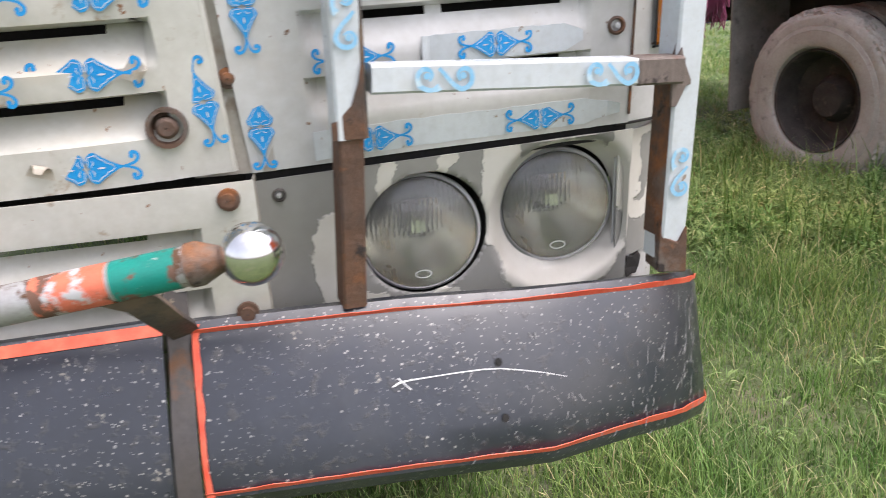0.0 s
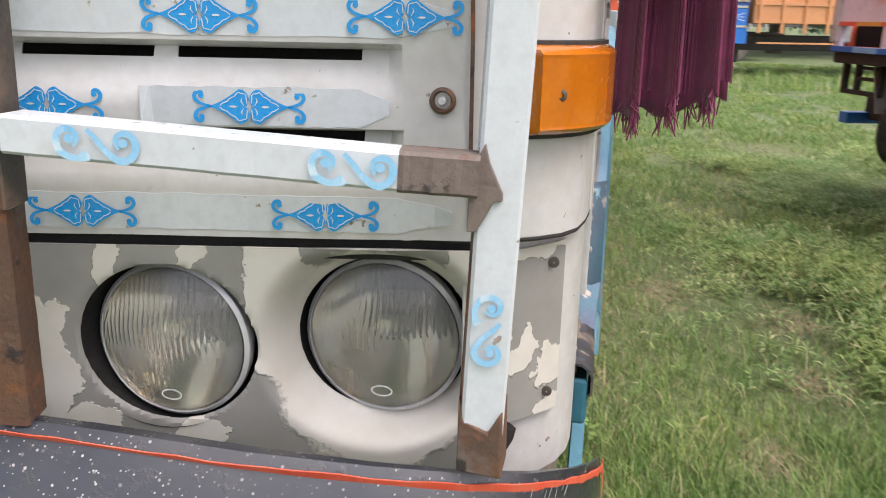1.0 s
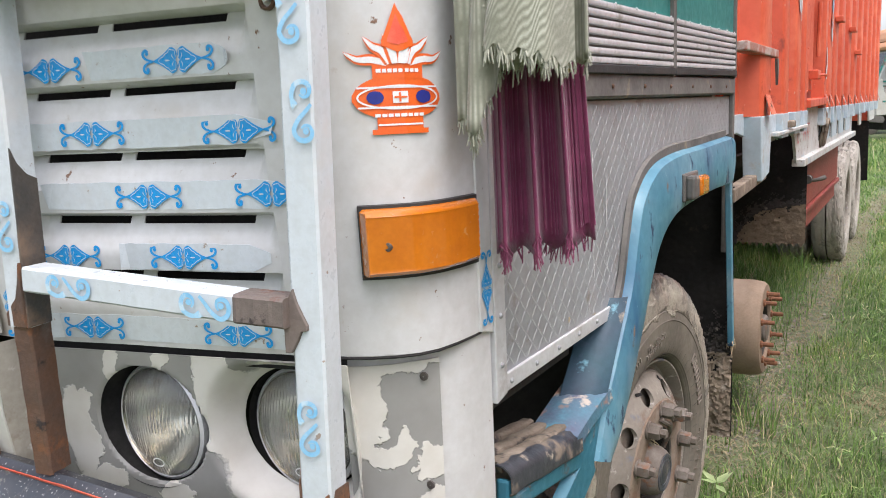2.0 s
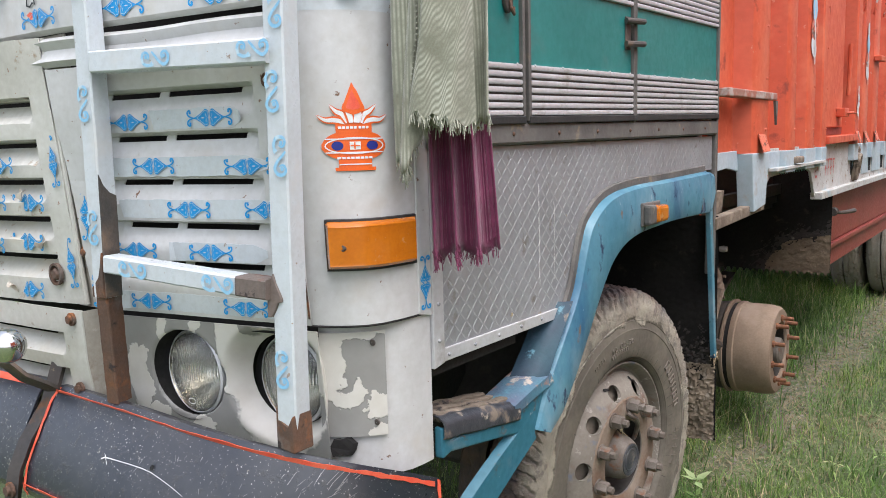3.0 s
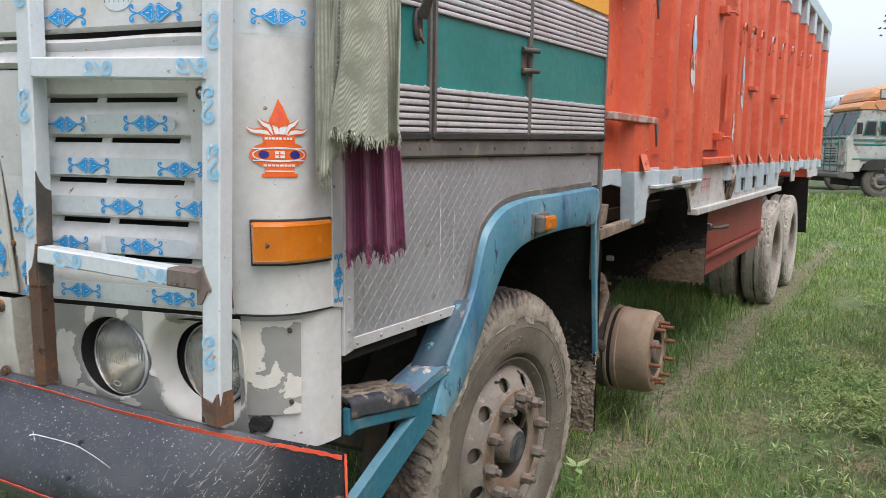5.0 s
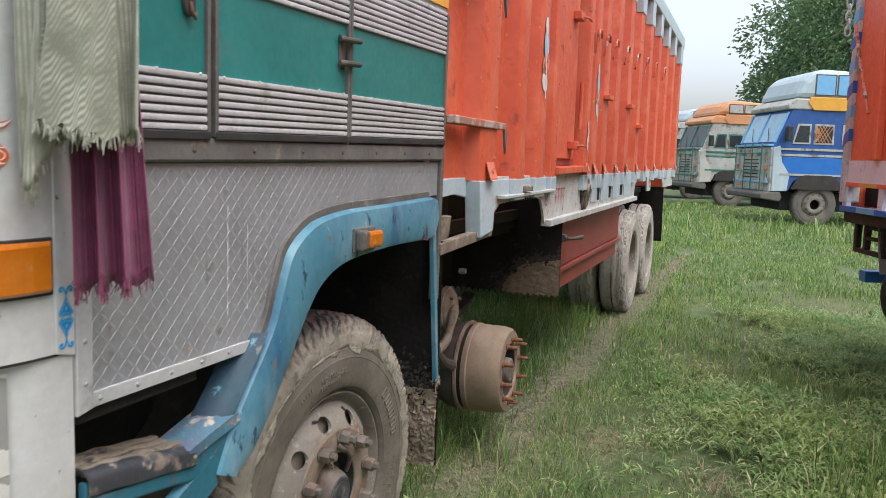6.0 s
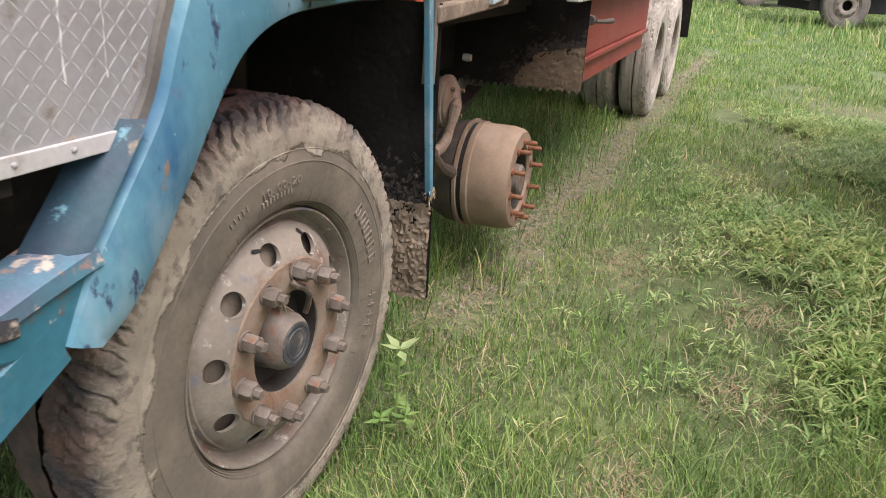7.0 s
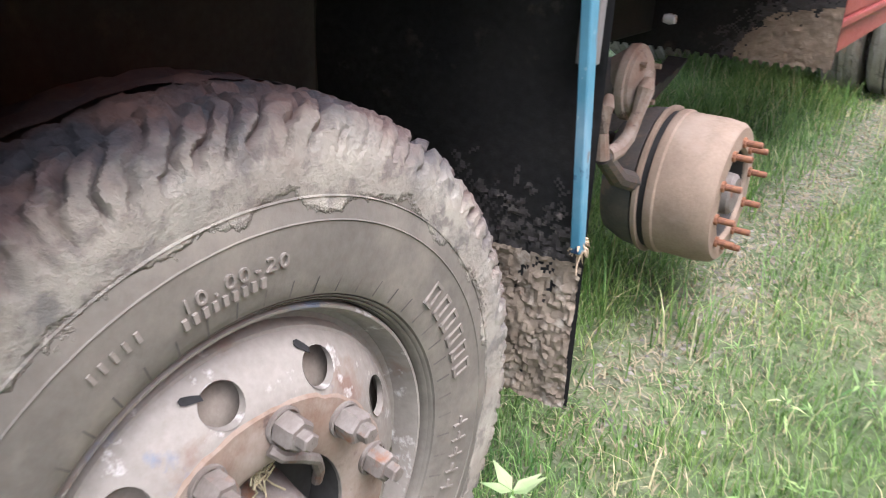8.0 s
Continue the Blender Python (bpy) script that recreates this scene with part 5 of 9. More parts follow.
def bump_face(u, w, d):
    """A point on the wing's face over x = u at height w."""
    i = max(k for k in range(len(B_PATH) - 1) if B_PATH[k][0] <= u or k == 0)
    f = (u - B_PATH[i][0]) / (B_PATH[i + 1][0] - B_PATH[i][0])
    top = Vector(B_PATH[i]).lerp(Vector(B_PATH[i + 1]), f)
    dz = w - top.z
    for (d0, z0), (d1, z1) in zip(B_SEC[2:], B_SEC[3:]):
        if z1 <= dz <= z0:
            return (u, top.y + lerp(d0, d1, (dz - z0) / (z1 - z0)) - 0.005 - d, w - d * 0.4)
    return (u, top.y - 0.03 - d, w)


stroke(bm, SC, [0.0020, 0.0026, 0.0017, 0.0014, 0.0013, 0.0015, 0.0012, 0.0011, 0.0009, 0.0006], bump_face, 0.001)
stroke(bm, [(-0.486, 0.947), (-0.479, 0.940), (-0.471, 0.932)], 0.0015, bump_face, 0.001)
part("scratch", bm, "text_white", bumper, "long pale scratch in the black paint")
bm = bmesh.new()
rs = random.Random(12)
for _ in range(60):
    u, w = rs.uniform(-0.40, -0.04), rs.uniform(0.83, 0.98)
    l = rs.uniform(0.002, 0.012)
    a = rs.uniform(0.9, 2.3)
    stroke(bm, [(u, w), (u + l * math.cos(a), w - l * math.sin(a))], [rs.uniform(0.0008, 0.0022), 0.0005], bump_face, 0.001)
for _ in range(80):
    u, w = 0.005 - 0.16 * rs.random() ** 1.6, rs.uniform(0.79, 0.955)
    l, a = rs.uniform(0.006, 0.030), rs.uniform(0.2, 1.1)
    stroke(bm, [(u, w), (u + l * 0.25 * math.cos(a), w + l * 0.6 * math.sin(a)), (u + l * 0.4 * math.cos(a), w + l * math.sin(a))], [rs.uniform(0.0006, 0.0012), 0.0008, 0.0004], bump_face, 0.001)
tagged(part("paint_nicks", bm, "nick", bumper, "pale nicks in the black paint"), kind="stuff")
for hz in (0.945, 0.880):
    bm = bmesh.new()
    blob(bm, oval(-0.352, hz, 0.005, 0.005, 10), bump_face, 0.0015)
    part("bolt_hole", bm, "dark_gap", bumper)
# rusty bolt near the wing's end
end_a, end_b = bumper_point(8, -0.056, -0.085), bumper_point(9, -0.056, -0.085)
bolt_p = end_a.lerp(end_b, 0.62)
bm = bmesh.new()
tube(bm, [bolt_p + Vector((-0.004, 0, 0)), bolt_p + Vector((0.006, 0, 0)), bolt_p + Vector((0.0065, 0, 0)), bolt_p + Vector((0.014, 0, 0))], [0.012, 0.012, 0.008, 0.007], 10)
part("end_bolt", bm, "rust", bumper, "rusty bolt", True)
# upright bracket between wing and middle bumper
bm = bmesh.new()
grid(bm, [[(x, y - 0.004, z) for x, y, z in ((-0.765, 1.315 + o, 1.02 - k) for o, k in ((0.03, -0.06), (0.0, 0.02), (-0.055, 0.09), (-0.085, 0.15), (-0.098, 0.22)))],
          [(x, y - 0.006, z) for x, y, z in ((-0.738, 1.330 + o, 1.02 - k) for o, k in ((0.03, -0.06), (0.0, 0.02), (-0.055, 0.09), (-0.085, 0.15), (-0.098, 0.22)))]])
bracket = part("bumper_bracket", bm, "strap", truck, "dark rust-stained steel strap between the bumper halves", True, solid=0.012)
bm = bmesh.new()
lathe(bm, [(0.017, 0.0), (0.017, -0.006), (0.010, -0.007), (0.010, -0.014), (0.001, -0.014)], 20, "y", (-0.752, 1.222, 0.833))
part("bracket_bolt", bm, "rust", bracket, "rusty bolt with washer", True)
bm = bmesh.new()
MB = [(-1.66, 1.335), (-1.45, 1.315), (-1.2, 1.31), (-0.95, 1.315), (-0.768, 1.330)]
grid(bm, [[(x, y + du, 1.040 + dz) for x, y in MB] for du, dz in B_SEC])
mb = part("middle_bumper", bm, "bumper", truck, "black middle bumper with orange-red edging", True, solid=0.005)
bm = bmesh.new()
for w0, w1 in ((0.001, -0.005),):
    grid(bm, [[(x, y + 0.000 - 0.006, 1.040 + w0) for x, y in MB], [(x, y - 0.016, 1.040 + w1 - 0.006) for x, y in MB]])
part("edge_stripe", bm, "red_edge", mb, "orange-red edge", solid=0.001)

# striped marker pole with a chrome ball, on a bent bracket
pole_a, pole_b = Vector((-1.30, 1.245, 1.07)), Vector((-0.700, 1.195, 1.158))
bm = bmesh.new()
tube(bm, [pole_a, pole_b], 0.0215, 18)
pole = part("marker_pole", bm, "pole", truck, "chipped silver pole with salmon and teal bands and a chrome ball", True)
for f0, f1, mat in ((0.50, 0.62, "salmon"), (0.735, 0.865, "salmon"), (0.872, 0.985, "teal")):
    bm = bmesh.new()
    tube(bm, [pole_a.lerp(pole_b, f0), pole_a.lerp(pole_b, f1)], 0.0222, 18, False)
    part("paint_band", bm, mat, pole, "", True)
bm = bmesh.new()
tube(bm, [pole_b, pole_b + (pole_b - pole_a).normalized() * 0.012, pole_b + (pole_b - pole_a).normalized() * 0.024, pole_b + (pole_b - pole_a).normalized() * 0.036], [0.024, 0.024, 0.019, 0.014], 16)
part("collar", bm, "rust", pole, "rusty collar", True)
bm = bmesh.new()
bmesh.ops.create_uvsphere(bm, u_segments=32, v_segments=20, radius=0.034, matrix=Matrix.Translation((-0.634, 1.189, 1.166)))
part("chrome_ball", bm, "chrome", pole, "polished chrome ball", True)
bm = bmesh.new()
rows = []
for p, w in (((-0.80, 1.24, 1.125), 0.03), ((-0.765, 1.245, 1.11), 0.035), ((-0.745, 1.275, 1.07), 0.03), ((-0.742, 1.32, 1.04), 0.03), ((-0.742, 1.345, 1.02), 0.03)):
    rows.append([(p[0] - w / 2, p[1] - 0.01, p[2] - 0.01), (p[0] + w / 2, p[1] - 0.01, p[2] + 0.005)])
grid(bm, rows)
part("pole_bracket", bm, "gunmetal", pole, "bent dark steel bracket", True, solid=0.008)


# ---- flank of the cab ----
OUTER = [(2.075, 0.850), (2.130, 0.950), (2.195, 1.030), (2.256, 1.100), (2.298, 1.160), (2.338, 1.257), (2.380, 1.322), (2.488, 1.375), (2.662, 1.395), (2.907, 1.400), (3.290, 1.410)]
INNER = [(2.130, 0.828), (2.200, 0.865), (2.275, 0.943), (2.312, 0.990), (2.348, 1.034), (2.425, 1.130), (2.508, 1.207), (2.635, 1.251), (2.843, 1.266), (3.050, 1.270), (3.275, 1.266)]


PLATE = [(1.722, 1.100), (2.258, 1.100)] + OUTER[4:] + [(3.392, 1.412), (3.392, 1.530), (1.722, 1.520)]
plate = part("checker_plate", prism(bmesh.new(), PLATE, side_put, -0.006, 0.0), "checker", truck, "dusty grey aluminium checker plate")


def inside(poly, u, w):
    c = False
    for (a, b), (e, f) in zip(poly, poly[1:] + poly[:1]):
        if (b > w) != (f > w) and u < (e - a) * (w - b) / (f - b) + a:
            c = not c
    return c


bm = bmesh.new()
pitch = 0.0215
for i in range(80):
    for k in range(24):
        u, w = 1.735 + i * pitch, 1.09 + k * pitch * 0.92
        if not inside(PLATE, u, w) or not inside(PLATE, u + 0.012, w + 0.012) or not inside(PLATE, u - 0.012, w - 0.012) or u > 3.38:
            continue
        s = 1 if (i + k) % 2 else -1
        c, sn = math.cos(0.80), math.sin(0.80) * s
        l, h = 0.0138, 0.0026
        q = [bm.verts.new((0.0, u + a * c - b * sn, w + a * sn + b * c)) for a, b in ((-l, 0), (0, -h), (l, 0), (0, h))]
        t = [bm.verts.new((0.0006, u + a * c, w + a * sn)) for a in (-l * 0.6, l * 0.6)]
        for f in ((q[0], q[1], t[0]), (q[1], t[1], t[0]), (q[1], q[2], t[1]), (q[2], q[3], t[1]), (q[3], t[0], t[1]), (q[3], q[0], t[0])):
            bm.faces.new(f)
tread = part("plate_tread", bm, "tread", plate, "raised diamond tread")
tagged(tread, kind="stuff")


def rivets(pts, parent, x=0.0, r=0.0046, mat="checker"):
    me = None
    for u, w in pts:
        if me is None:
            me = mesh_of("rivet", lathe(bmesh.new(), [(r, 0), (r * 0.95, r * 0.35), (r * 0.6, r * 0.7), (0.0005, r * 0.8)], 9, "x"), mat, True)
        part("rivet", me, None, parent, at=Matrix.Translation((x, u, w)))


edge = part("plate_edge", prism(bmesh.new(), [(1.722, 1.092), (2.262, 1.090), (2.275, 1.116), (1.722, 1.120)], side_put, 0.0, 0.006), "alu", plate, "riveted aluminium edge strip", bevel=0.002)
rivets([(1.76 + 0.095 * i, 1.105) for i in range(6)], plate, 0.006)
part("plate_stile", prism(bmesh.new(), [(1.706, 1.085), (1.742, 1.092), (1.742, 1.52), (1.706, 1.52)], side_put, -0.002, 0.009), "alu", plate, "aluminium corner strip", bevel=0.002)
rivets([(1.724, 1.14 + 0.075 * i) for i in range(5)], plate, 0.009)
# pale drips down the plate
for du, z0, z1 in ((2.141, 1.19, 1.43), (2.215, 1.19, 1.385)):
    bm = bmesh.new()
    rd = random.Random(int(du * 1000))
    n = 26
    stroke(bm, [(du + rd.uniform(-0.0015, 0.0015), lerp(z1, z0, i / n)) for i in range(n + 1)], [rd.choice((0.0008, 0.002, 0.0032)) for _ in range(n + 1)], side_put, 0.0016)
    part("paint_drip", bm, "text_white", plate, "thin pale drip")
# dark edging along the wheel arch
bm = bmesh.new()
sm = smooth_curve(OUTER[3:])
rows = [[], [], [], []]
for i, (u, w) in enumerate(sm):
    a, b = sm[max(i - 1, 0)], sm[min(i + 1, len(sm) - 1)]
    dx, dy = b[0] - a[0], b[1] - a[1]
    s = math.hypot(dx, dy)
    nx, ny = -dy / s, dx / s
    for j, (o, x) in enumerate(((-0.002, 0.002), (0.0, 0.012), (0.018, 0.012), (0.020, 0.002))):
        rows[j].append((x, u + nx * o, w + ny * o))
grid(bm, rows)
part("arch_edging", bm, "rail_grey", plate, "grey rubber edging", True)
part("rear_stile", prism(bmesh.new(), [(3.388, 1.03), (3.412, 1.03), (3.438, 2.05), (3.412, 2.05)], side_put, -0.02, 0.012), "rail_grey", truck, "grey upright at the cab's rear edge", bevel=0.003)

# rail over the plate
bm = bmesh.new()
rows = []
for o, w in ((-0.01, 0.0), (0.012, 0.001), (0.016, 0.006), (0.014, 0.046), (0.006, 0.052), (-0.01, 0.052)):
    rows.append([(o + 0.001 * noise.noise(Vector((u * 3, 0, w * 50))), u, lerp(1.521, 1.535, (u - 1.7) / 1.7) + w) for u in np.linspace(1.700, 3.400, 30)])
grid(bm, rows)
rail = part("cab_rail", bm, "rail_grey", truck, "weathered dark grey rail above the plate", True)
rivets([(1.80 + 0.21 * i, lerp(1.546, 1.56, i / 8)) for i in range(8)], rail, 0.015, 0.005, "rust")

# green lockers with ribbed aluminium bands
SKEW = (1.721 - 1.699) / 1.35


def band(z0, z1, u0, u1, nrib, name, parent, label):
    bm = bmesh.new()
    rows = []
    for k in range(nrib):
        for f, o in ((0.0, 0.0095), (0.12, 0.0095), (0.20, 0.0165), (0.5, 0.0180), (0.80, 0.0165), (0.88, 0.0095)):
            z = lerp(z0, z1, (k + f) / nrib)
            rows.append([(o + 0.0015 * noise.noise(Vector((u * 2.2, z * 8, 2))), u, z + SKEW * (u - 2.07)) for u in np.linspace(u0, u1, 20)])
    grid(bm, rows)
    bm.faces.ensure_lookup_table()
    for q, f in enumerate(bm.faces):
        f.material_index = 1 if (q // 19) % 6 in (0, 5) else 0
    return part(name, bm, ["alu", "groove"], parent, label, True)


# groove faces of the bands take a darker colour than the ribs
M["groove"] = surface("dark_band_groove", (0.075, 0.068, 0.06), (0.12, 0.11, 0.095), 12.0, 0.9, bump=0.2)
cab_wall = part("cab_side_wall", prism(bmesh.new(), [(1.70, 1.56), (3.43, 1.58), (3.45, 2.75), (1.70, 2.75)], side_put, -0.05, -0.004), "white_old", truck, "plain cab wall")
for u0, u1 in ((1.742, 2.058), (2.076, 2.666), (2.672, 3.405)):
    lk = part("locker_door", prism(bmesh.new(), [(u0, 1.580 + SKEW * (u0 - 2.07)), (u1, 1.580 + SKEW * (u1 - 2.07)), (u1, 2.05), (u0, 2.05)], side_put, -0.004, 0.009), "green_paint", truck,
              "dark green metal door with ribbed aluminium bands", bevel=0.003)
    band(1.586, 1.704, u0, u1, 7, "ribbed_band", lk, "ribbed aluminium band")
    band(1.872 + 0.012, 2.035, u0, u1, 9, "ribbed_band", lk, "ribbed aluminium band")
    for e0, e1 in ((u0 - 0.001, u0 + 0.010), (u1 - 0.009, u1 + 0.002)):
        part("door_edge", prism(bmesh.new(), [(e0, 1.576 + SKEW * (u0 - 2.07)), (e1, 1.576 + SKEW * (u0 - 2.07)), (e1, 2.05), (e0, 2.05)], side_put, -0.004, 0.0192), "rail_grey", lk, "dark worn door edge", bevel=0.002)
    # black strip stands for the shadow edge below the band
    part("door_sill", prism(bmesh.new(), [(u0, 1.570 + SKEW * (u0 - 2.07)), (u1, 1.570 + SKEW * (u1 - 2.07)), (u1, 1.587 + SKEW * (u1 - 2.07)), (u0, 1.587 + SKEW * (u0 - 2.07))], side_put, -0.004, 0.021), "rubber_seal", lk, "black strip for the shadow edge under the band", bevel=0.002)
    n = max(2, int((u1 - u0) / 0.12))
    for zz in (1.592, 1.700, 1.889):
        rivets([(lerp(u0 + 0.03, u1 - 0.03, i / n), zz + SKEW * (lerp(u0, u1, i / n) - 2.07)) for i in range(n + 1)], lk, 0.016, 0.0038, "alu")
part("door_gap", prism(bmesh.new(), [(2.058, 1.575), (2.076, 1.575), (2.076, 2.05), (2.058, 2.05)], side_put, -0.004, 0.004), "dark_gap", truck)
part("upper_panel", prism(bmesh.new(), [(1.72, 2.052), (3.44, 2.075), (3.44, 2.74), (1.72, 2.74)], side_put, -0.004, 0.004), "yellow_paint", truck, "yellow upper cab panel")
# hasp
bm = bmesh.new()
box(bm, 0.009, 0.014, 2.615, 2.648, 1.775, 1.865)
hasp = part("hasp", bm, "gunmetal", truck, "dark steel door hasp with two bolts", bevel=0.002)
for z in (1.852, 1.79):
    bm = bmesh.new()
    tube(bm, [(0.016, 2.610, z), (0.030, 2.640, z), (0.030, 2.700, z + 0.004)], 0.0085, 10)
    part("hasp_bolt", bm, "gunmetal", hasp, "", True)
bm = bmesh.new()
box(bm, 0.010, 0.022, 2.655, 2.672, 1.785, 1.862)
part("hasp_staple", bm, "gunmetal", hasp, bevel=0.003)
# mirror-arm foot on the small door
bm = bmesh.new()
prism(bm, oval(1.995, 1.845, 0.018, 0.040, 20), side_put, 0.009, 0.020)
foot = part("arm_foot", bm, "gunmetal", truck, "dark steel mirror-arm foot", bevel=0.003)
bm = bmesh.new()
tube(bm, [(0.028, 1.995, 1.86), (0.06, 1.985, 1.93), (0.12, 1.96, 1.985), (0.22, 1.90, 2.01)], 0.013, 10)
part("mirror_arm", bm, "gunmetal", foot, "", True)
bm = bmesh.new()
tube(bm, [(0.022, 1.995, 1.833), (0.026, 1.990, 1.815), (0.026, 2.002, 1.803), (0.022, 2.006, 1.818)], 0.004, 6)
part("ring", bm, "rust", foot, "", True)

# rest of the cab, plain
part("cab_roof", one_box(-2.40, 0.0, 1.56, 3.44, 2.70, 2.76), "white_old", truck, "plain cab roof", bevel=0.02)
part("cab_front", one_box(-2.30, -0.12, 1.50, 1.56, 1.93, 2.72), "white_old", truck, "plain upper cab front")
part("cab_far_wall", one_box(-2.40, -2.34, 1.52, 3.44, 0.95, 2.72), "white_old", truck, "plain far cab wall")
part("cab_back", one_box(-2.34, -0.05, 3.38, 3.43, 1.45, 2.70), "white_old", truck, "plain cab rear wall")
part("cab_floor", one_box(-2.34, -0.02, 1.72, 2.06, 1.06, 1.09), "dark_gap", truck, "dark cab underside")

# ---- wing over the front wheel ----
so, si = smooth_curve(OUTER), smooth_curve(INNER)
bm = bmesh.new()
rows = []
for a, b in zip(so, si):
    prof = ((0.0, 0.004), (0.025, 0.018), (0.07, 0.028), (0.25, 0.033), (0.55, 0.035), (0.92, 0.034), (0.98, 0.031), (1.0, 0.022), (1.0, -0.01))
    rows.append([(x, lerp(a[0], b[0], f), lerp(a[1], b[1], f)) for f, x in prof])
# closed rounded rear end
grid(bm, rows)
fender = part("front_wing", bm, "fender_blue", truck, "worn blue front wing, paint scuffed", True, solid=0.003)
bm = bmesh.new()
a, b = OUTER[-1], INNER[-1]
prism(bm, [(a[0] - 0.002, a[1]), (a[0] + 0.045, a[1] - 0.012), (a[0] + 0.058, 1.33), (b[0] + 0.035, 1.262), (b[0] - 0.002, b[1])], side_put, 0.0, 0.035)
part("wing_end", bm, "fender_blue", fender, bevel=0.014)
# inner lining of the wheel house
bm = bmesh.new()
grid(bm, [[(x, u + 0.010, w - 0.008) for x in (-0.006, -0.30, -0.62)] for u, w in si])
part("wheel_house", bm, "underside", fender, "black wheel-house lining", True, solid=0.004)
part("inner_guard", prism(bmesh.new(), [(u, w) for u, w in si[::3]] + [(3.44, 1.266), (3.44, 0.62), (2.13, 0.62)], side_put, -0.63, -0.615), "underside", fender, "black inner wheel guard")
# forward face of the wing, behind the step
bm = bmesh.new()
grid(bm, [[(x, u + dy * f, w) for x, dy in ((0.030, 0.024), (0.014, 0.004), (-0.005, -0.006), (-0.026, -0.012), (-0.046 - 0.05 * max(0.0, 1.0 - w), -0.014))] for u, w, f in ((2.08, 0.945, 1.6), (2.10, 0.975, 1.3), (2.14, 1.02, 1.1), (2.185, 1.07, 1.0), (2.235, 1.13, 0.9))])
M["scraped"] = surface("scraped_purple_blue", (0.060, 0.170, 0.225), (0.09, 0.105, 0.160), 12.0, 0.55, bump=0.4, bscale=60,
                        layers=[((0.36, 0.17, 0.10), 13.0, 0.54, 0.62, 0.8, 3.0), ((0.42, 0.36, 0.30), 16.0, 0.58, 0.64, 0.7, 7.0), ((0.08, 0.20, 0.25), 9.0, 0.55, 0.62, 0.5, 12.0)])
# forward face takes a darker blue than the rest of the wing
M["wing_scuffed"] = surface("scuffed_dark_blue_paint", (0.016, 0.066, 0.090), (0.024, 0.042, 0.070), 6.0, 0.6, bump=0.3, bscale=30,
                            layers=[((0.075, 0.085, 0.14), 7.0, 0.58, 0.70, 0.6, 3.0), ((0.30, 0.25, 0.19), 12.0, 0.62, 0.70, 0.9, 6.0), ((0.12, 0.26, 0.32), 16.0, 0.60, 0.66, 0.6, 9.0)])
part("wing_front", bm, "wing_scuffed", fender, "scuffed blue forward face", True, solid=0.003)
# flank indicator on the wing
bm = bmesh.new()
box(bm, 0.034, 0.044, 2.665, 2.80, 1.275, 1.345)
ind = part("wing_lamp", bm, "rail_grey", truck, "grey-bodied amber wing indicator", bevel=0.008)
bm = bmesh.new()
prism(bm, [(2.715, 1.285), (2.795, 1.285), (2.795, 1.335), (2.715, 1.335)], side_put, 0.044, 0.074)
part("lamp_lens", bm, "amber", ind, "amber lens", bevel=0.010)
bm = bmesh.new()
prism(bm, [(2.668, 1.280), (2.715, 1.283), (2.715, 1.338), (2.668, 1.340)], side_put, 0.042, 0.068)
part("lamp_body", bm, "rail_grey", ind, "", bevel=0.008)

# ---- boarding step ----
bm = bmesh.new()
prism(bm, [(1.712, 0.898), (1.74, 0.905), (1.95, 0.872), (2.08, 0.843), (2.155, 0.834), (2.175, 0.850), (2.180, 0.942), (2.08, 0.940), (2.02, 0.925), (1.99, 0.900), (1.74, 0.934), (1.728, 0.960), (1.712, 0.966)], side_put, -0.004, 0.020)
step = part("step_frame", bm, "low_blue", truck, "scuffed blue step frame", bevel=0.006)
# treads of the step: three bars with caked dust, the outer one rounded over the edge
for i in range(3):
    bm = bmesh.new()
    x1 = 0.004 - i * 0.034
    rows = []
    for o, dz in ((-0.032, -0.014), (-0.031, -0.002), (-0.024, 0.002), (-0.008, 0.003), (-0.002, 0.0), (0.0, -0.014)):
        rows.append([(x1 + o, u, lerp(0.984, 0.944, (u - 1.72) / 0.28) + dz + 0.005 * noise.noise(Vector((u * 22, i * 3, dz * 40)))) for u in np.linspace(1.722, 2.020 - 0.012 * (i % 3), 26)])
    vv = grid(bm, rows)
    bm.faces.new([r[0] for r in vv]), bm.faces.new([r[-1] for r in vv])
    part("step_tread", bm, "step_wood", step, "weathered step tread caked with dust", True)
bm = bmesh.new()
rows = []
for x, dz in ((-0.004, 0.004), (0.010, 0.003), (0.020, -0.004), (0.0245, -0.012), (0.0250, -0.036), (0.021, -0.040)):
    rows.append([(x + 0.0012 * noise.noise(Vector((u * 30, 4, dz * 60))), u, lerp(0.982, 0.936, (u - 1.712) / 0.29) + dz + 0.0025 * noise.noise(Vector((u * 24, 9, dz * 20)))) for u in np.linspace(1.712, 2.004, 30)])
grid(bm, rows)
part("step_nosing", bm, "nosing", step, "scraped black step nosing", True, solid=0.003)
# added near-black sheet, fills in the shade behind the step
part("step_well", one_box(-0.36, -0.30, 1.60, 2.25, 0.72, 1.10), "dark_gap", truck, "near-black sheet for the shade behind the step")
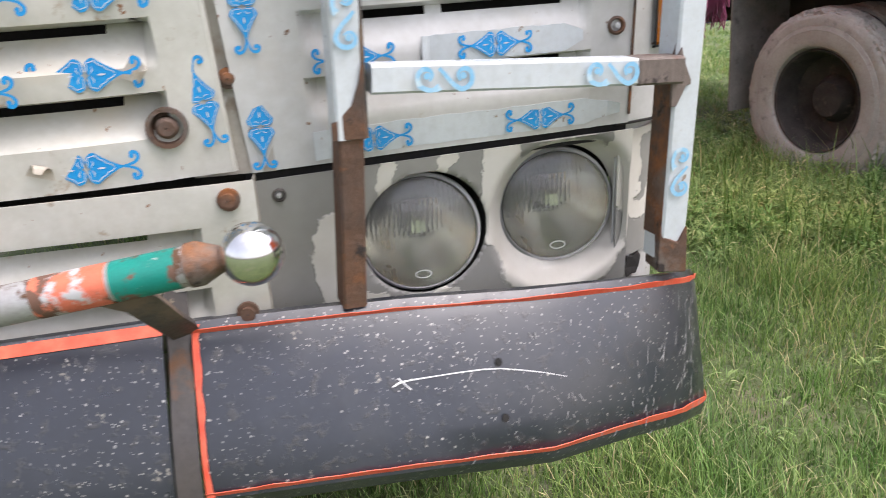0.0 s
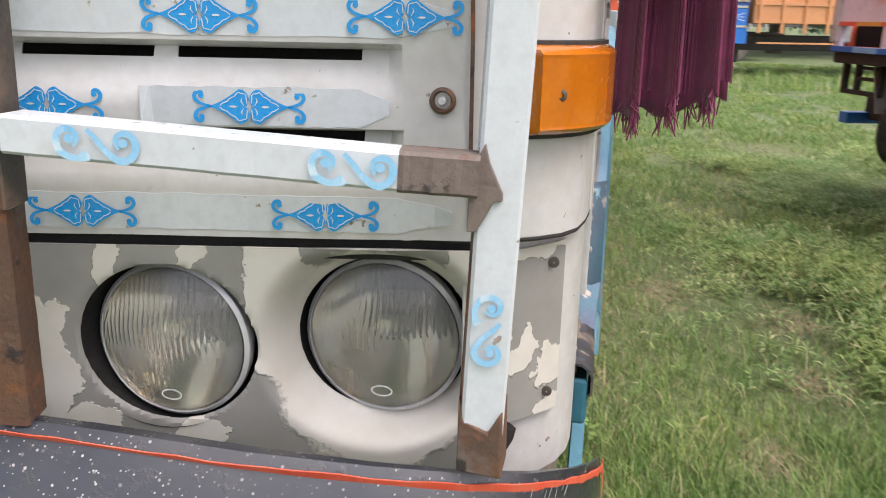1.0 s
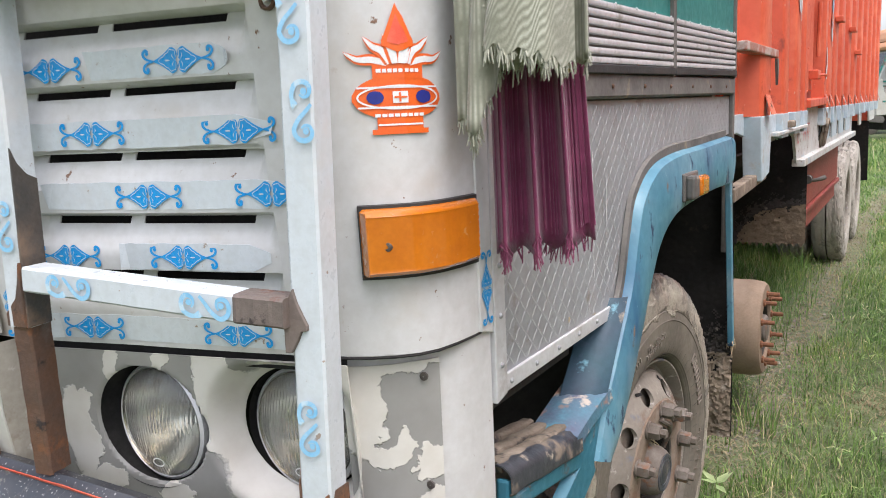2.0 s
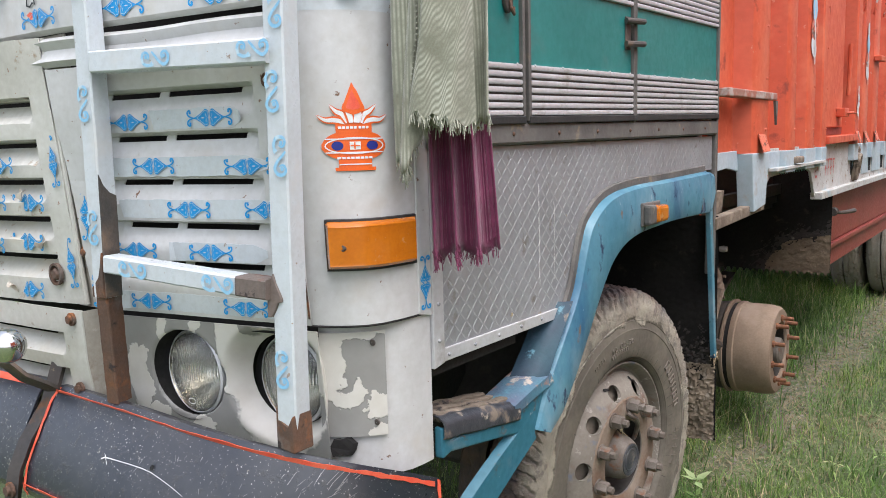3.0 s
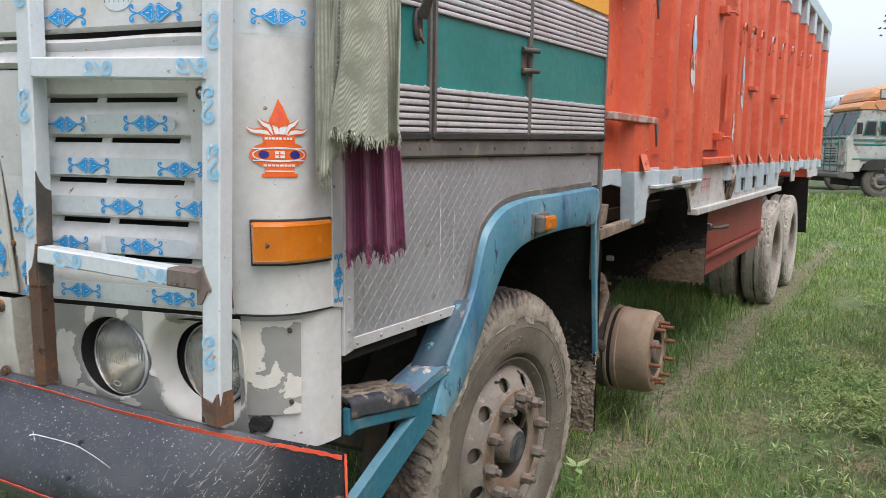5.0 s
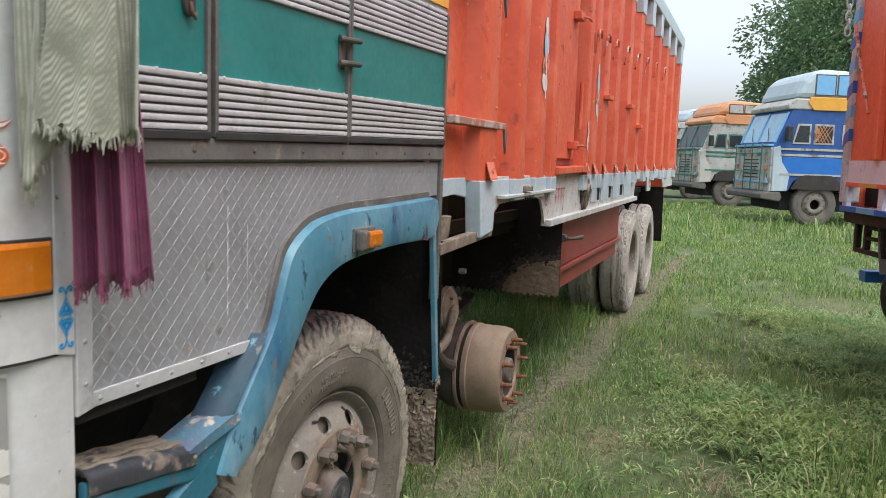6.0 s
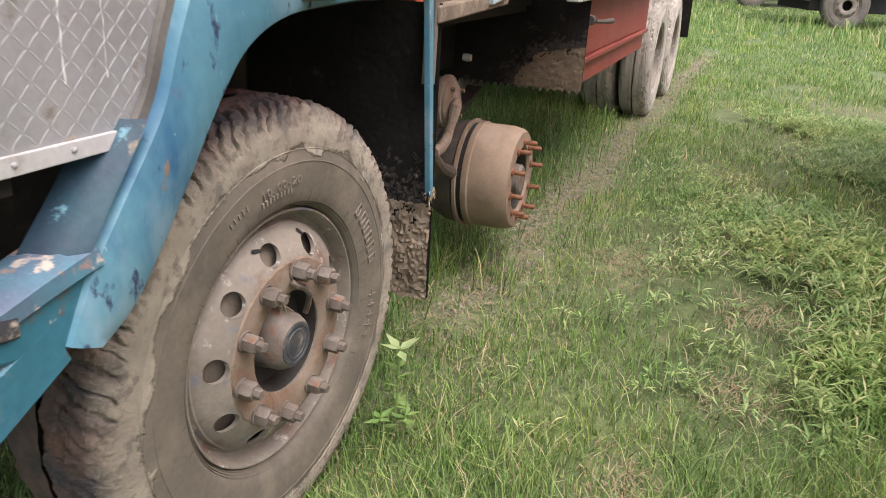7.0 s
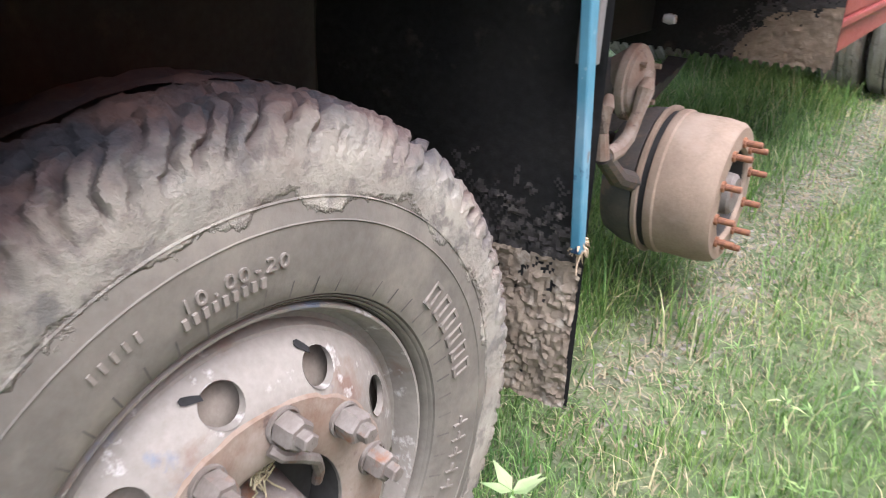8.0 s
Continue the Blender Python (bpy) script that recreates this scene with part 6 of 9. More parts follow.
# scraped corner where step and wing meet
bm = bmesh.new()
rows = []
for u, z in ((1.985, 0.934), (2.02, 0.942), (2.06, 0.952), (2.10, 0.962), (2.145, 0.972)):
    rows.append([(0.024 + 0.010 * max(0, (u - 2.04) / 0.10), u, z - 0.022), (0.024 + 0.006 * max(0, (u - 2.04) / 0.10), u - 0.006, z), (0.006, u - 0.012, z + 0.008), (-0.03, u - 0.018, z + 0.010), (-0.060, u - 0.022, z + 0.004)])
grid(bm, rows)
part("scraped_corner", bm, "scraped", step, "scraped corner with bare metal, rust and purple paint", True, solid=0.003)
bm = bmesh.new()
rows = []
for u, w, hw in ((2.070, 0.858, 0.040), (1.95, 0.805, 0.045), (1.85, 0.757, 0.048), (1.75, 0.704, 0.051), (1.68, 0.662, 0.052)):
    rows.append([(x, u + s * 0.42, w - s * 0.91) for s, x in ((-hw, 0.0), (-hw * 0.8, 0.018), (hw * 0.8, 0.018), (hw, 0.0))])
grid(bm, rows)
part("splash_strut", bm, "low_blue", truck, "scuffed blue splash strut below the step", True, solid=0.005)

# ---- rod, flap and dark plate behind the front wheel ----
bm = bmesh.new()
prism(bm, [(3.394, 0.715), (3.418, 0.715), (3.345, 1.28), (3.316, 1.28)], side_put, 0.004, 0.022)
rod = part("flap_rod", bm, "fender_blue", truck, "blue steel flap rod", bevel=0.003)
bm = bmesh.new()
rt = random.Random(3)
for k in range(30):
    a, l = rt.uniform(0, 6.28), rt.uniform(0.010, 0.036)
    p = Vector((0.014 + rt.uniform(-0.008, 0.008), 3.412 + rt.uniform(-0.014, 0.016), 0.728 + rt.uniform(-0.022, 0.010)))
    q = p + Vector((0.6 * math.cos(a), math.sin(a), rt.uniform(-1.4, 0.2))) * l
    tube(bm, [p, p.lerp(q, 0.5) + Vector((0, 0, 0.006)), q], [0.0022, 0.0026, 0.0008], 4)
part("straw_tuft", bm, "straw_pale", rod, "pale dry straw caught on the rod's foot")
def muddy_flap(name, x0, x1, z0, z1, y_of, ragged, cake, parent, label, nx=110, nz=150, clod=0.016, teeth=0.0, mud="mud_brown"):
    """A rubber flap whose front is caked with clods; cake(x, z) is how thick the mud lies."""
    bm = bmesh.new()
    fr, top = [], []
    for k in range(nz + 1):
        row, hr = [], []
        for i in range(nx + 1):
            x = lerp(x0, x1, i / nx)
            z = lerp(z0 + ragged * (noise.noise(Vector((x * 30, 2, z0))) + 0.6 * noise.noise(Vector((x * 95, 5, z0)))), z1, k / nz)
            z += teeth * abs((x * 26) % 1 - 0.5) * max(0.0, 1 - k / 3)
            c = cake(x, z)
            v = Vector((x, 0.3, z))
            lump = max(0.0, 0.42 * noise.noise(v * 38) + 0.45 * noise.noise(v * 90) + 0.38 * noise.noise(v * 190) + 0.9 * c - 0.42 - 0.30 * (1 - min(1.0, 3 * c)))
            h = min(lump, 0.9) * clod + 0.0012 * noise.noise(v * 60)
            row.append((x, y_of(x, z) - h, z))
            hr.append(lump)
        fr.append(row)
        top.append(hr)
    vv = grid(bm, fr)
    bm.faces.ensure_lookup_table()
    q = 0
    for k in range(nz):
        for i in range(nx):
            m = (top[k][i] + top[k + 1][i + 1]) / 2
            z = fr[k][i][2]
            f = bm.faces[q]
            q += 1
            f.material_index = 0 if m < 0.03 else (1 if cake(fr[k][i][0], z) > 0.62 else 2)
    back = [[(x, y + 0.012, z) for x, y, z in (r[0], r[-1])] for r in (fr[0], fr[-1])]
    grid(bm, back)
    return part(name, bm, ["mudflap", mud, "mud_dark"], parent, label, True)


M["mud_brown"] = surface("dried_brown_mud", (0.165, 0.120, 0.078), (0.11, 0.082, 0.054), 12.0, 0.95, bump=0.7, bscale=80, layers=[((0.24, 0.19, 0.135), 20.0, 0.60, 0.75, 0.95, 5.0)])
M["mud_pale"] = surface("pale_dried_mud", (0.235, 0.186, 0.132), (0.155, 0.120, 0.085), 14.0, 0.95, bump=0.8, bscale=90, layers=[((0.33, 0.285, 0.225), 24.0, 0.56, 0.70, 0.95, 5.0)])
# darker mud colour where the cake lies thin
M["mud_dark"] = surface("dark_flap_mud", (0.038, 0.032, 0.027), (0.025, 0.021, 0.019), 14.0, 0.9, bump=0.7, bscale=80, layers=[((0.14, 0.12, 0.10), 22.0, 0.60, 0.72, 0.95, 5.0)])
muddy_flap("front_mudflap", -0.60, 0.012, 0.385, 1.24, lambda x, z: 3.43 + 0.02 * noise.noise(Vector((x * 3, z * 4, 0))) - 0.05 * (z < 0.6) * (0.6 - z), 0.010,
           lambda x, z: max(0.0, min(1.0, (0.90 - z) / 0.36)), truck, "mud-caked black mudflap", mud="mud_pale")


# ---- wheels ----
def tyre_material():
    """Rubber whose tread and shoulder are caked in pale dried mud with a ragged edge."""
    m = surface("muddy_tyre", (0.112, 0.099, 0.080), (0.155, 0.136, 0.108), 6.0, 0.82, bump=0.15, bscale=90,
                layers=[((0.21, 0.183, 0.142), 7.0, 0.50, 0.78, 0.95, 2.0)])
    t = m.node_tree
    p = t.nodes["Principled BSDF"]
    src = p.inputs["Base Color"].links[0].from_socket
    tc = nd(t, "ShaderNodeTexCoord")
    sx = nd(t, "ShaderNodeSeparateXYZ")
    t.links.new(tc.outputs["Object"], sx.inputs[0])
    cb = nd(t, "ShaderNodeCombineXYZ")
    t.links.new(sx.outputs["Y"], cb.inputs["Y"])
    t.links.new(sx.outputs["Z"], cb.inputs["Z"])
    ln = t.nodes.new("ShaderNodeVectorMath")
    ln.operation = "LENGTH"
    t.links.new(cb.outputs[0], ln.inputs[0])
    wn = nd(t, "ShaderNodeTexNoise", Scale=7.0, Detail=7.0, Roughness=0.65)
    t.links.new(tc.outputs["Object"], wn.inputs["Vector"])
    ad = t.nodes.new("ShaderNodeMath")
    ad.operation = "MULTIPLY_ADD"
    t.links.new(wn.outputs["Fac"], ad.inputs[0])
    ad.inputs[1].default_value = 0.13
    t.links.new(ln.outputs["Value"], ad.inputs[2])
    r = nd(t, "ShaderNodeMapRange")
    r.inputs["From Min"].default_value, r.inputs["From Max"].default_value = 0.492, 0.500
    t.links.new(ad.outputs[0], r.inputs["Value"])
    k = r.outputs["Result"]
    mudc = mixc(t, noise_mask(t, tc.outputs["Object"], 9.0, 0.35, 0.7, seed=6), (0.48, 0.433, 0.340), (0.35, 0.313, 0.246))
    mudc = mixc(t, noise_mask(t, tc.outputs["Object"], 26.0, 0.52, 0.62, seed=9), mudc, (0.26, 0.232, 0.190))
    tr = nd(t, "ShaderNodeMapRange")
    tr.inputs["From Min"].default_value, tr.inputs["From Max"].default_value = 0.180, 0.130
    wx = t.nodes.new("ShaderNodeMath")
    wx.operation = "MULTIPLY_ADD"
    t.links.new(wn.outputs["Fac"], wx.inputs[0])
    wx.inputs[1].default_value = 0.07
    t.links.new(sx.outputs["X"], wx.inputs[2])
    t.links.new(wx.outputs[0], tr.inputs["Value"])
    tread_c = mixc(t, noise_mask(t, tc.outputs["Object"], 12.0, 0.35, 0.65, seed=12), (0.165, 0.105, 0.085), (0.058, 0.060, 0.068))
    mudc = mixc(t, tr.outputs["Result"], mudc, tread_c)
    t.links.new(mixc(t, k, src, mudc), p.inputs["Base Color"])
    b = nd(t, "ShaderNodeBump", Strength=1.0, Distance=0.010)
    bn = nd(t, "ShaderNodeTexNoise", Scale=70.0, Detail=8.0, Roughness=0.75)
    t.links.new(tc.outputs["Object"], bn.inputs["Vector"])
    mm = t.nodes.new("ShaderNodeMath")
    mm.operation = "MULTIPLY_ADD"
    t.links.new(bn.outputs["Fac"], mm.inputs[0])
    t.links.new(k, mm.inputs[1])
    mm.inputs[2].default_value = 0.0
    t.links.new(mm.outputs[0], b.inputs["Height"])
    old = p.inputs["Normal"].links[0].from_socket
    t.links.new(old, b.inputs["Normal"])
    t.links.new(b.outputs["Normal"], p.inputs["Normal"])
    return m


M["muddy_tyre"] = tyre_material()


def rim_mesh():
    """Rim and domed disc with ten hand holes cut through it; x = 0 is the plane of the rim's lip."""
    bm = bmesh.new()
    lathe(bm, [(0.292, -0.040), (0.2985, -0.014), (0.3010, -0.004), (0.3010, 0.0070), (0.2990, 0.0110), (0.2955, 0.0105), (0.2925, 0.0040), (0.2885, -0.010), (0.2830, -0.026), (0.2760, -0.031), (0.2690, -0.029), (0.2665, -0.020), (0.2640, -0.014), (0.2600, -0.0125)], 96, "x")
    n, m = 360, 24
    slope = [(0.184, 0.0355), (0.192, 0.0350), (0.204, 0.0310), (0.220, 0.0220), (0.238, 0.0100), (0.250, 0.0), (0.257, -0.008), (0.2600, -0.0125)]
    vv, inner = {}, set()
    for k in range(m + 1):
        r = lerp(0.184, 0.2600, k / m)
        for i in range(n):
            a, rr = 2 * math.pi * i / n, r
            c = radians(30 + 36 * round((math.degrees(a) - 30) / 36))
            u, w = (a - c) * 0.224, (r - 0.2235) * 1.18
            d = math.hypot(u, w)
            if d < 0.0270:
                inner.add((k, i))
                if d > 1e-5:
                    a, rr = c + u * 0.0270 / d / 0.224, 0.2235 + w * 0.0270 / d / 1.18
            vv[k, i] = bm.verts.new((along(slope, rr) + 0.0006 * noise.noise(Vector((rr * 40, a * 9, 1))), rr * math.cos(a), rr * math.sin(a)))
    for k in range(m):
        for i in range(n):
            q = ((k, i), (k, (i + 1) % n), (k + 1, (i + 1) % n), (k + 1, i))
            if not all(p in inner for p in q):
                bm.faces.new([vv[p] for p in q])
    bmesh.ops.delete(bm, geom=[v for v in bm.verts if not v.link_faces], context="VERTS")
    # flange, and the dusty plate behind the holes
    lathe(bm, [(0.184, 0.0355), (0.176, 0.0355), (0.124, 0.0345), (0.119, 0.031), (0.118, 0.010), (0.116, -0.020)], 72, "x")
    lathe(bm, [(0.2590, -0.0135), (0.255, -0.030), (0.235, -0.020), (0.205, -0.004), (0.185, 0.004), (0.12, 0.004)], 48, "x", (0, 0, 0), False, 1)
    return mesh_of("rim_disc", bm, ["rim", "drum_dust"], True)


def hole_lip():
    """The turned-in edge of one hand hole, at angle zero."""
    bm = bmesh.new()
    rows = []
    for dp in (0.0, 0.005, 0.011):
        rows.append([])
        for b in range(24):
            g = 2 * math.pi * b / 24
            a, r = 0.0270 * math.cos(g) / 0.224, 0.2235 + 0.0270 * math.sin(g) / 1.18
            rows[-1].append((0.0222 + (0.2235 - r) * 0.66 - 0.002 - dp, r * math.cos(a), r * math.sin(a)))
    grid(bm, rows, True)
    return mesh_of("hole_lip", bm, "rim", True)


def hex_nut():
    bm = bmesh.new()
    lathe(bm, [(0.021, 0.0), (0.021, 0.004), (0.0185, 0.005)], 18, "x")
    lathe(bm, [(0.0185, 0.004), (0.0185, 0.026), (0.0155, 0.030), (0.0105, 0.030), (0.0105, 0.042), (0.0085, 0.044), (0.0005, 0.044)], 6, "x")
    return mesh_of("wheel_nut", bm, "hub_dust", True)


def caked_tyre(name, width, R, mats, n=460, fine=1):
    """A lug tyre whose shoulder grooves are half filled with dried mud; a fine relief over a turned profile."""
    h = width / 2
    prof = [(0.3005, h - 0.052), (0.3028, h - 0.042), (0.3042, h - 0.0265), (0.3052, h - 0.0225), (0.3062, h - 0.0265), (0.3080, h - 0.0195), (0.3100, h - 0.0170), (0.3112, h - 0.0212), (0.3130, h - 0.0145), (0.3150, h - 0.0125), (0.3162, h - 0.0165),
            (0.3180, h - 0.0105), (0.3220, h - 0.0085), (0.330, h - 0.0055), (0.345, h - 0.003), (0.365, h - 0.001), (0.390, h), (0.408, h), (0.4095, h + 0.0016), (0.411, h), (0.422, h - 0.002), (0.434, h - 0.0045), (0.4355, h - 0.003), (0.437, h - 0.006)]
    start = len(prof) - 1
    k = 34
    # shoulder bend from the wall up to the tread
    for i in range(1, k + 1):
        a = i / k
        prof.append((lerp(0.437, R, math.sin(a * math.pi / 2)), lerp(h - 0.006, h - 0.066, a ** 2.3)))
    for i in range(1, 15):
        prof.append((R + 0.003 * math.sin(math.pi * i / 28), lerp(h - 0.066, 0.0, i / 14)))
    m = len(prof)
    co = np.zeros((m, n, 3))
    for j in range(m):
        r, x = prof[j]
        r0, x0 = prof[max(j - 1, 0)]
        r1, x1 = prof[min(j + 1, m - 1)]
        l = math.hypot(r1 - r0, x1 - x0)
        nr, nx = (x0 - x1) / l, (r1 - r0) / l
        s = max(0.0, (j - start) / (m - 1 - start))
        for i in range(n):
            a = 2 * math.pi * i / n
            ca, sa = math.cos(a), math.sin(a)
            v = Vector((x * 1.0, r * ca, r * sa))
            d = 0.0
            if j > start - 2:
                # slanted lugs across the shoulder, the grooves partly choked with mud
                ph = a * 92 / (2 * math.pi) + 2.4 * s + 0.7 * noise.noise(v * 12) + 0.3 * noise.noise(v * 45)
                t = abs((ph % 1.0) - 0.5) * 2
                g = min(1.0, max(0.0, (t - 0.62 + 0.30 * noise.noise(v * 30)) / 0.24))
                open_ = min(1.0, max(0.0, 0.78 + 1.2 * noise.noise(v * 11 + Vector((7, 0, 0)))))
                band = min(1.0, max(0.0, (s - 0.20) / 0.10)) * min(1.0, max(0.0, (0.92 - s) / 0.12) + 0.35)
                d -= 0.0140 * g * open_ * band
                if s > 0.62:
                    zz = abs(((x / h * 2.6 + 0.35 * abs(((a * 37 / math.pi) % 2) - 1)) % 1.0) - 0.5) * 2
                    d -= 0.006 * min(1.0, max(0.0, (zz - 0.62) / 0.2)) * min(1.0, (s - 0.62) / 0.08)
                lump = noise.noise(v * 60) * 0.5 + noise.noise(v * 140) * 0.5 + noise.noise(v * 26) * 0.5 + noise.noise(v * 280) * 0.35
                wrinkle = 0.35 - abs(noise.noise(Vector((v.x * 60, v.y * 34, v.z * 34)))) - 0.6 * abs(noise.noise(v * 110))
                d += (0.0048 * lump + 0.0060 * wrinkle) * min(1.0, 0.12 + 2.5 * max(0.0, s - 0.12)) + 0.002 * min(1.0, s * 6)
            else:
                d += 0.0004 * noise.noise(v * 40)
            co[j, i] = (x + nx * d, (r + nr * d) * ca, (r + nr * d) * sa)
    # mirror for the inner half, coarser
    bm = bmesh.new()
    vv = grid(bm, [[tuple(co[j, i]) for i in range(n)] for j in range(m)], True)
    inner = [[(-p[0], p[1], p[2]) for p in co[j, ::4 * fine]] for j in range(0, m, 3)]
    grid(bm, inner, True)
    return mesh_of(name, bm, mats, True)


TYRE, RIM, NUT = caked_tyre("tyre", 0.275, 0.53, "pale_tyre", 160), rim_mesh(), hex_nut()
CAKED = caked_tyre("caked_tyre", 0.275, 0.529, "muddy_tyre", 1000, 2)
wheel = part("front_wheel", RIM, None, truck, "dusty grey steel wheel with ten nuts and a mud-caked lug tyre", at=Matrix.Translation((-0.0835, 2.751, 0.537)) @ Matrix.Rotation(radians(-4.5), 4, "Z") @ Matrix.Rotation(radians(1.6), 4, "Y"))
part("tyre", CAKED, None, wheel, "mud-caked lug tyre", at=Matrix.Translation((-0.1025, 0, 0)))
for i in range(10):
    a = radians(36 * i + 12)
    part("wheel_nut", NUT, None, wheel, at=Matrix.Translation((0.0385, 0.1700 * math.cos(a), 0.1700 * math.sin(a))) @ Matrix.Rotation(a + i, 4, "X") @ Matrix.Scale(1.15, 4))
bm = bmesh.new()
lathe(bm, [(0.1175, 0.028), (0.115, -0.022), (0.085, -0.024), (0.063, -0.020)], 40, "x")
part("hub_bowl", bm, "underside", wheel, "dark greasy bowl round the hub", True)
bm = bmesh.new()
for i in range(26):
    q = random.Random(i)
    p = Vector((0.010, q.uniform(-0.012, 0.012), 0.096 + q.uniform(-0.016, 0.014)))
    tube(bm, [p, p + Vector((0.012, q.uniform(-0.01, 0.01), q.uniform(-0.01, 0.01))), p + Vector((0.018, q.uniform(-0.018, 0.018), q.uniform(-0.02, 0.02)))], 0.0013, 4)
tagged(part("straw_tuft", bm, "straw", wheel, "tuft of dry straw caught in the hub"), kind="stuff")
LIP = hole_lip()
for j in range(10):
    part("hole_lip", LIP, None, wheel, at=Matrix.Rotation(radians(30 + 36 * j), 4, "X"))
# slots worn into two of the hand holes
for c, turn in ((102, 1), (66, 1)):
    bm = bmesh.new()
    pts = [(radians(c + turn * d), r) for d, r in ((3.5, 0.2415), (5.5, 0.2455), (7.5, 0.2490), (8.6, 0.2500))]
    stroke(bm, pts, [0.006, 0.008, 0.009, 0.005], lambda a, r, d: (0.0100 + (0.238 - r) * 0.667 + 0.0022, r * math.cos(a), r * math.sin(a)))
    part("keyhole_slot", bm, "dark_gap", wheel, "dark slot beside a hand hole", solid=0.001)
bm = bmesh.new()
lathe(bm, [(0.075, -0.024), (0.070, 0.004), (0.066, 0.034), (0.060, 0.046), (0.056, 0.052), (0.053, 0.055), (0.030, 0.055), (0.0005, 0.054)], 40, "x")
hub = part("hub", bm, "hub_dust", wheel, "dusty hub cap", True)
bm = bmesh.new()
lathe(bm, [(0.050, 0.0552), (0.0495, 0.0580), (0.043, 0.0582), (0.042, 0.0568), (0.036, 0.0568), (0.0352, 0.0582), (0.031, 0.0582), (0.0302, 0.0568), (0.0005, 0.0566)], 40, "x")
for s in (-1, 1):
    stroke(bm, [(s * (0.005 + 0.0175 * k / 8) * math.cos(k * 0.55), s * (0.005 + 0.0175 * k / 8) * math.sin(k * 0.55)) for k in range(9)], 0.0042, lambda u, w, d: (0.0574 + d, u, w), 0.0012)
M["cap_blue"] = surface("dusty_blue_black_cap", (0.045, 0.052, 0.068), (0.085, 0.085, 0.088), 30.0, 0.55, 0.2, 0.2, 90, layers=[((0.22, 0.20, 0.17), 30.0, 0.55, 0.68, 0.9, 2.0)])
part("cap_face", bm, "cap_blue", hub, "blue-black embossed cap face", True)
bm = bmesh.new()
rows = []
for r, x in ((0.196, 0.0335), (0.192, 0.0375), (0.160, 0.0385), (0.130, 0.0380), (0.119, 0.033)):
    rows.append([(x + 0.0006 * noise.noise(Vector((q, r * 90, 2))), (r + (0.0035 * noise.noise(Vector((q * 0.6, 4, 1))) if r > 0.18 else 0)) * math.cos(2 * math.pi * q / 90), (r + (0.0035 * noise.noise(Vector((q * 0.6, 4, 1))) if r > 0.18 else 0)) * math.sin(2 * math.pi * q / 90)) for q in range(90)])
grid(bm, rows, True)
part("hub_ring", bm, "rim_brown", wheel, "rust-brown ring round the hub", True)
bm = bmesh.new()
tube(bm, [(0.044, -0.005, 0.150), (0.054, 0.004, 0.140), (0.056, 0.030, 0.126), (0.046, 0.062, 0.098), (0.030, 0.082, 0.060), (0.020, 0.086, 0.035)], 0.0075, 8)
part("valve_stem", bm, "hub_dust", wheel, "", True)
bm = bmesh.new()
for i in range(46):
    a = radians(-60 + i * 6.2)
    q = [(x, r * math.cos(a + e), r * math.sin(a + e)) for r, x, e in ((0.322, 0.0280, -0.004), (0.344, 0.0334, -0.003), (0.344, 0.0334, 0.003), (0.322, 0.0280, 0.004))]
    bm.faces.new([bm.verts.new(p) for p in q])
tagged(part("rib_marks", bm, "tyre", wheel, "raised ribs near the bead"), kind="stuff")


def raised_text(word, radius, a0, size, mat, parent, name, x, step=None):
    """Raised characters set one by one round the tyre wall."""
    bm = bmesh.new()
    a = a0
    for ch in word:
        cu = bpy.data.curves.new("glyph", "FONT")
        cu.body, cu.size, cu.extrude, cu.align_x = ch, size, 0.0018, "CENTER"
        ob = bpy.data.objects.new("glyph", cu)
        me = bpy.data.meshes.new_from_object(ob)
        c = Matrix.Translation((x, 0, 0)) @ Matrix.Rotation(a, 4, "X") @ Matrix.Translation((0, 0, radius)) @ Matrix(((0, 0, 1, 0), (1, 0, 0, 0), (0, 1, 0, 0), (0, 0, 0, 1)))
        me.transform(c @ Matrix.Diagonal((1.3, 1, 1, 1)))
        bm.from_mesh(me)
        bpy.data.meshes.remove(me)
        bpy.data.objects.remove(ob)
        bpy.data.curves.remove(cu)
        a -= (step or size * 0.72) / radius
    return part(name, bm, mat, parent, "raised size marking on the tyre wall")


M["tyre_mark"] = surface("dusty_raised_rubber", (0.165, 0.142, 0.115), (0.21, 0.18, 0.148), 20.0, 0.85, bump=0.1)
raised_text("10.00-20", 0.3655, radians(14.0), 0.0225, "tyre_mark", wheel, "size_marking", 0.0362, 0.0168)


def wall_mark(a, r0, r1, e0, e1):
    """One unlettered raised mark on the tyre wall."""
    bm = bmesh.new()
    q = [[(x, -r * math.sin(a + e), r * math.cos(a + e)) for r, e in ((r0, e0), (r1, e0), (r1, e1), (r0, e1))] for x in (0.0325, 0.0372)]
    grid(bm, q, True)
    bm.faces.new([bm.verts.new(p) for p in q[1]])
    part("moulded_mark", bm, "tyre_mark", wheel)


for k in range(9):
    wall_mark(radians(15.0 - k * 1.9), 0.349, 0.360, -0.008, 0.008)
for k in range(5):
    wall_mark(radians(30 - k * 2.0), 0.372, 0.384, -0.006, 0.006)
for k in range(6):
    a = radians(-50 - k * 5.2)
    for m in ((0.350, 0.386, -0.028, -0.022), (0.350, 0.355, -0.022, 0.020), (0.381, 0.386, -0.022, 0.014), (0.350, 0.386, 0.014, 0.020)):
        wall_mark(a, *m)
for k in range(5):
    a = radians(-92 - k * 4.4)
    for m in ((0.354, 0.386, -0.022, -0.016), (0.366, 0.371, -0.016, 0.016)):
        wall_mark(a, *m)

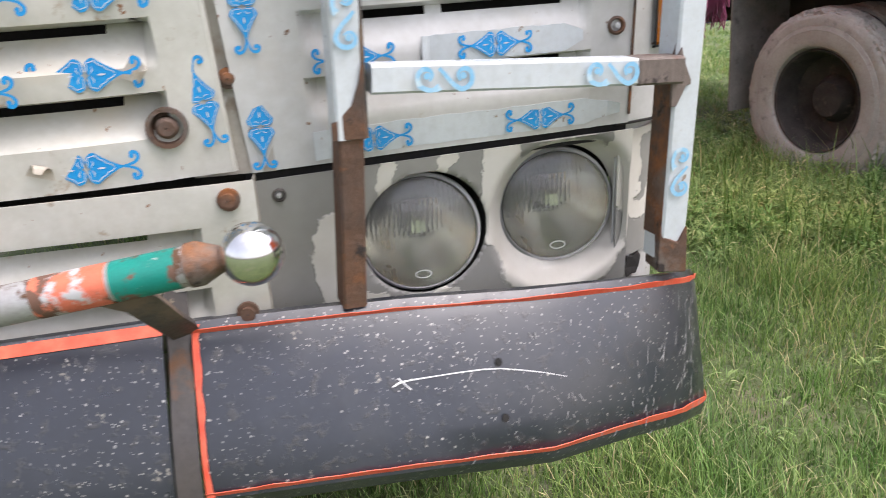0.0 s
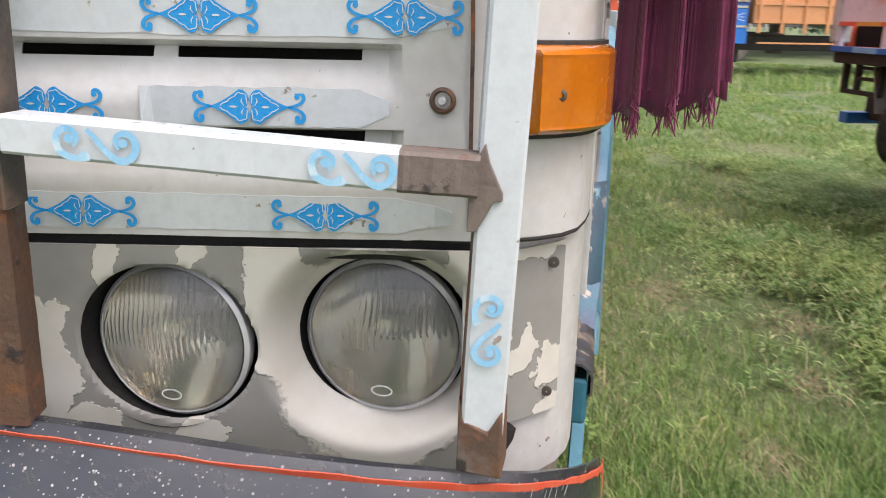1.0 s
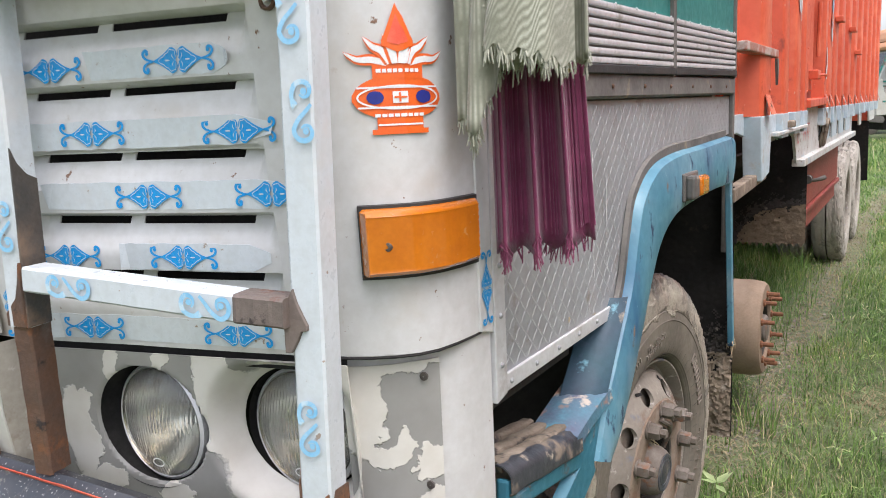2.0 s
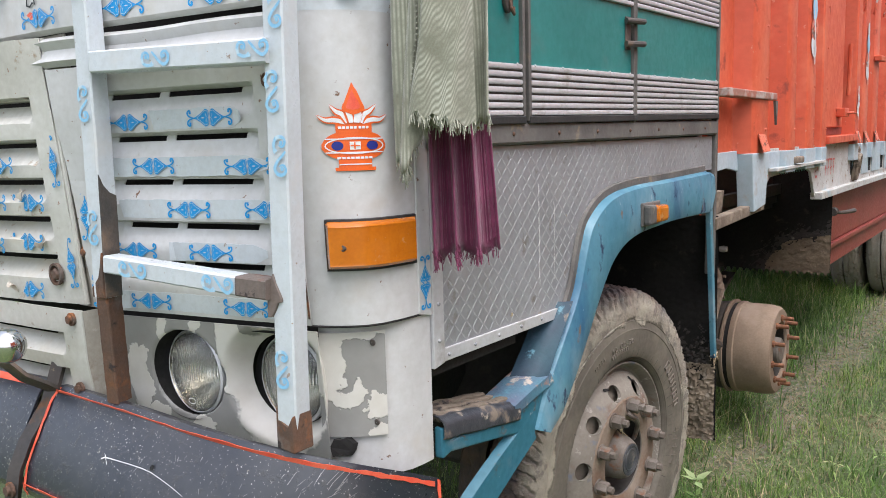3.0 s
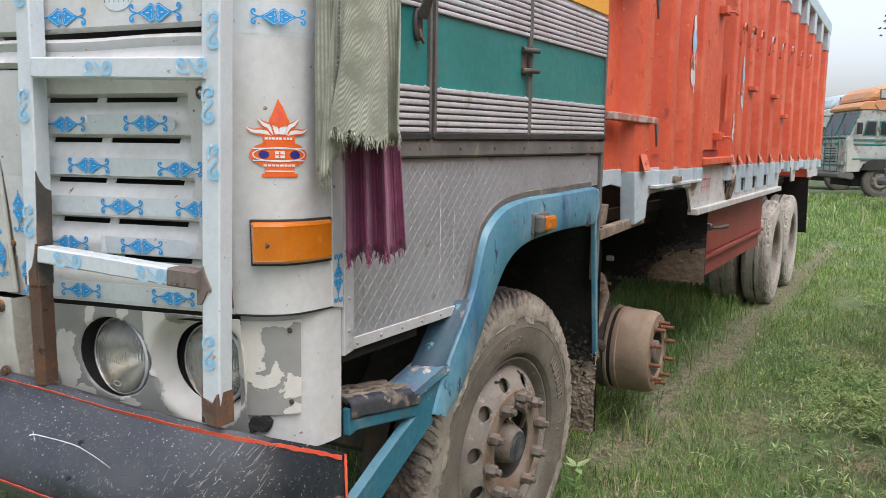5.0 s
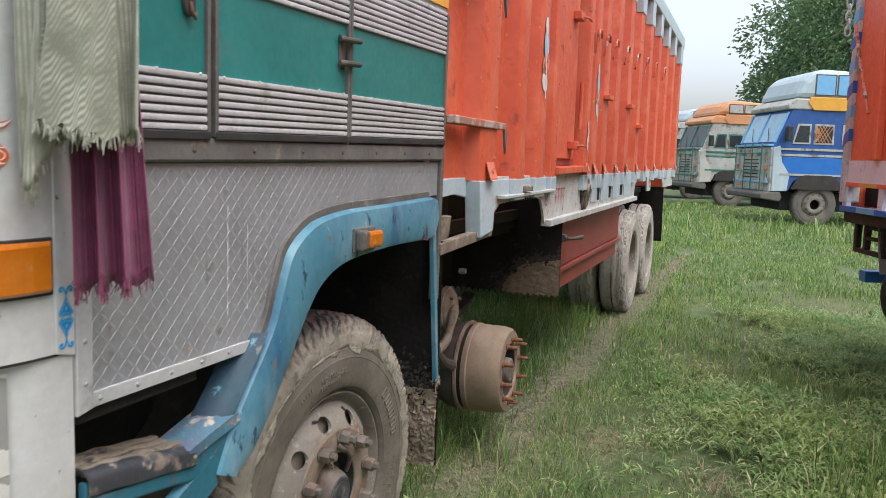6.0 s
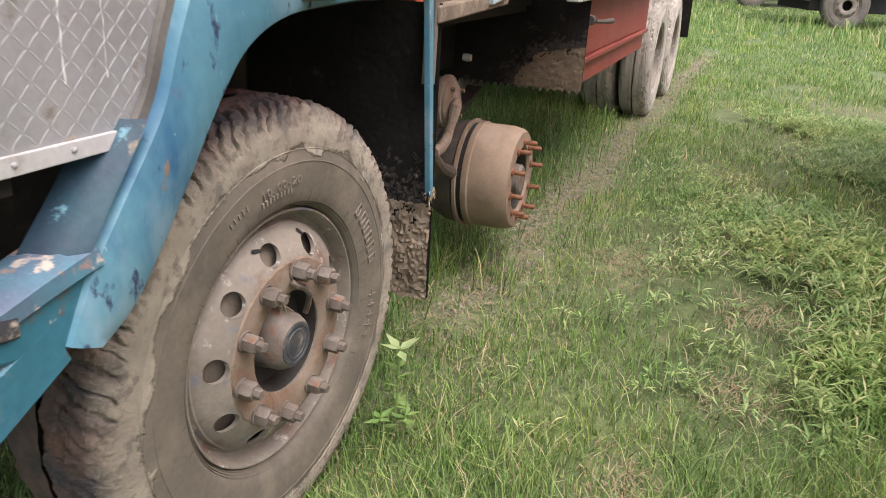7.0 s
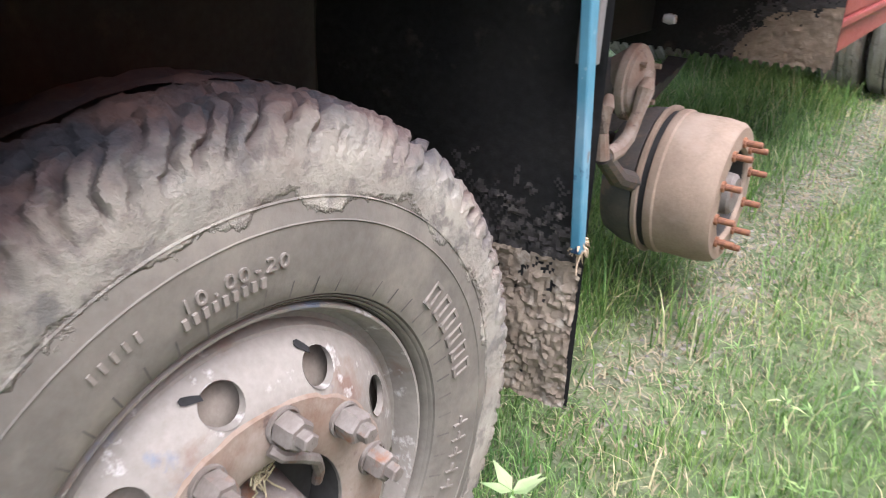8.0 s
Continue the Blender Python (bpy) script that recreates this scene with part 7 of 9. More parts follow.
# ---- second axle: a bare brake drum with studs ----
bm = bmesh.new()
lathe(bm, [(0.225, -0.204), (0.236, -0.204), (0.239, -0.196), (0.239, -0.178), (0.233, -0.172), (0.233, -0.060), (0.226, -0.015), (0.213, 0.0), (0.150, 0.002), (0.142, -0.006), (0.141, -0.012)], 56, "x")
drum = part("brake_drum", bm, "drum", truck, "bare brown brake drum with rusty studs, no wheel fitted", True, at=Matrix.Translation((-0.085, 4.767, 0.423)) @ Matrix.Rotation(radians(1), 4, "Z"))
STUD = mesh_of("wheel_stud", lathe(bmesh.new(), [(0.017, 0.0), (0.017, 0.010), (0.0105, 0.012), (0.0105, 0.056), (0.008, 0.060), (0.0005, 0.060)], 10, "x"), "orange_rust", True)
for i in range(10):
    a = radians(36 * i + 12)
    part("wheel_stud", STUD, None, drum, at=Matrix.Translation((0.0, 0.1675 * math.cos(a), 0.1675 * math.sin(a))))
bm = bmesh.new()
lathe(bm, [(0.1415, -0.010), (0.139, -0.09), (0.05, -0.092)], 40, "x")
part("drum_hollow", bm, "underside", drum, "dark hollow of the drum", True)
bm = bmesh.new()
lathe(bm, [(0.243, -0.242), (0.246, -0.236), (0.246, -0.226), (0.238, -0.224), (0.228, -0.226)], 56, "x")
part("shield_ring", bm, "drum", drum, "thin rim of the dust shield", True)
bm = bmesh.new()
lathe(bm, [(0.226, -0.23), (0.226, -0.20)], 48, "x")
part("drum_gap", bm, "dark_gap", drum, "", True)
bm = bmesh.new()
lathe(bm, [(0.085, -0.090), (0.070, -0.058), (0.066, 0.0), (0.055, 0.010), (0.0005, 0.012)], 28, "x")
part("hub", bm, "hub_dust", drum, "grey hub end", True)
bm = bmesh.new()
lathe(bm, [(0.205, -0.36), (0.23, -0.30), (0.235, -0.25), (0.15, -0.24)], 40, "x")
part("back_plate", bm, "gunmetal", drum, "dark back plate", True)
axle = part("second_axle", tube(bmesh.new(), [(-0.30, 4.767, 0.423), (-0.55, 4.767, 0.50), (-1.9, 4.767, 0.50), (-2.2, 4.767, 0.43)], 0.055, 12), "gunmetal", truck, "dark axle beam", True)
bm = bmesh.new()
lathe(bm, [(0.0005, 0.030), (0.035, 0.030), (0.042, 0.022), (0.075, 0.018), (0.098, 0.004), (0.101, -0.006), (0.112, -0.008), (0.114, -0.020), (0.112, -0.032), (0.101, -0.034), (0.096, -0.05), (0.060, -0.10)], 32, "x", (-0.345, 4.52, 0.775))
for a in (0.6, 2.2, 4.0, 5.4):
    tube(bm, [(-0.345 + 0.014, 4.52 + 0.078 * math.cos(a), 0.775 + 0.078 * math.sin(a)), (-0.345 + 0.034, 4.52 + 0.078 * math.cos(a), 0.775 + 0.078 * math.sin(a))], 0.009, 6)
part("brake_chamber", bm, "rim_brown", axle, "dusty round brake-chamber clamp", True)
bm = bmesh.new()
lathe(bm, [(0.0005, 0.0), (0.070, 0.0), (0.080, -0.02), (0.080, -0.10), (0.05, -0.14)], 28, "x", (-0.345, 4.50, 0.760))
part("chamber_body", bm, "gunmetal", axle, "dark brake chamber", True)
bm = bmesh.new()
tube(bm, [(-0.30, 4.475, 0.800), (-0.30, 4.455, 0.775), (-0.305, 4.435, 0.71), (-0.31, 4.40, 0.645), (-0.32, 4.36, 0.615), (-0.325, 4.29, 0.610)], [0.016, 0.026, 0.019, 0.021, 0.024, 0.026], 10)
part("brake_lever", bm, "rim_brown", axle, "dusty bent slack lever", True)
bm = bmesh.new()
tube(bm, [(-0.34, 4.30, 0.775), (-0.335, 4.275, 0.75), (-0.335, 4.265, 0.68), (-0.33, 4.27, 0.605)], [0.012, 0.022, 0.018, 0.024], 10)
part("brake_lever", bm, "rim_brown", axle, "dusty bent slack lever", True)
bm = bmesh.new()
tube(bm, [(-0.33, 4.28, 0.61), (-0.33, 4.40, 0.52), (-0.34, 4.62, 0.44)], [0.026, 0.03, 0.034], 10)
part("cam_shaft", bm, "gunmetal", axle, "dark cam shaft", True)
bm = bmesh.new()
for k in range(6):
    rows = []
    L = 0.75 - 0.09 * k
    for i in range(11):
        u = 4.767 + L * (i / 5 - 1)
        z = 0.56 + 0.16 * ((u - 4.767) / 0.75) ** 2 + 0.0135 * k - 0.04
        rows.append([(-0.62, u, z), (-0.54, u, z), (-0.54, u, z + 0.012), (-0.62, u, z + 0.012)])
    grid(bm, rows, True)
part("leaf_spring", bm, "underside", axle, "dark leaf spring")

# chassis, and sheets coloured near-black for the shade under the body
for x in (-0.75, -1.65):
    part("chassis_rail", one_box(x - 0.05, x + 0.05, 1.6, 12.2, 0.78, 1.05), "dark_gap", truck, "chassis rail, near-black for the shade under the body", bevel=0.01)
part("under_shade", one_box(-2.35, -0.30, 3.45, 12.2, 1.13, 1.17), "dark_gap", truck, "near-black sheet for the shade under the body")
part("inner_skirt", one_box(-1.30, -1.24, 3.5, 8.0, 0.74, 1.13), "dark_gap", truck, "near-black block for the shade deep under the body", bevel=0.02)
bm = bmesh.new()
lathe(bm, [(0.001, -0.02), (0.015, -0.02), (0.019, 0.0), (0.015, 0.02), (0.001, 0.02)], 14, "x", (-0.46, 5.02, 0.900))
part("air_fitting", bm, "white_old", truck, "small white fitting under the body", True)
part("front_axle", tube(bmesh.new(), [(-0.25, 2.757, 0.527), (-0.5, 2.757, 0.44), (-1.9, 2.757, 0.44), (-2.15, 2.757, 0.527)], 0.06, 10), "gunmetal", truck, "dark front axle", True)
far_wheel = part("front_wheel", RIM, None, truck, "steel wheel with a muddy tyre", at=Matrix.Translation((-2.36, 2.757, 0.527)) @ Matrix.Rotation(math.pi, 4, "Z"))
part("tyre", TYRE, None, far_wheel, "muddy lug tyre", at=Matrix.Translation((-0.115, 0, 0)))

# ---- red cargo body ----
TOPZ = 3.25


def cz(u):
    """Height of the seam between red sheet and pale band."""
    return 1.463 + 0.0012 * (u - 3.3)


body = part("cargo_wall", prism(bmesh.new(), [(3.46, 1.42), (12.45, 1.42), (12.45, TOPZ), (3.46, TOPZ)], side_put, -0.075, -0.040), "red_paint", truck, "tall red ribbed steel side wall")
RIBS = [(3.89, 0.11), (4.38, 0.08), (4.76, 0.085), (5.06, 0.06), (5.97, 0.07), (6.24, 0.10), (6.62, 0.10), (7.14, 0.10), (7.72, 0.10), (8.36, 0.10), (9.05, 0.10), (9.8, 0.10), (10.6, 0.10), (11.4, 0.10), (12.3, 0.12)]
for u, w in RIBS:
    w *= 2.0 if u < 5.5 else 1.8
    bm = bmesh.new()
    z0 = cz(u) - 0.006
    rows = [[(x, u + d, z) for d, x in ((-w * 0.62, -0.040), (-w * 0.50, 0.026), (-w * 0.42, 0.034), (w * 0.42, 0.034), (w * 0.50, 0.026), (w * 0.62, -0.040))] for z in np.linspace(z0, TOPZ - 0.12, 8)]
    for i, r in enumerate(rows):
        rows[i] = [(x + 0.004 * noise.noise(Vector((u, z * 2, 0))) * (x > -0.03), y, z) for x, y, z in r]
    grid(bm, rows)
    rib = part("wall_rib", bm, "red_paint", body, "red folded-steel rib", True)
    part("rib_cap", prism(bmesh.new(), [(u - w * 0.6, TOPZ - 0.36), (u + w * 0.6, TOPZ - 0.36), (u + w * 0.6, TOPZ - 0.12), (u - w * 0.6, TOPZ - 0.12)], side_put, -0.03, 0.040), "pale_band", body, "pale blue rib cap", bevel=0.006)
    bm = bmesh.new()
    lo, hw = (z0 - 0.235, 0.082) if u < 4.0 else (z0 - 0.10, w * 0.55)
    prism(bm, [(u - hw, lo), (u + hw, lo + (0.02 if u < 4.0 else 0.0)), (u + w * 0.55, z0), (u - w * 0.55, z0)], side_put, -0.03, 0.037)
    part("rib_foot", bm, "pale_band", body, "pale blue rib foot", bevel=0.004)
    if u > 5.5 or u < 4.0:
        bm = bmesh.new()
        grid(bm, [[(0.062, u - 0.055, z0 + 0.005), (0.062, u + 0.04, z0 + 0.005)], [(0.038, u - 0.05, z0 + 0.075), (0.038, u + 0.045, z0 + 0.075)]])
        part("gusset", bm, "salmon", body, "faded salmon gusset plate", solid=0.003)
    rivets([(u + w * 0.3, lerp(1.55, 3.0, i / 7)) for i in range(8)], rib, 0.035, 0.006, "salmon")
# sheet seams between ribs: shallow panels set proud
for a, b in ((3.47, 3.66),):
    bm = bmesh.new()
    prism(bm, [(a, cz(a)), (b, cz(b)), (b, TOPZ - 0.2), (a, TOPZ - 0.2)], side_put, -0.042, -0.030)
    part("wall_sheet", bm, "red_paint", body, bevel=0.004)
top_rail = part("top_rail", one_box(-0.06, 0.045, 3.46, 12.5, TOPZ - 0.13, TOPZ + 0.02), "pale_band", body, "pale grey top rail", bevel=0.01)
# recessed side hatch
part("hatch_recess", prism(bmesh.new(), [(5.16, 1.52), (5.88, 1.52), (5.88, 2.72), (5.16, 2.72)], side_put, -0.040, -0.034), "tank_red", body, "recessed side hatch")
hatch = part("side_hatch", prism(bmesh.new(), [(5.28, 1.56), (5.80, 1.56), (5.80, 2.55), (5.28, 2.55)], side_put, -0.034, -0.018), "red_paint", body, "red side hatch with bar latches", bevel=0.006)
for z in (1.62, 2.40):
    bm = bmesh.new()
    box(bm, -0.02, 0.030, 5.62, 5.74, z, z + 0.05)
    part("hatch_latch", bm, "red_paint", hatch, bevel=0.005)
    bm = bmesh.new()
    tube(bm, [(0.02, 5.66, z + 0.02), (0.05, 5.76, z + 0.025), (0.05, 5.84, z + 0.02)], 0.007, 8)
    part("latch_pin", bm, "red_paint", hatch, "", True)
bm = bmesh.new()
tube(bm, [(0.0, 5.86, 1.75), (0.005, 5.86, 1.95), (0.005, 5.86, 2.05)], 0.012, 8)
part("hatch_bar", bm, "red_paint", hatch, "", True)
bm = bmesh.new()
prism(bm, [(5.12, 1.470), (5.92, 1.480), (5.92, 1.520), (5.12, 1.510)], side_put, -0.04, 0.050)
part("hatch_sill", bm, "red_paint", hatch, "red sill under the hatch", bevel=0.004)
bm = bmesh.new()
rq = random.Random(2)
grid(bm, [[(0.045, 5.14 + 0.06 * i, 2.70 + rq.uniform(-0.012, 0.0)) for i in range(13)], [(0.0, 5.14 + 0.06 * i, 2.74) for i in range(13)]])
part("rain_lip", bm, "alu", hatch, "torn metal rain lip", solid=0.003)
# rope hooks
for u in (6.10, 6.43, 6.80, 7.35, 7.95, 8.6, 9.3, 10.1):
    bm = bmesh.new()
    z = 2.36 + 0.05 * (u - 6.1)
    tube(bm, [(0.034, u, z - 0.10), (0.050, u, z), (0.055, u + 0.03, z + 0.05), (0.055, u + 0.09, z + 0.055), (0.050, u + 0.12, z + 0.01)], 0.009, 7)
    part("rope_hook", bm, "salmon", body, "faded red rope hook", True)
for u, z in ((6.62, 1.99), (7.72, 2.0), (8.36, 1.86)):
    bm = bmesh.new()
    box(bm, 0.03, 0.075, u - 0.10, u + 0.06, z, z + 0.035)
    part("hinge_lug", bm, "red_paint", body, "red hinge lug", bevel=0.005)
# painted ornaments on the ribs: flowers in white, blue and ochre
for u, z, s in ((4.76, 2.05, 1.0), (6.24, 2.0, 0.95), (5.97, 1.70, 0.5)):
    bm = bmesh.new()

    def flower(uu, w, d, u=u, z=z, s=s):
        return (0.0385 + d, u + uu * s * 2.4 + 0.012 * math.sin(w * 26), z + w * s * 1.05)

    blob(bm, oval(0, -0.10, 0.022, 0.05, 12), flower, 0, 0)
    blob(bm, oval(0.004, -0.02, 0.030, 0.05, 12), flower, 0.0006, 1 if s > 0.9 else 0)
    blob(bm, oval(-0.004, 0.075, 0.020, 0.06, 12), flower, 0.0012, 2 if s > 0.9 else 0)
    blob(bm, oval(0.0, 0.16, 0.012, 0.045, 10), flower, 0.0018, 0)
    stroke(bm, [(0.0, -0.18), (0.008, -0.05), (-0.006, 0.08), (0.004, 0.20)], 0.006, flower, 0.0024, 0)
    part("painted_flower", bm, ["text_white", "salmon", "pale_sticker"], body, "worn painted flower")
M["worn_bar"] = surface("worn_red_bar", (0.42, 0.13, 0.085), (0.34, 0.20, 0.155), 9.0, 0.55, 0.1, 0.2, 60, layers=[((0.46, 0.40, 0.36), 12.0, 0.52, 0.62, 0.5, 3.0), ((0.14, 0.07, 0.05), 16.0, 0.60, 0.68, 0.9, 8.0)])
# step bar across the first bay
bm = bmesh.new()
box(bm, -0.01, 0.045, 3.44, 4.09, 1.672, 1.702)
sb = part("step_bar", bm, "worn_bar", body, "worn red step bar on an angle bracket", bevel=0.004)
bm = bmesh.new()
prism(bm, [(4.06, 1.67), (4.10, 1.67), (4.09, 1.57)], side_put, 0.035, 0.045)
part("step_bracket", bm, "rail_grey", sb)
bm = bmesh.new()
prism(bm, [(3.98, 2.26), (4.04, 2.26), (4.03, 2.14)], side_put, 0.035, 0.045)
part("upper_bracket", bm, "rail_grey", sb)
bm = bmesh.new()
box(bm, 0.0, 0.05, 3.46, 4.06, 2.26, 2.295)
part("upper_step_bar", bm, "worn_bar", sb, bevel=0.004)

# ---- pale skirt under the red wall, with its cut-outs ----
SK1 = [(3.46, 1.395), (3.64, 1.405), (3.80, 1.385), (3.80, 1.47), (3.46, 1.466)]
part("front_skirt", prism(bmesh.new(), SK1, side_put, -0.035, -0.022), "pale_band", truck, "pale blue front skirt, lower edge bent", bevel=0.003)
SK2 = [(3.99, 1.235), (4.055, 1.25), (4.09, 1.31), (4.16, 1.345), (4.60, 1.360), (4.86, 1.352), (4.93, 1.335), (4.985, 1.27), (5.03, 1.205), (5.10, 1.195), (8.56, 1.200), (8.60, 1.33), (8.74, 1.39), (9.50, 1.40), (9.58, 1.25),
       (9.86, 1.25), (9.92, 1.39), (11.05, 1.40), (11.2, 1.25), (12.4, 1.25), (12.4, 1.49), (8.02, 1.475), (5.15, 1.468), (3.99, 1.47)]
skirt = part("side_skirt", prism(bmesh.new(), SK2, side_put, -0.010, 0.004), "white_old", truck, "dirty white side skirt with wheel cut-outs", bevel=0.002)
for a, b in ((4.06, 4.28), (4.48, 4.66), (4.86, 4.99), (6.02, 6.18), (6.34, 6.56), (6.72, 7.06), (7.26, 7.62), (7.86, 8.26), (8.44, 8.54), (9.98, 10.5)):
    part("skirt_panel", prism(bmesh.new(), [(a, 1.385 if a < 5.1 or a > 8 else 1.26), (b, 1.385 if a < 5.1 or a > 8 else 1.26), (b, cz(b) - 0.008), (a, cz(a) - 0.008)], side_put, 0.004, 0.012), "pale_band", skirt, "pale blue skirt panel", bevel=0.002)
for a, b in ((5.98, 6.03), (6.58, 6.68), (7.08, 7.2), (7.64, 7.8)):
    part("skirt_slot", prism(bmesh.new(), [(a, 1.27), (b, 1.27), (b, 1.43), (a, 1.43)], side_put, 0.004, 0.0055), "dark_gap", skirt, "dark slot in the skirt")
lip = part("skirt_rail", prism(bmesh.new(), [(5.04, 1.185), (8.56, 1.195), (8.56, 1.232), (5.04, 1.222)], side_put, -0.02, 0.040), "white_old", skirt, "worn white skirt rail", bevel=0.004)
part("ledge", prism(bmesh.new(), [(4.12, 1.372), (5.08, 1.378), (5.08, 1.392), (4.12, 1.386)], side_put, 0.0, 0.045), "white_old", skirt, "narrow white ledge", bevel=0.002)
# checked teal trim under the ledge
bm = bmesh.new()
for i in range(16):
    u = 4.30 + 0.034 * i
    blob(bm, [(u, 1.348), (u + 0.012, 1.348), (u + 0.026, 1.370), (u + 0.014, 1.370)], side_put, 0.0065, 0)
part("chevron_trim", bm, "teal", skirt, "teal chevron trim")
# red marks that cannot be read: plain bars and rings
bm = bmesh.new()
stroke(bm, [(4.075 + 0.030 * math.cos(a), 1.352 + 0.035 * math.sin(a)) for a in [i * 0.5 for i in range(12)]], 0.010, side_put, 0.0065)
stroke(bm, [(5.04 + 0.030 * math.cos(a), 1.335 + 0.035 * math.sin(a)) for a in [i * 0.5 for i in range(12)]], 0.010, side_put, 0.0065)
for u in (5.26, 5.33, 5.40, 5.47):
    stroke(bm, [(u, 1.30), (u + 0.004, 1.39)], 0.010, side_put, 0.0065)
    stroke(bm, [(u - 0.025, 1.385), (u + 0.03, 1.385)], 0.010, side_put, 0.0070)
    stroke(bm, [(u - 0.02, 1.335), (u + 0.02, 1.345)], 0.008, side_put, 0.0075)
tagged(part("red_marks", bm, "text_red", skirt, "unreadable red marks"), kind="stuff")
bm = bmesh.new()
box(bm, 0.012, 0.055, 4.43, 4.56, 1.395, 1.425)
part("marker_lamp", bm, "wood", skirt, "small brown marker lamp", bevel=0.006)
bm = bmesh.new()
for i, r in enumerate((0.082, 0.076, 0.060, 0.044)):
    tube(bm, [(0.018 + 0.013 * (i == 1) + 0.004 * i + 0.012 * math.sin(a), 6.06 + 0.55 * r * math.cos(a), 1.315 + r * math.sin(a)) for a in [k * 2 * math.pi / 18 for k in range(19)]], 0.0105, 7)
tube(bm, [(0.03, 6.09, 1.37), (0.034, 6.10, 1.42), (0.02, 6.10, 1.45)], 0.008, 6)
part("rope_coil", bm, "wood", skirt, "coil of brown rope hanging from the skirt", True)
# dark battery bay behind the front skirt with its lower bar
part("battery_bay", one_box(-0.55, -0.16, 3.50, 3.95, 1.18, 1.42), "underside", truck, "dark battery bay", bevel=0.01)
bm = bmesh.new()
lathe(bm, [(0.06, 0), (0.07, 0.02), (0.078, 0.10), (0.001, 0.10)], 20, "z", (-0.10, 3.60, 1.22))
part("reservoir", bm, "wood", truck, "small brown reservoir", True)
bm = bmesh.new()
prism(bm, [(3.40, 1.190), (4.02, 1.215), (4.02, 1.255), (3.40, 1.235)], side_put, -0.02, 0.020)
part("bay_bar", bm, "wood", truck, "weathered pale bar under the bay", bevel=0.005)

# ---- flap, tank and rear wheels ----
muddy_flap("second_mudflap", -1.10, 0.0, 0.705, 1.36, lambda x, z: 5.50 + 0.015 * noise.noise(Vector((x * 3, z * 4, 5))), 0.004,
           lambda x, z: 1.2 * max(0.0, min(1.0, (1.08 - z + 0.2 * x) / 0.26)) * max(0.0, min(1.0, (x + 0.50) / 0.26)), truck, "black mudflap with a toothed muddy edge", 150, 90, 0.009, 0.075)
# added near-black sheet, stands for the shadow behind the skirt's cut-out
part("black_skirt", prism(bmesh.new(), [(4.05, 1.10), (5.48, 1.10), (5.48, 1.42), (4.05, 1.42)], side_put, -0.34, -0.32), "dark_gap", truck, "near-black sheet for the shadow inside the wheel arch")
tank = part("fuel_tank", one_box(-0.62, -0.06, 5.60, 8.15, 0.86, 1.17), "tank_red", truck, "brown-red tank box under the body", bevel=0.02)
part("tank_sill", one_box(-0.64, -0.045, 5.58, 8.17, 0.835, 0.865), "tank_red", tank, bevel=0.006)
part("tank_skirt", one_box(-0.60, -0.08, 5.62, 8.15, 0.715, 0.834), "tank_red", tank, "brown-red lower tank side")
bm = bmesh.new()
lathe(bm, [(0.001, -0.03), (0.022, -0.03), (0.026, -0.01), (0.018, 0.0), (0.026, 0.012), (0.022, 0.03), (0.001, 0.03)], 12, "y", (0.0, 5.555, 1.078))
tube(bm, [(0.0, 5.56, 1.078), (0.02, 5.62, 1.068), (0.035, 5.72, 1.063), (0.05, 5.86, 1.060), (0.052, 5.90, 1.059)], [0.010, 0.010, 0.011, 0.015, 0.012], 8)
part("tap", bm, "gunmetal", truck, "dark pipe tap under the skirt", True)

bm = bmesh.new()
lathe(bm, [(0.294, -0.03), (0.302, -0.02), (0.300, -0.012), (0.288, -0.02), (0.262, -0.10), (0.255, -0.16), (0.20, -0.175), (0.14, -0.18), (0.12, -0.14), (0.10, -0.11), (0.001, -0.10)], 48, "x")
REAR_RIM = mesh_of("deep_rim", bm, "rim", True)


M["dark_rim"] = surface("dark_muddy_rim", (0.030, 0.026, 0.024), (0.060, 0.052, 0.046), 9.0, 0.85, bump=0.3, layers=[((0.11, 0.09, 0.075), 12.0, 0.58, 0.7, 0.9, 2.0)])
M["grey_tyre"] = surface("grey_dusty_tyre", (0.46, 0.44, 0.41), (0.36, 0.34, 0.31), 6.0, 0.9, bump=0.4, bscale=60, layers=[((0.16, 0.15, 0.14), 9.0, 0.58, 0.72, 0.95, 2.0), ((0.38, 0.35, 0.31), 15.0, 0.60, 0.70, 0.95, 5.0)])


def rim_and_tyre(rim, tyre):
    """The same meshes in other paints."""
    r, t = REAR_RIM, TYRE
    if rim:
        r, t = REAR_RIM.copy(), TYRE.copy()
        r.materials[0], t.materials[0] = M[rim], M[tyre]
    return r, t


def rear_wheel(x, u, z, parent, label="dusty deep-dished twin wheel with worn muddy tyres", rim="", tyre=""):
    R_MESH, T_MESH = rim_and_tyre(rim, tyre)
    w = part("rear_wheel", R_MESH, None, parent, label, at=Matrix.Translation((x, u, z)))
    part("tyre", T_MESH, None, w, "mud-caked tyre", at=Matrix.Translation((-0.134, 0, 0)))
    part("inner_tyre", T_MESH, None, w, "mud-caked tyre", at=Matrix.Translation((-0.45, 0, 0)))
    return w


for u in (9.18, 10.50):
    rear_wheel(-0.045, u, 0.53, truck)
    fw = rear_wheel(-2.36, u, 0.53, truck)
    fw.matrix_basis = Matrix.Translation((-2.36, u, 0.53)) @ Matrix.Rotation(math.pi, 4, "Z")
bm = bmesh.new()
grid(bm, [[(x, 11.35 + 0.02 * k, 1.25 - 0.14 * k) for x in (-0.65, 0.0)] for k in range(6)])
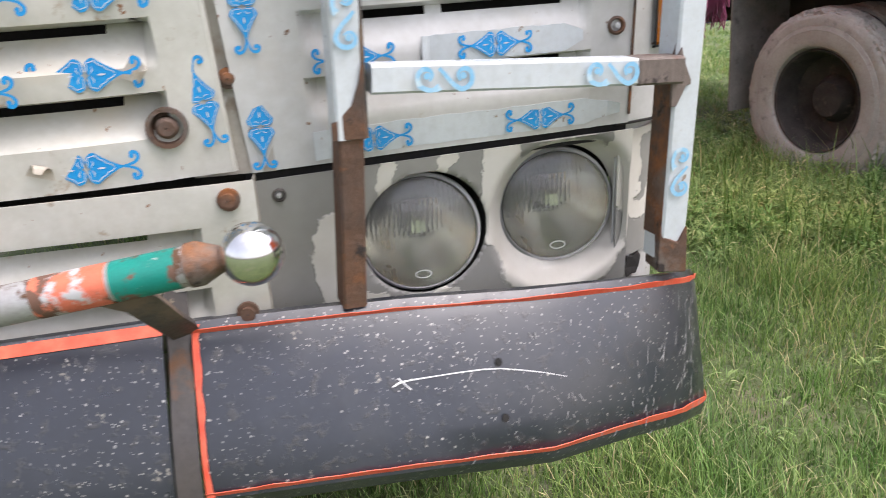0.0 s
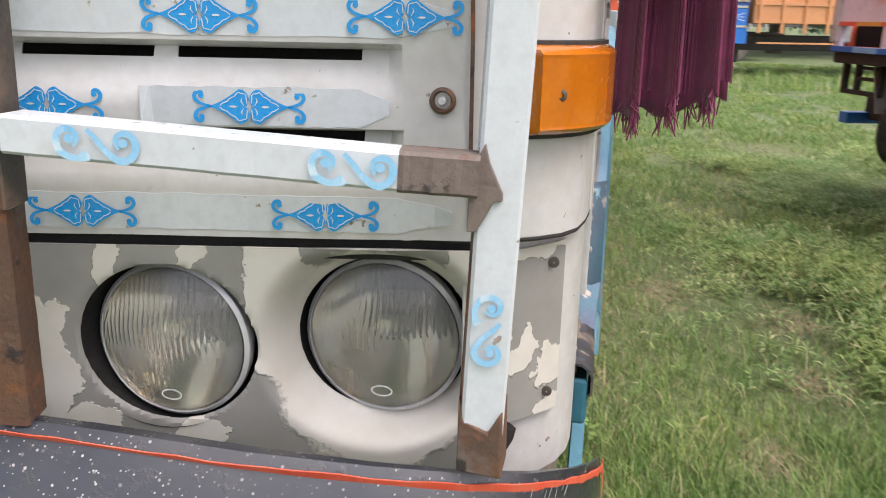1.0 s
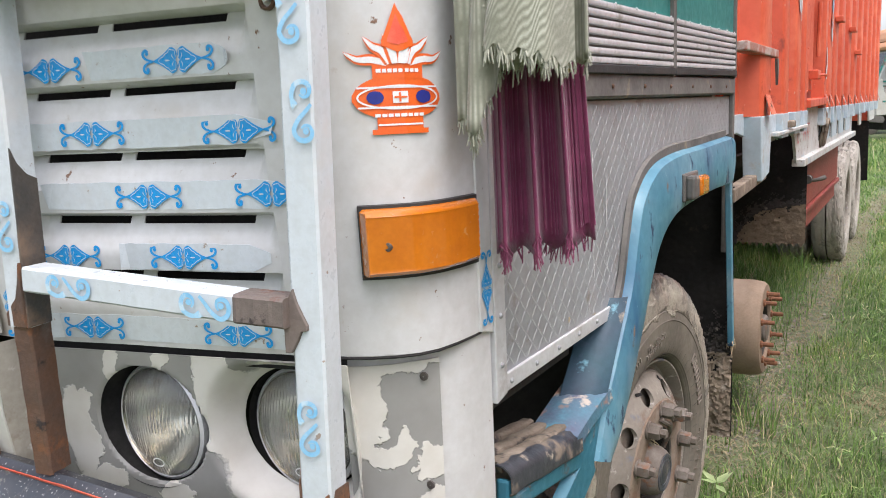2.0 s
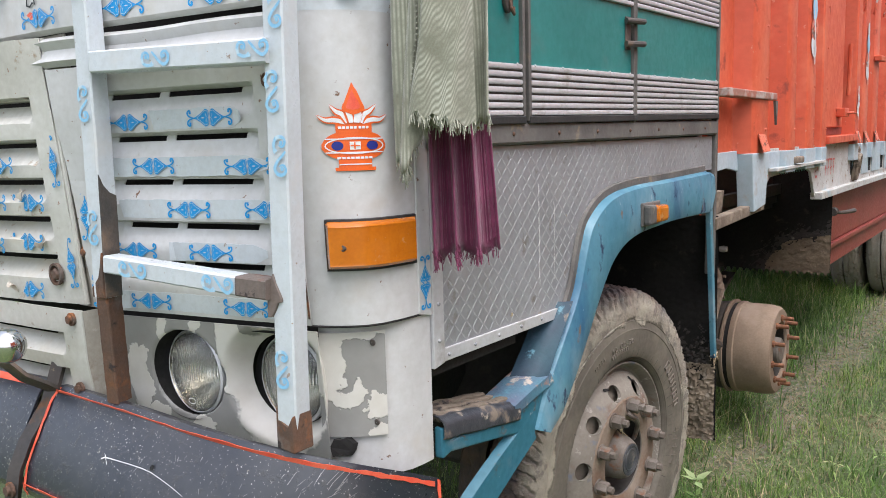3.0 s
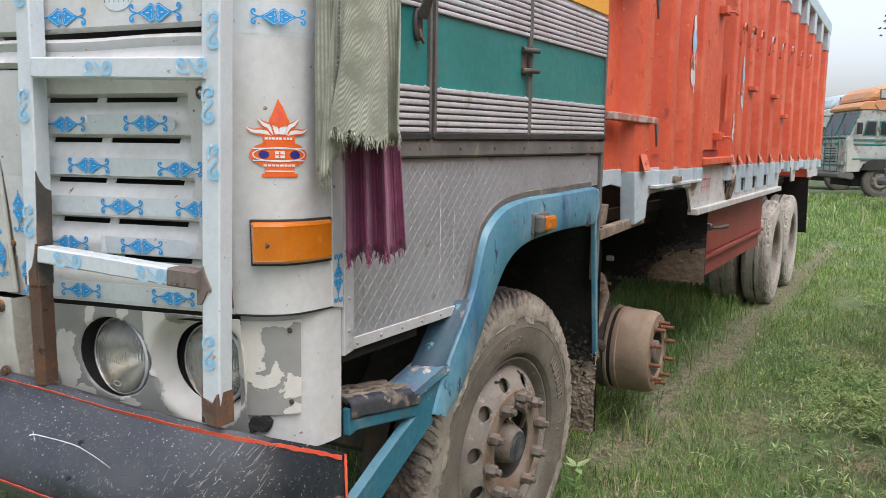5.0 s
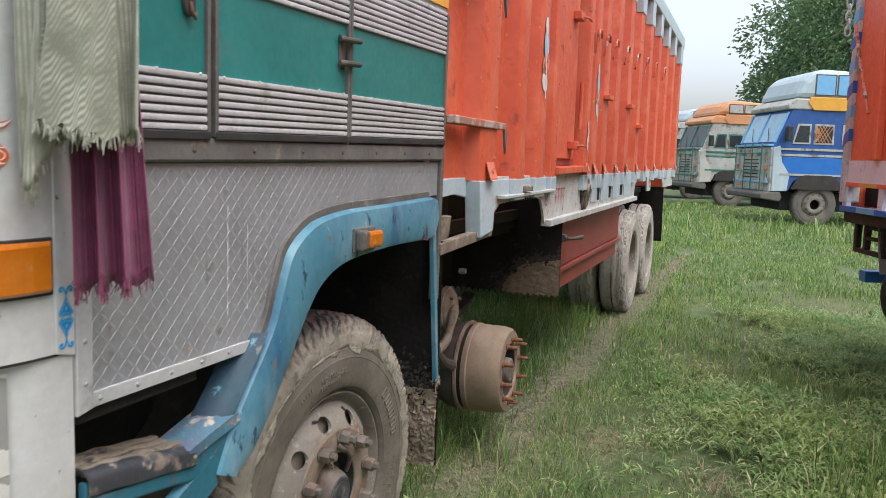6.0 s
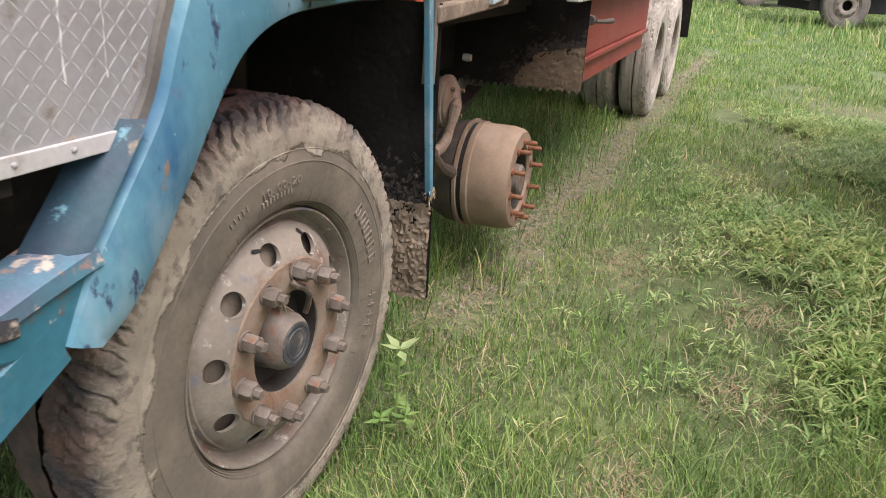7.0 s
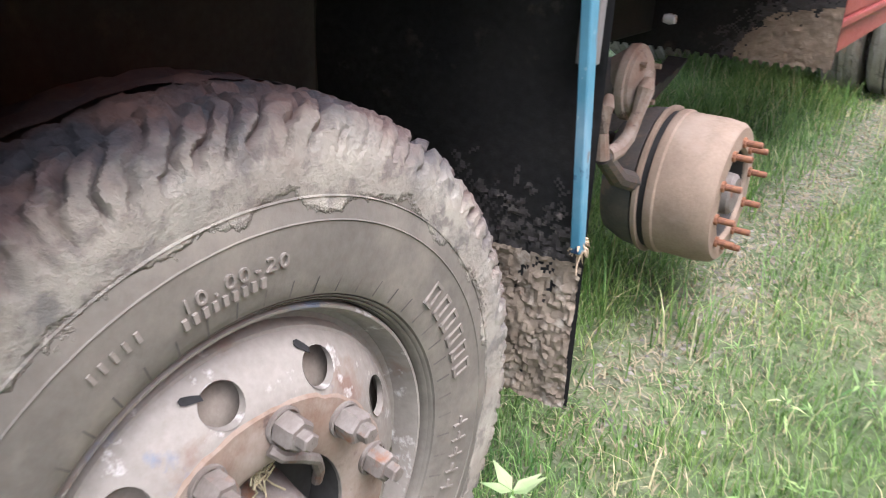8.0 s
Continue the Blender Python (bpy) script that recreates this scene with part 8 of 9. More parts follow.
part("rear_mudflap", bm, "mudflap", truck, "black rear mudflap", solid=0.012)
# remaining plain walls of the body
part("cargo_far_wall", one_box(-2.40, -2.35, 3.46, 12.45, 1.2, TOPZ), "red_paint", truck, "plain far wall")
part("cargo_front", one_box(-2.35, -0.075, 3.46, 3.51, 1.2, TOPZ), "red_paint", truck, "red front wall of the body")
part("cargo_tail", one_box(-2.35, -0.075, 12.40, 12.45, 1.2, TOPZ), "red_paint", truck, "plain tail wall")
part("cargo_bed", one_box(-2.35, -0.28, 3.51, 12.40, 1.18, 1.24), "underside", truck, "dark dirty load bed")


# ---- hanging cloths at the cab corner ----
def cloth_sheet(name, rows_fn, nu, nv, mat, label, category, thick=0.004):
    bm = bmesh.new()
    uvl = bm.loops.layers.uv.new("uv")
    vv = [[bm.verts.new(rows_fn(i / nu, k / nv)) for i in range(nu + 1)] for k in range(nv + 1)]
    for k in range(nv):
        for i in range(nu):
            f = bm.faces.new((vv[k][i], vv[k][i + 1], vv[k + 1][i + 1], vv[k + 1][i]))
            for l, (a, b) in zip(f.loops, ((i, k), (i + 1, k), (i + 1, k + 1), (i, k + 1))):
                l[uvl].uv = (a / nu, b / nv)
    me = mesh_of(name, bm, mat, True)
    ob = tagged(new(name, me), label, category)
    md = ob.modifiers.new("thickness", "SOLIDIFY")
    md.thickness = thick
    return ob


def maroon(u, v):
    """u across, v from the top down; deep upright folds."""
    top, bot = 1.98, lerp(1.312, 1.332, u) + 0.006 * math.sin(u * 47)
    x = 0.010 * (1 - v) + lerp(0.022, 0.154, u * (0.70 + 0.30 * v)) + 0.014 * math.sin(u * 19) * (0.3 + 0.7 * v)
    y = lerp(1.684, 1.712, u) + 0.020 * math.cos(u * 19 + 0.6) * (0.3 + 0.7 * v) - 0.02 * (1 - v)
    return (x, y, lerp(top, bot, v))


maroon_ob = cloth_sheet("maroon_tassel_cloth", maroon, 60, 30, "maroon_cloth", "maroon fringed cloth hanging beside the cab door", "cloth")
bm = bmesh.new()
rq = random.Random(6)
for i in range(150):
    u = rq.random()
    p = Vector(maroon(u, 0.97))
    l = rq.uniform(0.015, 0.045)
    tube(bm, [p, p + Vector((rq.uniform(-0.004, 0.004), rq.uniform(-0.004, 0.004), -l * 0.5)), p + Vector((rq.uniform(-0.008, 0.008), rq.uniform(-0.006, 0.006), -l))], [0.0014, 0.0012, 0.0008], 4, False)
for i in range(110):
    u = rq.random()
    pts = [Vector(maroon(u, v)) + Vector((0.004, -0.006, 0)) for v in (0.35, 0.6, 0.8, 0.97)]
    tube(bm, pts, 0.0013, 4, False)
part("fringe", bm, "maroon_cloth", maroon_ob, "loose maroon threads")


def olive(u, v):
    bot = along([(0, 1.500), (0.16, 1.474), (0.30, 1.490), (0.42, 1.555), (0.62, 1.565), (1.0, 1.570)], u) + 0.006 * math.sin(u * 60)
    z = lerp(2.02, bot, v)
    x = lerp(0.046 - 0.024 * v, 0.150, u) + 0.014 * math.sin(u * 8 + 0.5) * (0.4 + 0.6 * v) + 0.007 * math.sin(u * 21)
    y = lerp(1.588, 1.665, u) - 0.030 * math.sin(u * 5.5) * (0.4 + 0.6 * v) - 0.012 * math.sin(u * 17 + v * 3)
    return (x, y, z)


olive_ob = cloth_sheet("olive_striped_towel", olive, 64, 36, "olive_cloth", "olive-grey striped towel with frayed hem hanging over the cab corner", "towel", 0.005)
bm = bmesh.new()
for i in range(190):
    u = rq.random()
    p = Vector(olive(u, 0.985))
    l = rq.uniform(0.008, 0.028)
    tube(bm, [p, p + Vector((rq.uniform(-0.006, 0.006), rq.uniform(-0.006, 0.006), -l))], [0.0014, 0.0008], 4, False)
part("frayed_hem", bm, "olive_cloth", olive_ob, "frayed threads")


def fold(u, v):
    """The towel's overlapping front fold, its free edge running down aslant."""
    bot = lerp(1.595, 1.560, u) + 0.006 * math.sin(u * 40)
    z = lerp(2.02, bot, v)
    left = along([(1.55, 0.058), (1.62, 0.068), (1.72, 0.092), (1.85, 0.100), (2.02, 0.104)], z)
    x = lerp(left, 0.166, u) + 0.006 * math.sin(u * 9 + v * 2)
    return (x, lerp(1.600, 1.652, u) - 0.052 * math.sin(u * 2.4 + 0.5) - 0.006 * math.sin(u * 13 + v * 4), z)


bm = bmesh.new()
uvl = bm.loops.layers.uv.new("uv")
nu, nv = 30, 36
vv = [[bm.verts.new(fold(i / nu, k / nv)) for i in range(nu + 1)] for k in range(nv + 1)]
for k in range(nv):
    for i in range(nu):
        fc = bm.faces.new((vv[k][i], vv[k][i + 1], vv[k + 1][i + 1], vv[k + 1][i]))
        for l, (a, b) in zip(fc.loops, ((i, k), (i + 1, k), (i + 1, k + 1), (i, k + 1))):
            l[uvl].uv = (0.55 * a / nu + 0.9 * b / nv, b / nv)
part("towel_fold", bm, "olive_cloth", olive_ob, "overlapping front fold", True, solid=0.005)
bm = bmesh.new()
for i in range(120):
    u = rq.random()
    p = Vector(fold(u, 0.99))
    tube(bm, [p, p + Vector((rq.uniform(-0.006, 0.006), rq.uniform(-0.006, 0.006), -rq.uniform(0.008, 0.026)))], [0.0014, 0.0008], 4, False)
for i in range(46):
    p = Vector(fold(0.0, i / 46)) + Vector((-0.001, -0.004, 0))
    bmesh.ops.create_icosphere(bm, subdivisions=1, radius=0.0022, matrix=Matrix.Translation(p))
part("fold_hem", bm, "olive_cloth", olive_ob, "frayed and knotted edge")
bm = bmesh.new()
for i in range(60):
    z = 2.0 - i * 0.0075
    for q in range(3):
        s = rq.uniform(0.002, 0.0042)
        bmesh.ops.create_icosphere(bm, subdivisions=1, radius=s, matrix=Matrix.Translation((0.128 + rq.uniform(-0.006, 0.006), 1.700 + rq.uniform(-0.006, 0.006), z)))
M["tinsel"] = surface("gold_tinsel", (0.75, 0.62, 0.30), (0.70, 0.68, 0.60), 80.0, 0.25, 0.9, 0.0)
tinsel = tagged(new("tinsel_garland", mesh_of("tinsel_garland", bm, "tinsel")), "thin gold and silver tinsel garland hanging by the towel", "garland")


# ---- ground: one sheet to the horizon ----
def ground_z(x, y):
    return 0.025 * noise.noise(Vector((x * 0.5, y * 0.5, 3))) + 0.05 * noise.noise(Vector((x * 0.12, y * 0.12, 8))) * min(1, max(0, (y - 6) / 10))


bm = bmesh.new()


def spread(a, b, n, c, p):
    return sorted({round(c + math.copysign(abs(t) ** p, t) * (b - c if t > 0 else c - a), 4) for t in np.linspace(-1, 1, n)})


gx, gy = spread(-300, 300, 110, 1.0, 3.2), spread(-150, 600, 130, 6.0, 3.0)
grid(bm, [[(x, y, ground_z(x, y) if abs(x) < 40 and -20 < y < 60 else 0.0) for x in gx] for y in gy])
ground = part("ground", bm, "ground", None, "", True)
tagged(ground, "short trampled grass field with worn bare patches", "ground", kind="structure")


def blades(name, spots, mats, label, lean=0.55, parts=2, seed=1):
    """Grass: curved blades of three points a side, one mesh. spots: x, y, height, width."""
    rq = np.random.RandomState(seed)
    n = len(spots)
    sp = np.array(spots)
    gz = np.array([ground_z(a, b) for a, b in sp[:, :2]])
    az = rq.uniform(0, 2 * np.pi, n)
    ln = sp[:, 2] * rq.uniform(0.15, lean * 1.6, n)
    dx, dy = np.cos(az), np.sin(az)
    px, py = -dy, dx
    V = np.zeros((n, 5, 3))
    for k, (f, h, w) in enumerate(((0.0, 0.0, 1.0), (0.0, 0.0, -1.0), (0.35, 0.62, -0.8), (0.35, 0.62, 0.8), (1.0, 0.97, 0.0))):
        V[:, k, 0] = sp[:, 0] + dx * ln * f + px * w * sp[:, 3] / 2
        V[:, k, 1] = sp[:, 1] + dy * ln * f + py * w * sp[:, 3] / 2
        V[:, k, 2] = gz - 0.005 + sp[:, 2] * h
    base = np.arange(n) * 5
    faces = [f for b in base.tolist() for f in ((b, b + 1, b + 2, b + 3), (b + 3, b + 2, b + 4))]
    me = bpy.data.meshes.new(name)
    me.from_pydata(V.reshape(-1, 3).tolist(), [], faces)
    me.materials.append(M[mats])
    return tagged(new(name, me), label, "grass", kind="stuff")


rg = random.Random(21)


WORN = ((0.94, 3.95, 0.16), (0.43, 5.08, 0.20), (0.67, 3.30, 0.14), (1.43, 8.58, 0.55), (1.00, 4.69, 0.16), (1.9, 10.6, 0.6), (0.75, 7.1, 0.3))


def bare(x, y):
    """How bare the ground is: the wheel track beside the truck and worn patches."""
    track = math.exp(-((x - (-0.12 + 0.02 * (y - 5) + 0.10 * noise.noise(Vector((0, y * 0.8, 0))))) / 0.12) ** 2) if 4.0 < y < 16 else 0.0
    patchy = max(0.0, noise.noise(Vector((x * 0.62 + 3, y * 0.55, 2))) - 0.12) * 1.6
    worn = max(0.0, noise.noise(Vector((x * 2.2, y * 1.1, 51))) - 0.22) * 2.6 * min(1.0, max(0.0, (y - 4.0) / 3)) * min(1.0, max(0.0, x / 0.6))
    worn += max(0.8 * math.exp(-((x - a) ** 2 + (y - c) ** 2 * 0.6) / r ** 2) for a, c, r in WORN)
    return min(1.0, 1.05 * track * (0.9 + 0.35 * noise.noise(Vector((x * 9, y * 5, 4)))) + patchy + worn)


spots = []
while len(spots) < 330000:
    y = 1.0 + 32 * rg.random() ** 2.6
    if y < 2.0 and rg.random() > (y - 1.0) ** 1.3:
        continue
    x = rg.uniform(-0.9 - 0.10 * y, 2.6 + 0.26 * y) + rg.gauss(0, 0.35)
    if rg.random() < 0.07:
        # thinner growth out of sight, in front of the truck and to both sides
        a, r = rg.uniform(0, 6.28), 1.2 + 6.0 * rg.random() ** 1.4
        x, y = 0.6 + r * math.cos(a), 2.0 + r * math.sin(a)
        if -1.0 < x < 2.8 and y > 2.0:
            continue
    far = max(0.0, (y - 5) / 14)
    b = bare(x, y)
    if rg.random() < b:
        continue
    tuft = 0.42 + 0.8 * max(0, noise.noise(Vector((x * 1.4, y * 1.4, 9))) + 0.25) + 0.5 * max(0, noise.noise(Vector((x * 4.5, y * 4.5, 19))))
    if rg.random() > 0.35 + 0.65 * tuft:
        continue
    h = (0.018 + 0.085 * rg.random() ** 2.4) * (0.40 + 1.0 * tuft) * (1 - 0.45 * b)
    if -2.2 < x < -0.30 and y > 3.9:
        h *= 2.1
    if 1.2 < x < 3.0 and 3.2 < y < 5.6:
        h *= 1.7
    spots.append((x, y, h, (0.0024 + 0.0028 * rg.random()) * (1 + 2.2 * far)))
blades("grass", spots, "grass", "short green grass with dry blades", lean=0.8, seed=4)
# seeding stalks, taller and thinner
stalks = []
for _ in range(1500):
    x, y = rg.uniform(-0.4, 5), 2.6 + 12 * rg.random() ** 1.5
    if rg.random() > bare(x, y) and noise.noise(Vector((x * 0.9, y * 0.9, 14))) > -0.05:
        stalks.append((x, y, rg.uniform(0.12, 0.26), 0.0035))
for _ in range(500):
    stalks.append((rg.uniform(-1.4, -0.1), rg.uniform(4.0, 8.4), rg.uniform(0.10, 0.28), 0.005))
for _ in range(1500):
    stalks.append((rg.uniform(-3, 9), rg.uniform(19.5, 24.5), rg.uniform(0.10, 0.45), 0.02))
for _ in range(60):
    stalks.append((rg.uniform(-0.16, 0.02), rg.uniform(4.38, 4.62), rg.uniform(0.08, 0.26), 0.005))
for _ in range(420):
    stalks.append((rg.uniform(1.4, 2.7), rg.uniform(3.5, 4.9), rg.uniform(0.15, 0.42), 0.006))
blades("tall_grass", stalks, "grass", "tall seeding grass stalks", lean=0.5, seed=9)
dry = []
for _ in range(9000):
    y = rg.uniform(3.8, 15)
    x = -0.12 + 0.02 * (y - 5) + rg.gauss(0, 0.13)
    dry.append((x, y, rg.uniform(0.006, 0.03), rg.uniform(0.004, 0.008)))
for _ in range(4000):
    x, y = rg.uniform(-0.5, 4.5), rg.uniform(2.5, 13)
    if noise.noise(Vector((x * 0.62 + 3, y * 0.55, 2))) > 0.05:
        dry.append((x, y, rg.uniform(0.008, 0.04), rg.uniform(0.004, 0.007)))
for _ in range(2600):
    y = rg.uniform(2.9, 6.0)
    dry.append((0.10 + 0.10 * (y - 4) * (y < 4) + rg.gauss(0, 0.17), y, rg.uniform(0.008, 0.035), rg.uniform(0.0025, 0.005)))
for a, c, r in WORN:
    for _ in range(int(700 * r / 0.2)):
        dry.append((a + rg.gauss(0, r * 0.6), c + rg.gauss(0, r * 0.75), rg.uniform(0.008, 0.035), rg.uniform(0.003, 0.006)))
blades("dry_grass", dry, "straw", "dry straw-coloured trampled grass", lean=1.6, seed=11)


def leaf_faces(V, F, c, ax, nrm, l, w, droop=0.0):
    """A folded pointed leaf at c along ax, its tip hanging by droop."""
    sd = nrm.cross(ax).normalized() * (w / 2)
    b = len(V)
    V += [c, c + ax * l * 0.35 + sd, c + ax * l * 0.4 - nrm * w * 0.12, c + ax * l * 0.35 - sd, c + ax * l - Vector((0, 0, droop * l))]
    F += [(b, b + 1, b + 2), (b, b + 2, b + 3), (b + 1, b + 4, b + 2), (b + 2, b + 4, b + 3)]


V, F = [], []
for _ in range(8800):
    # low broad-leaved weeds in drifts
    for _try in range(20):
        x, y = rg.uniform(0.75, 4.4) + rg.gauss(0, 0.3), 2.2 + 8.2 * rg.random()
        if (noise.noise(Vector((x * 0.8 + 1, y * 0.8, 31))) + 0.22 - 0.02 * y) * 1.5 + 0.5 * noise.noise(Vector((x * 4, y * 4, 3))) > rg.random():
            break
    if x < 1.15 and y < 5.0 and rg.random() < 0.85:
        continue
    lush = max(0.0, min(1.0, (noise.noise(Vector((x * 0.55 + 4, y * 0.55, 37))) + 0.25) * 2.2)) * (x > 0.75) * max(0.0, min(1.0, (x - 0.7) / 0.5))
    h = rg.uniform(0.03, 0.10) * (1 + 1.1 * lush)
    z = ground_z(x, y)
    for k in range(rg.randint(6, 11) + int(4 * lush)):
        a = rg.uniform(0, 6.28)
        ax = Vector((math.cos(a), math.sin(a), rg.uniform(-0.1, 1.3))).normalized()
        c = Vector((x, y, z + h * rg.uniform(0.3, 1.0))) + ax * 0.01
        nrm = (Vector((0, 0, 1)) - ax * ax.z).normalized()
        leaf_faces(V, F, c, ax, nrm, rg.uniform(0.032, 0.085) * (1 + 0.6 * lush), rg.uniform(0.006, 0.0115) * (1 + 0.3 * lush), rg.uniform(0.1, 0.6))
me = bpy.data.meshes.new("low_weeds")
me.from_pydata([tuple(v) for v in V], [], F)
me.materials.append(M["weed"])
tagged(new("low_weeds", me), "low broad-leaved weeds in drifts", "weeds", kind="stuff")


def sprout(x, y, h, leaves, seed, pale_top):
    """One upright seedling: a stem, green leaves and a pale young crown."""
    rq = random.Random(seed)
    z = ground_z(x, y)
    th = thing("seedling", "young seedling with pale green-white leaves beside the wheel" if pale_top else "small green seedling growing beside the front wheel", "plant", group="seedlings")
    bm = bmesh.new()
    tube(bm, [(x, y, z - 0.01), (x + 0.004, y + 0.004, z + h * 0.5), (x + 0.010, y, z + h)], [0.004, 0.003, 0.002], 6)
    part("stem", bm, "weed", th, "", True)
    for mat, zs, n, l, w, nm in (("weed", (0.25, 0.8), leaves, 0.052, 0.026, "leaf"), ("pale_leaf", (0.95, 1.0), 5 if pale_top else 0, 0.062, 0.030, "young_leaf")):
        for k in range(n):
            V, F = [], []
            a = 2.4 * k + rq.random()
            ax = Vector((math.cos(a), math.sin(a), rq.uniform(0.0, 0.6))).normalized()
            nrm = (Vector((0, 0, 1)) - ax * ax.z).normalized()
            leaf_faces(V, F, Vector((x + 0.008, y, z + h * rq.uniform(*zs))), ax, nrm, l * rq.uniform(0.8, 1.2), w * rq.uniform(0.8, 1.2))
            me = bpy.data.meshes.new(nm)
            me.from_pydata([tuple(v) for v in V], [], F)
            me.materials.append(M[mat])
            ob = part(nm, me, None, th)
            md = ob.modifiers.new("thickness", "SOLIDIFY")
            md.thickness = 0.0008
    return th


sprout(-0.010, 3.275, 0.285, 9, 1, True)
sprout(0.035, 3.235, 0.17, 8, 2, False)
sprout(-0.03, 3.20, 0.12, 7, 3, False)

# pebbles on the track
V, F = [], []
for _ in range(1600):
    y = rg.uniform(3.9, 14)
    x = -0.12 + 0.02 * (y - 5) + rg.gauss(0, 0.13)
    s = rg.uniform(0.004, 0.014)
    z = ground_z(x, y)
    b = len(V)
    V += [(x - s, y, z), (x, y - s * 0.8, z), (x + s, y, z), (x, y + s * 0.8, z), (x + s * 0.2, y, z + s * 0.7)]
    F += [(b, b + 1, b + 4), (b + 1, b + 2, b + 4), (b + 2, b + 3, b + 4), (b + 3, b, b + 4)]
me = bpy.data.meshes.new("pebbles")
me.from_pydata(V, [], F)
M["stone"] = surface("pale_gravel", (0.27, 0.245, 0.21), (0.19, 0.17, 0.145), 20.0, 0.9, bump=0.2, island=0.35)
me.materials.append(M["stone"])
tagged(new("pebbles", me), "pale pebbles scattered on the worn track", "pebbles", kind="stuff")


# ---- the truck parked alongside: its flank runs from the rear corner towards the camera's side ----
M["bright_red"] = surface("bright_orange_red_paint", (0.80, 0.17, 0.075), (0.74, 0.13, 0.055), 2.5, 0.45, bump=0.05, layers=[((0.62, 0.20, 0.12), 6.0, 0.60, 0.75, 0.7, 3.0)])
M["lilac"] = surface("faded_lilac_paint", (0.72, 0.68, 0.77), (0.76, 0.73, 0.79), 4.0, 0.45, bump=0.05, layers=[((0.35, 0.30, 0.28), 9.0, 0.62, 0.76, 0.85, 2.0)])
M["flap_grey"] = surface("dusty_grey_rubber", (0.25, 0.235, 0.215), (0.17, 0.16, 0.145), 5.0, 0.9, bump=0.2, layers=[((0.09, 0.082, 0.075), 9.0, 0.58, 0.74, 0.9, 3.0)])
M["dusty_tank"] = surface("dusty_brown_tank", (0.10, 0.075, 0.075), (0.06, 0.05, 0.05), 6.0, 0.6, bump=0.1)
M["bright_blue"] = surface("bright_blue_paint", (0.015, 0.13, 0.46), (0.02, 0.16, 0.52), 6.0, 0.4, bump=0.05, coat=0.15)
M["sky_blue"] = surface("light_blue_paint", (0.16, 0.40, 0.68), (0.20, 0.46, 0.72), 8.0, 0.4, bump=0.05)
M["far_white"] = surface("rust_stained_white", (0.47, 0.48, 0.46), (0.36, 0.355, 0.33), 2.2, 0.6, bump=0.1, bscale=9, layers=[((0.20, 0.135, 0.09), 3.2, 0.55, 0.68, 0.9, 2.0), ((0.10, 0.085, 0.07), 6.0, 0.60, 0.70, 0.9, 7.0)])
M["deep_navy"] = surface("navy_paint", (0.02, 0.075, 0.26), (0.03, 0.10, 0.32), 6.0, 0.45, bump=0.05)
M["orange_paint"] = surface("faded_orange_paint", (0.60, 0.28, 0.12), (0.52, 0.24, 0.11), 1.2, 0.5, bump=0.05, layers=[((0.45, 0.22, 0.10), 2.5, 0.58, 0.8, 0.8, 3.0)])
M["window"] = surface("tinted_cab_glass", (0.02, 0.026, 0.03), (0.035, 0.04, 0.045), 3.0, 0.3, bump=0.0, spec=0.4)
M["screen_blue"] = surface("blue_screen_glass", (0.20, 0.40, 0.56), (0.28, 0.48, 0.62), 3.0, 0.15, bump=0.0, spec=0.8)
t2m = Matrix.Translation((1.715, 7.65, 0)) @ Matrix.Rotation(math.atan2(-0.960, 0.279), 4, "Z")
# in its own space +x runs from tail to nose, -y is outwards
truck2 = thing("parked_red_truck", "red cargo truck with lilac band and blue bumper bar", "truck", group="parked trucks", at=t2m)


def p2(name, bm, mat, label="", parent=None, **k):
    return part(name, bm, mat, parent or truck2, label, **k)


def put2(u, w, d):
    return (u, -d, w)


wall2 = p2("cargo_wall", prism(bmesh.new(), [(0.06, 1.62), (7.5, 1.62), (7.5, 3.3), (0.06, 3.3)], put2, -0.08, -0.01), "bright_red", "tall red side wall")
for u in (0.55, 1.15, 1.8, 2.5, 3.2, 3.9, 4.6, 5.4, 6.2, 7.0):
    bm = bmesh.new()
    box(bm, u - 0.05, u + 0.05, -0.05, 0.012, 1.62, 3.25)
    p2("wall_rib", bm, "bright_red", "", wall2, bevel=0.012)
post2 = p2("rear_post", prism(bmesh.new(), [(-0.02, 1.30), (0.07, 1.30), (0.07, 3.35), (-0.02, 3.35)], put2, -0.10, 0.02), "white_old", "rear post with blue and white stripes", bevel=0.01)
for k in range(9):
    z = 1.72 + 0.18 * k
    p2("stripe", prism(bmesh.new(), [(-0.022, z), (0.072, z + 0.05), (0.072, z + 0.14), (-0.022, z + 0.09)], put2, -0.06, 0.023), "sky_blue" if k % 2 else "bright_blue", "", post2)
p2("lilac_band", prism(bmesh.new(), [(0.07, 1.455), (7.5, 1.455), (7.5, 1.62), (0.07, 1.62)], put2, -0.08, 0.0), "lilac", "faded lilac band")
for k in range(24):
    a, b = 0.0 + 0.30 * k, 0.30 + 0.30 * k
    if b < 2.02 or a > 3.3:
        p2("edge_band", prism(bmesh.new(), [(a, 1.425), (b, 1.425), (b, 1.455), (a, 1.455)], put2, -0.05, 0.012), ("red_edge", "yellow_paint")[k % 2], "red and yellow edging")
        p2("low_band", prism(bmesh.new(), [(a, 1.235), (b, 1.235), (b, 1.275), (a, 1.275)], put2, -0.05, 0.014), ("bright_blue", "sky_blue")[k % 2], "blue edging")
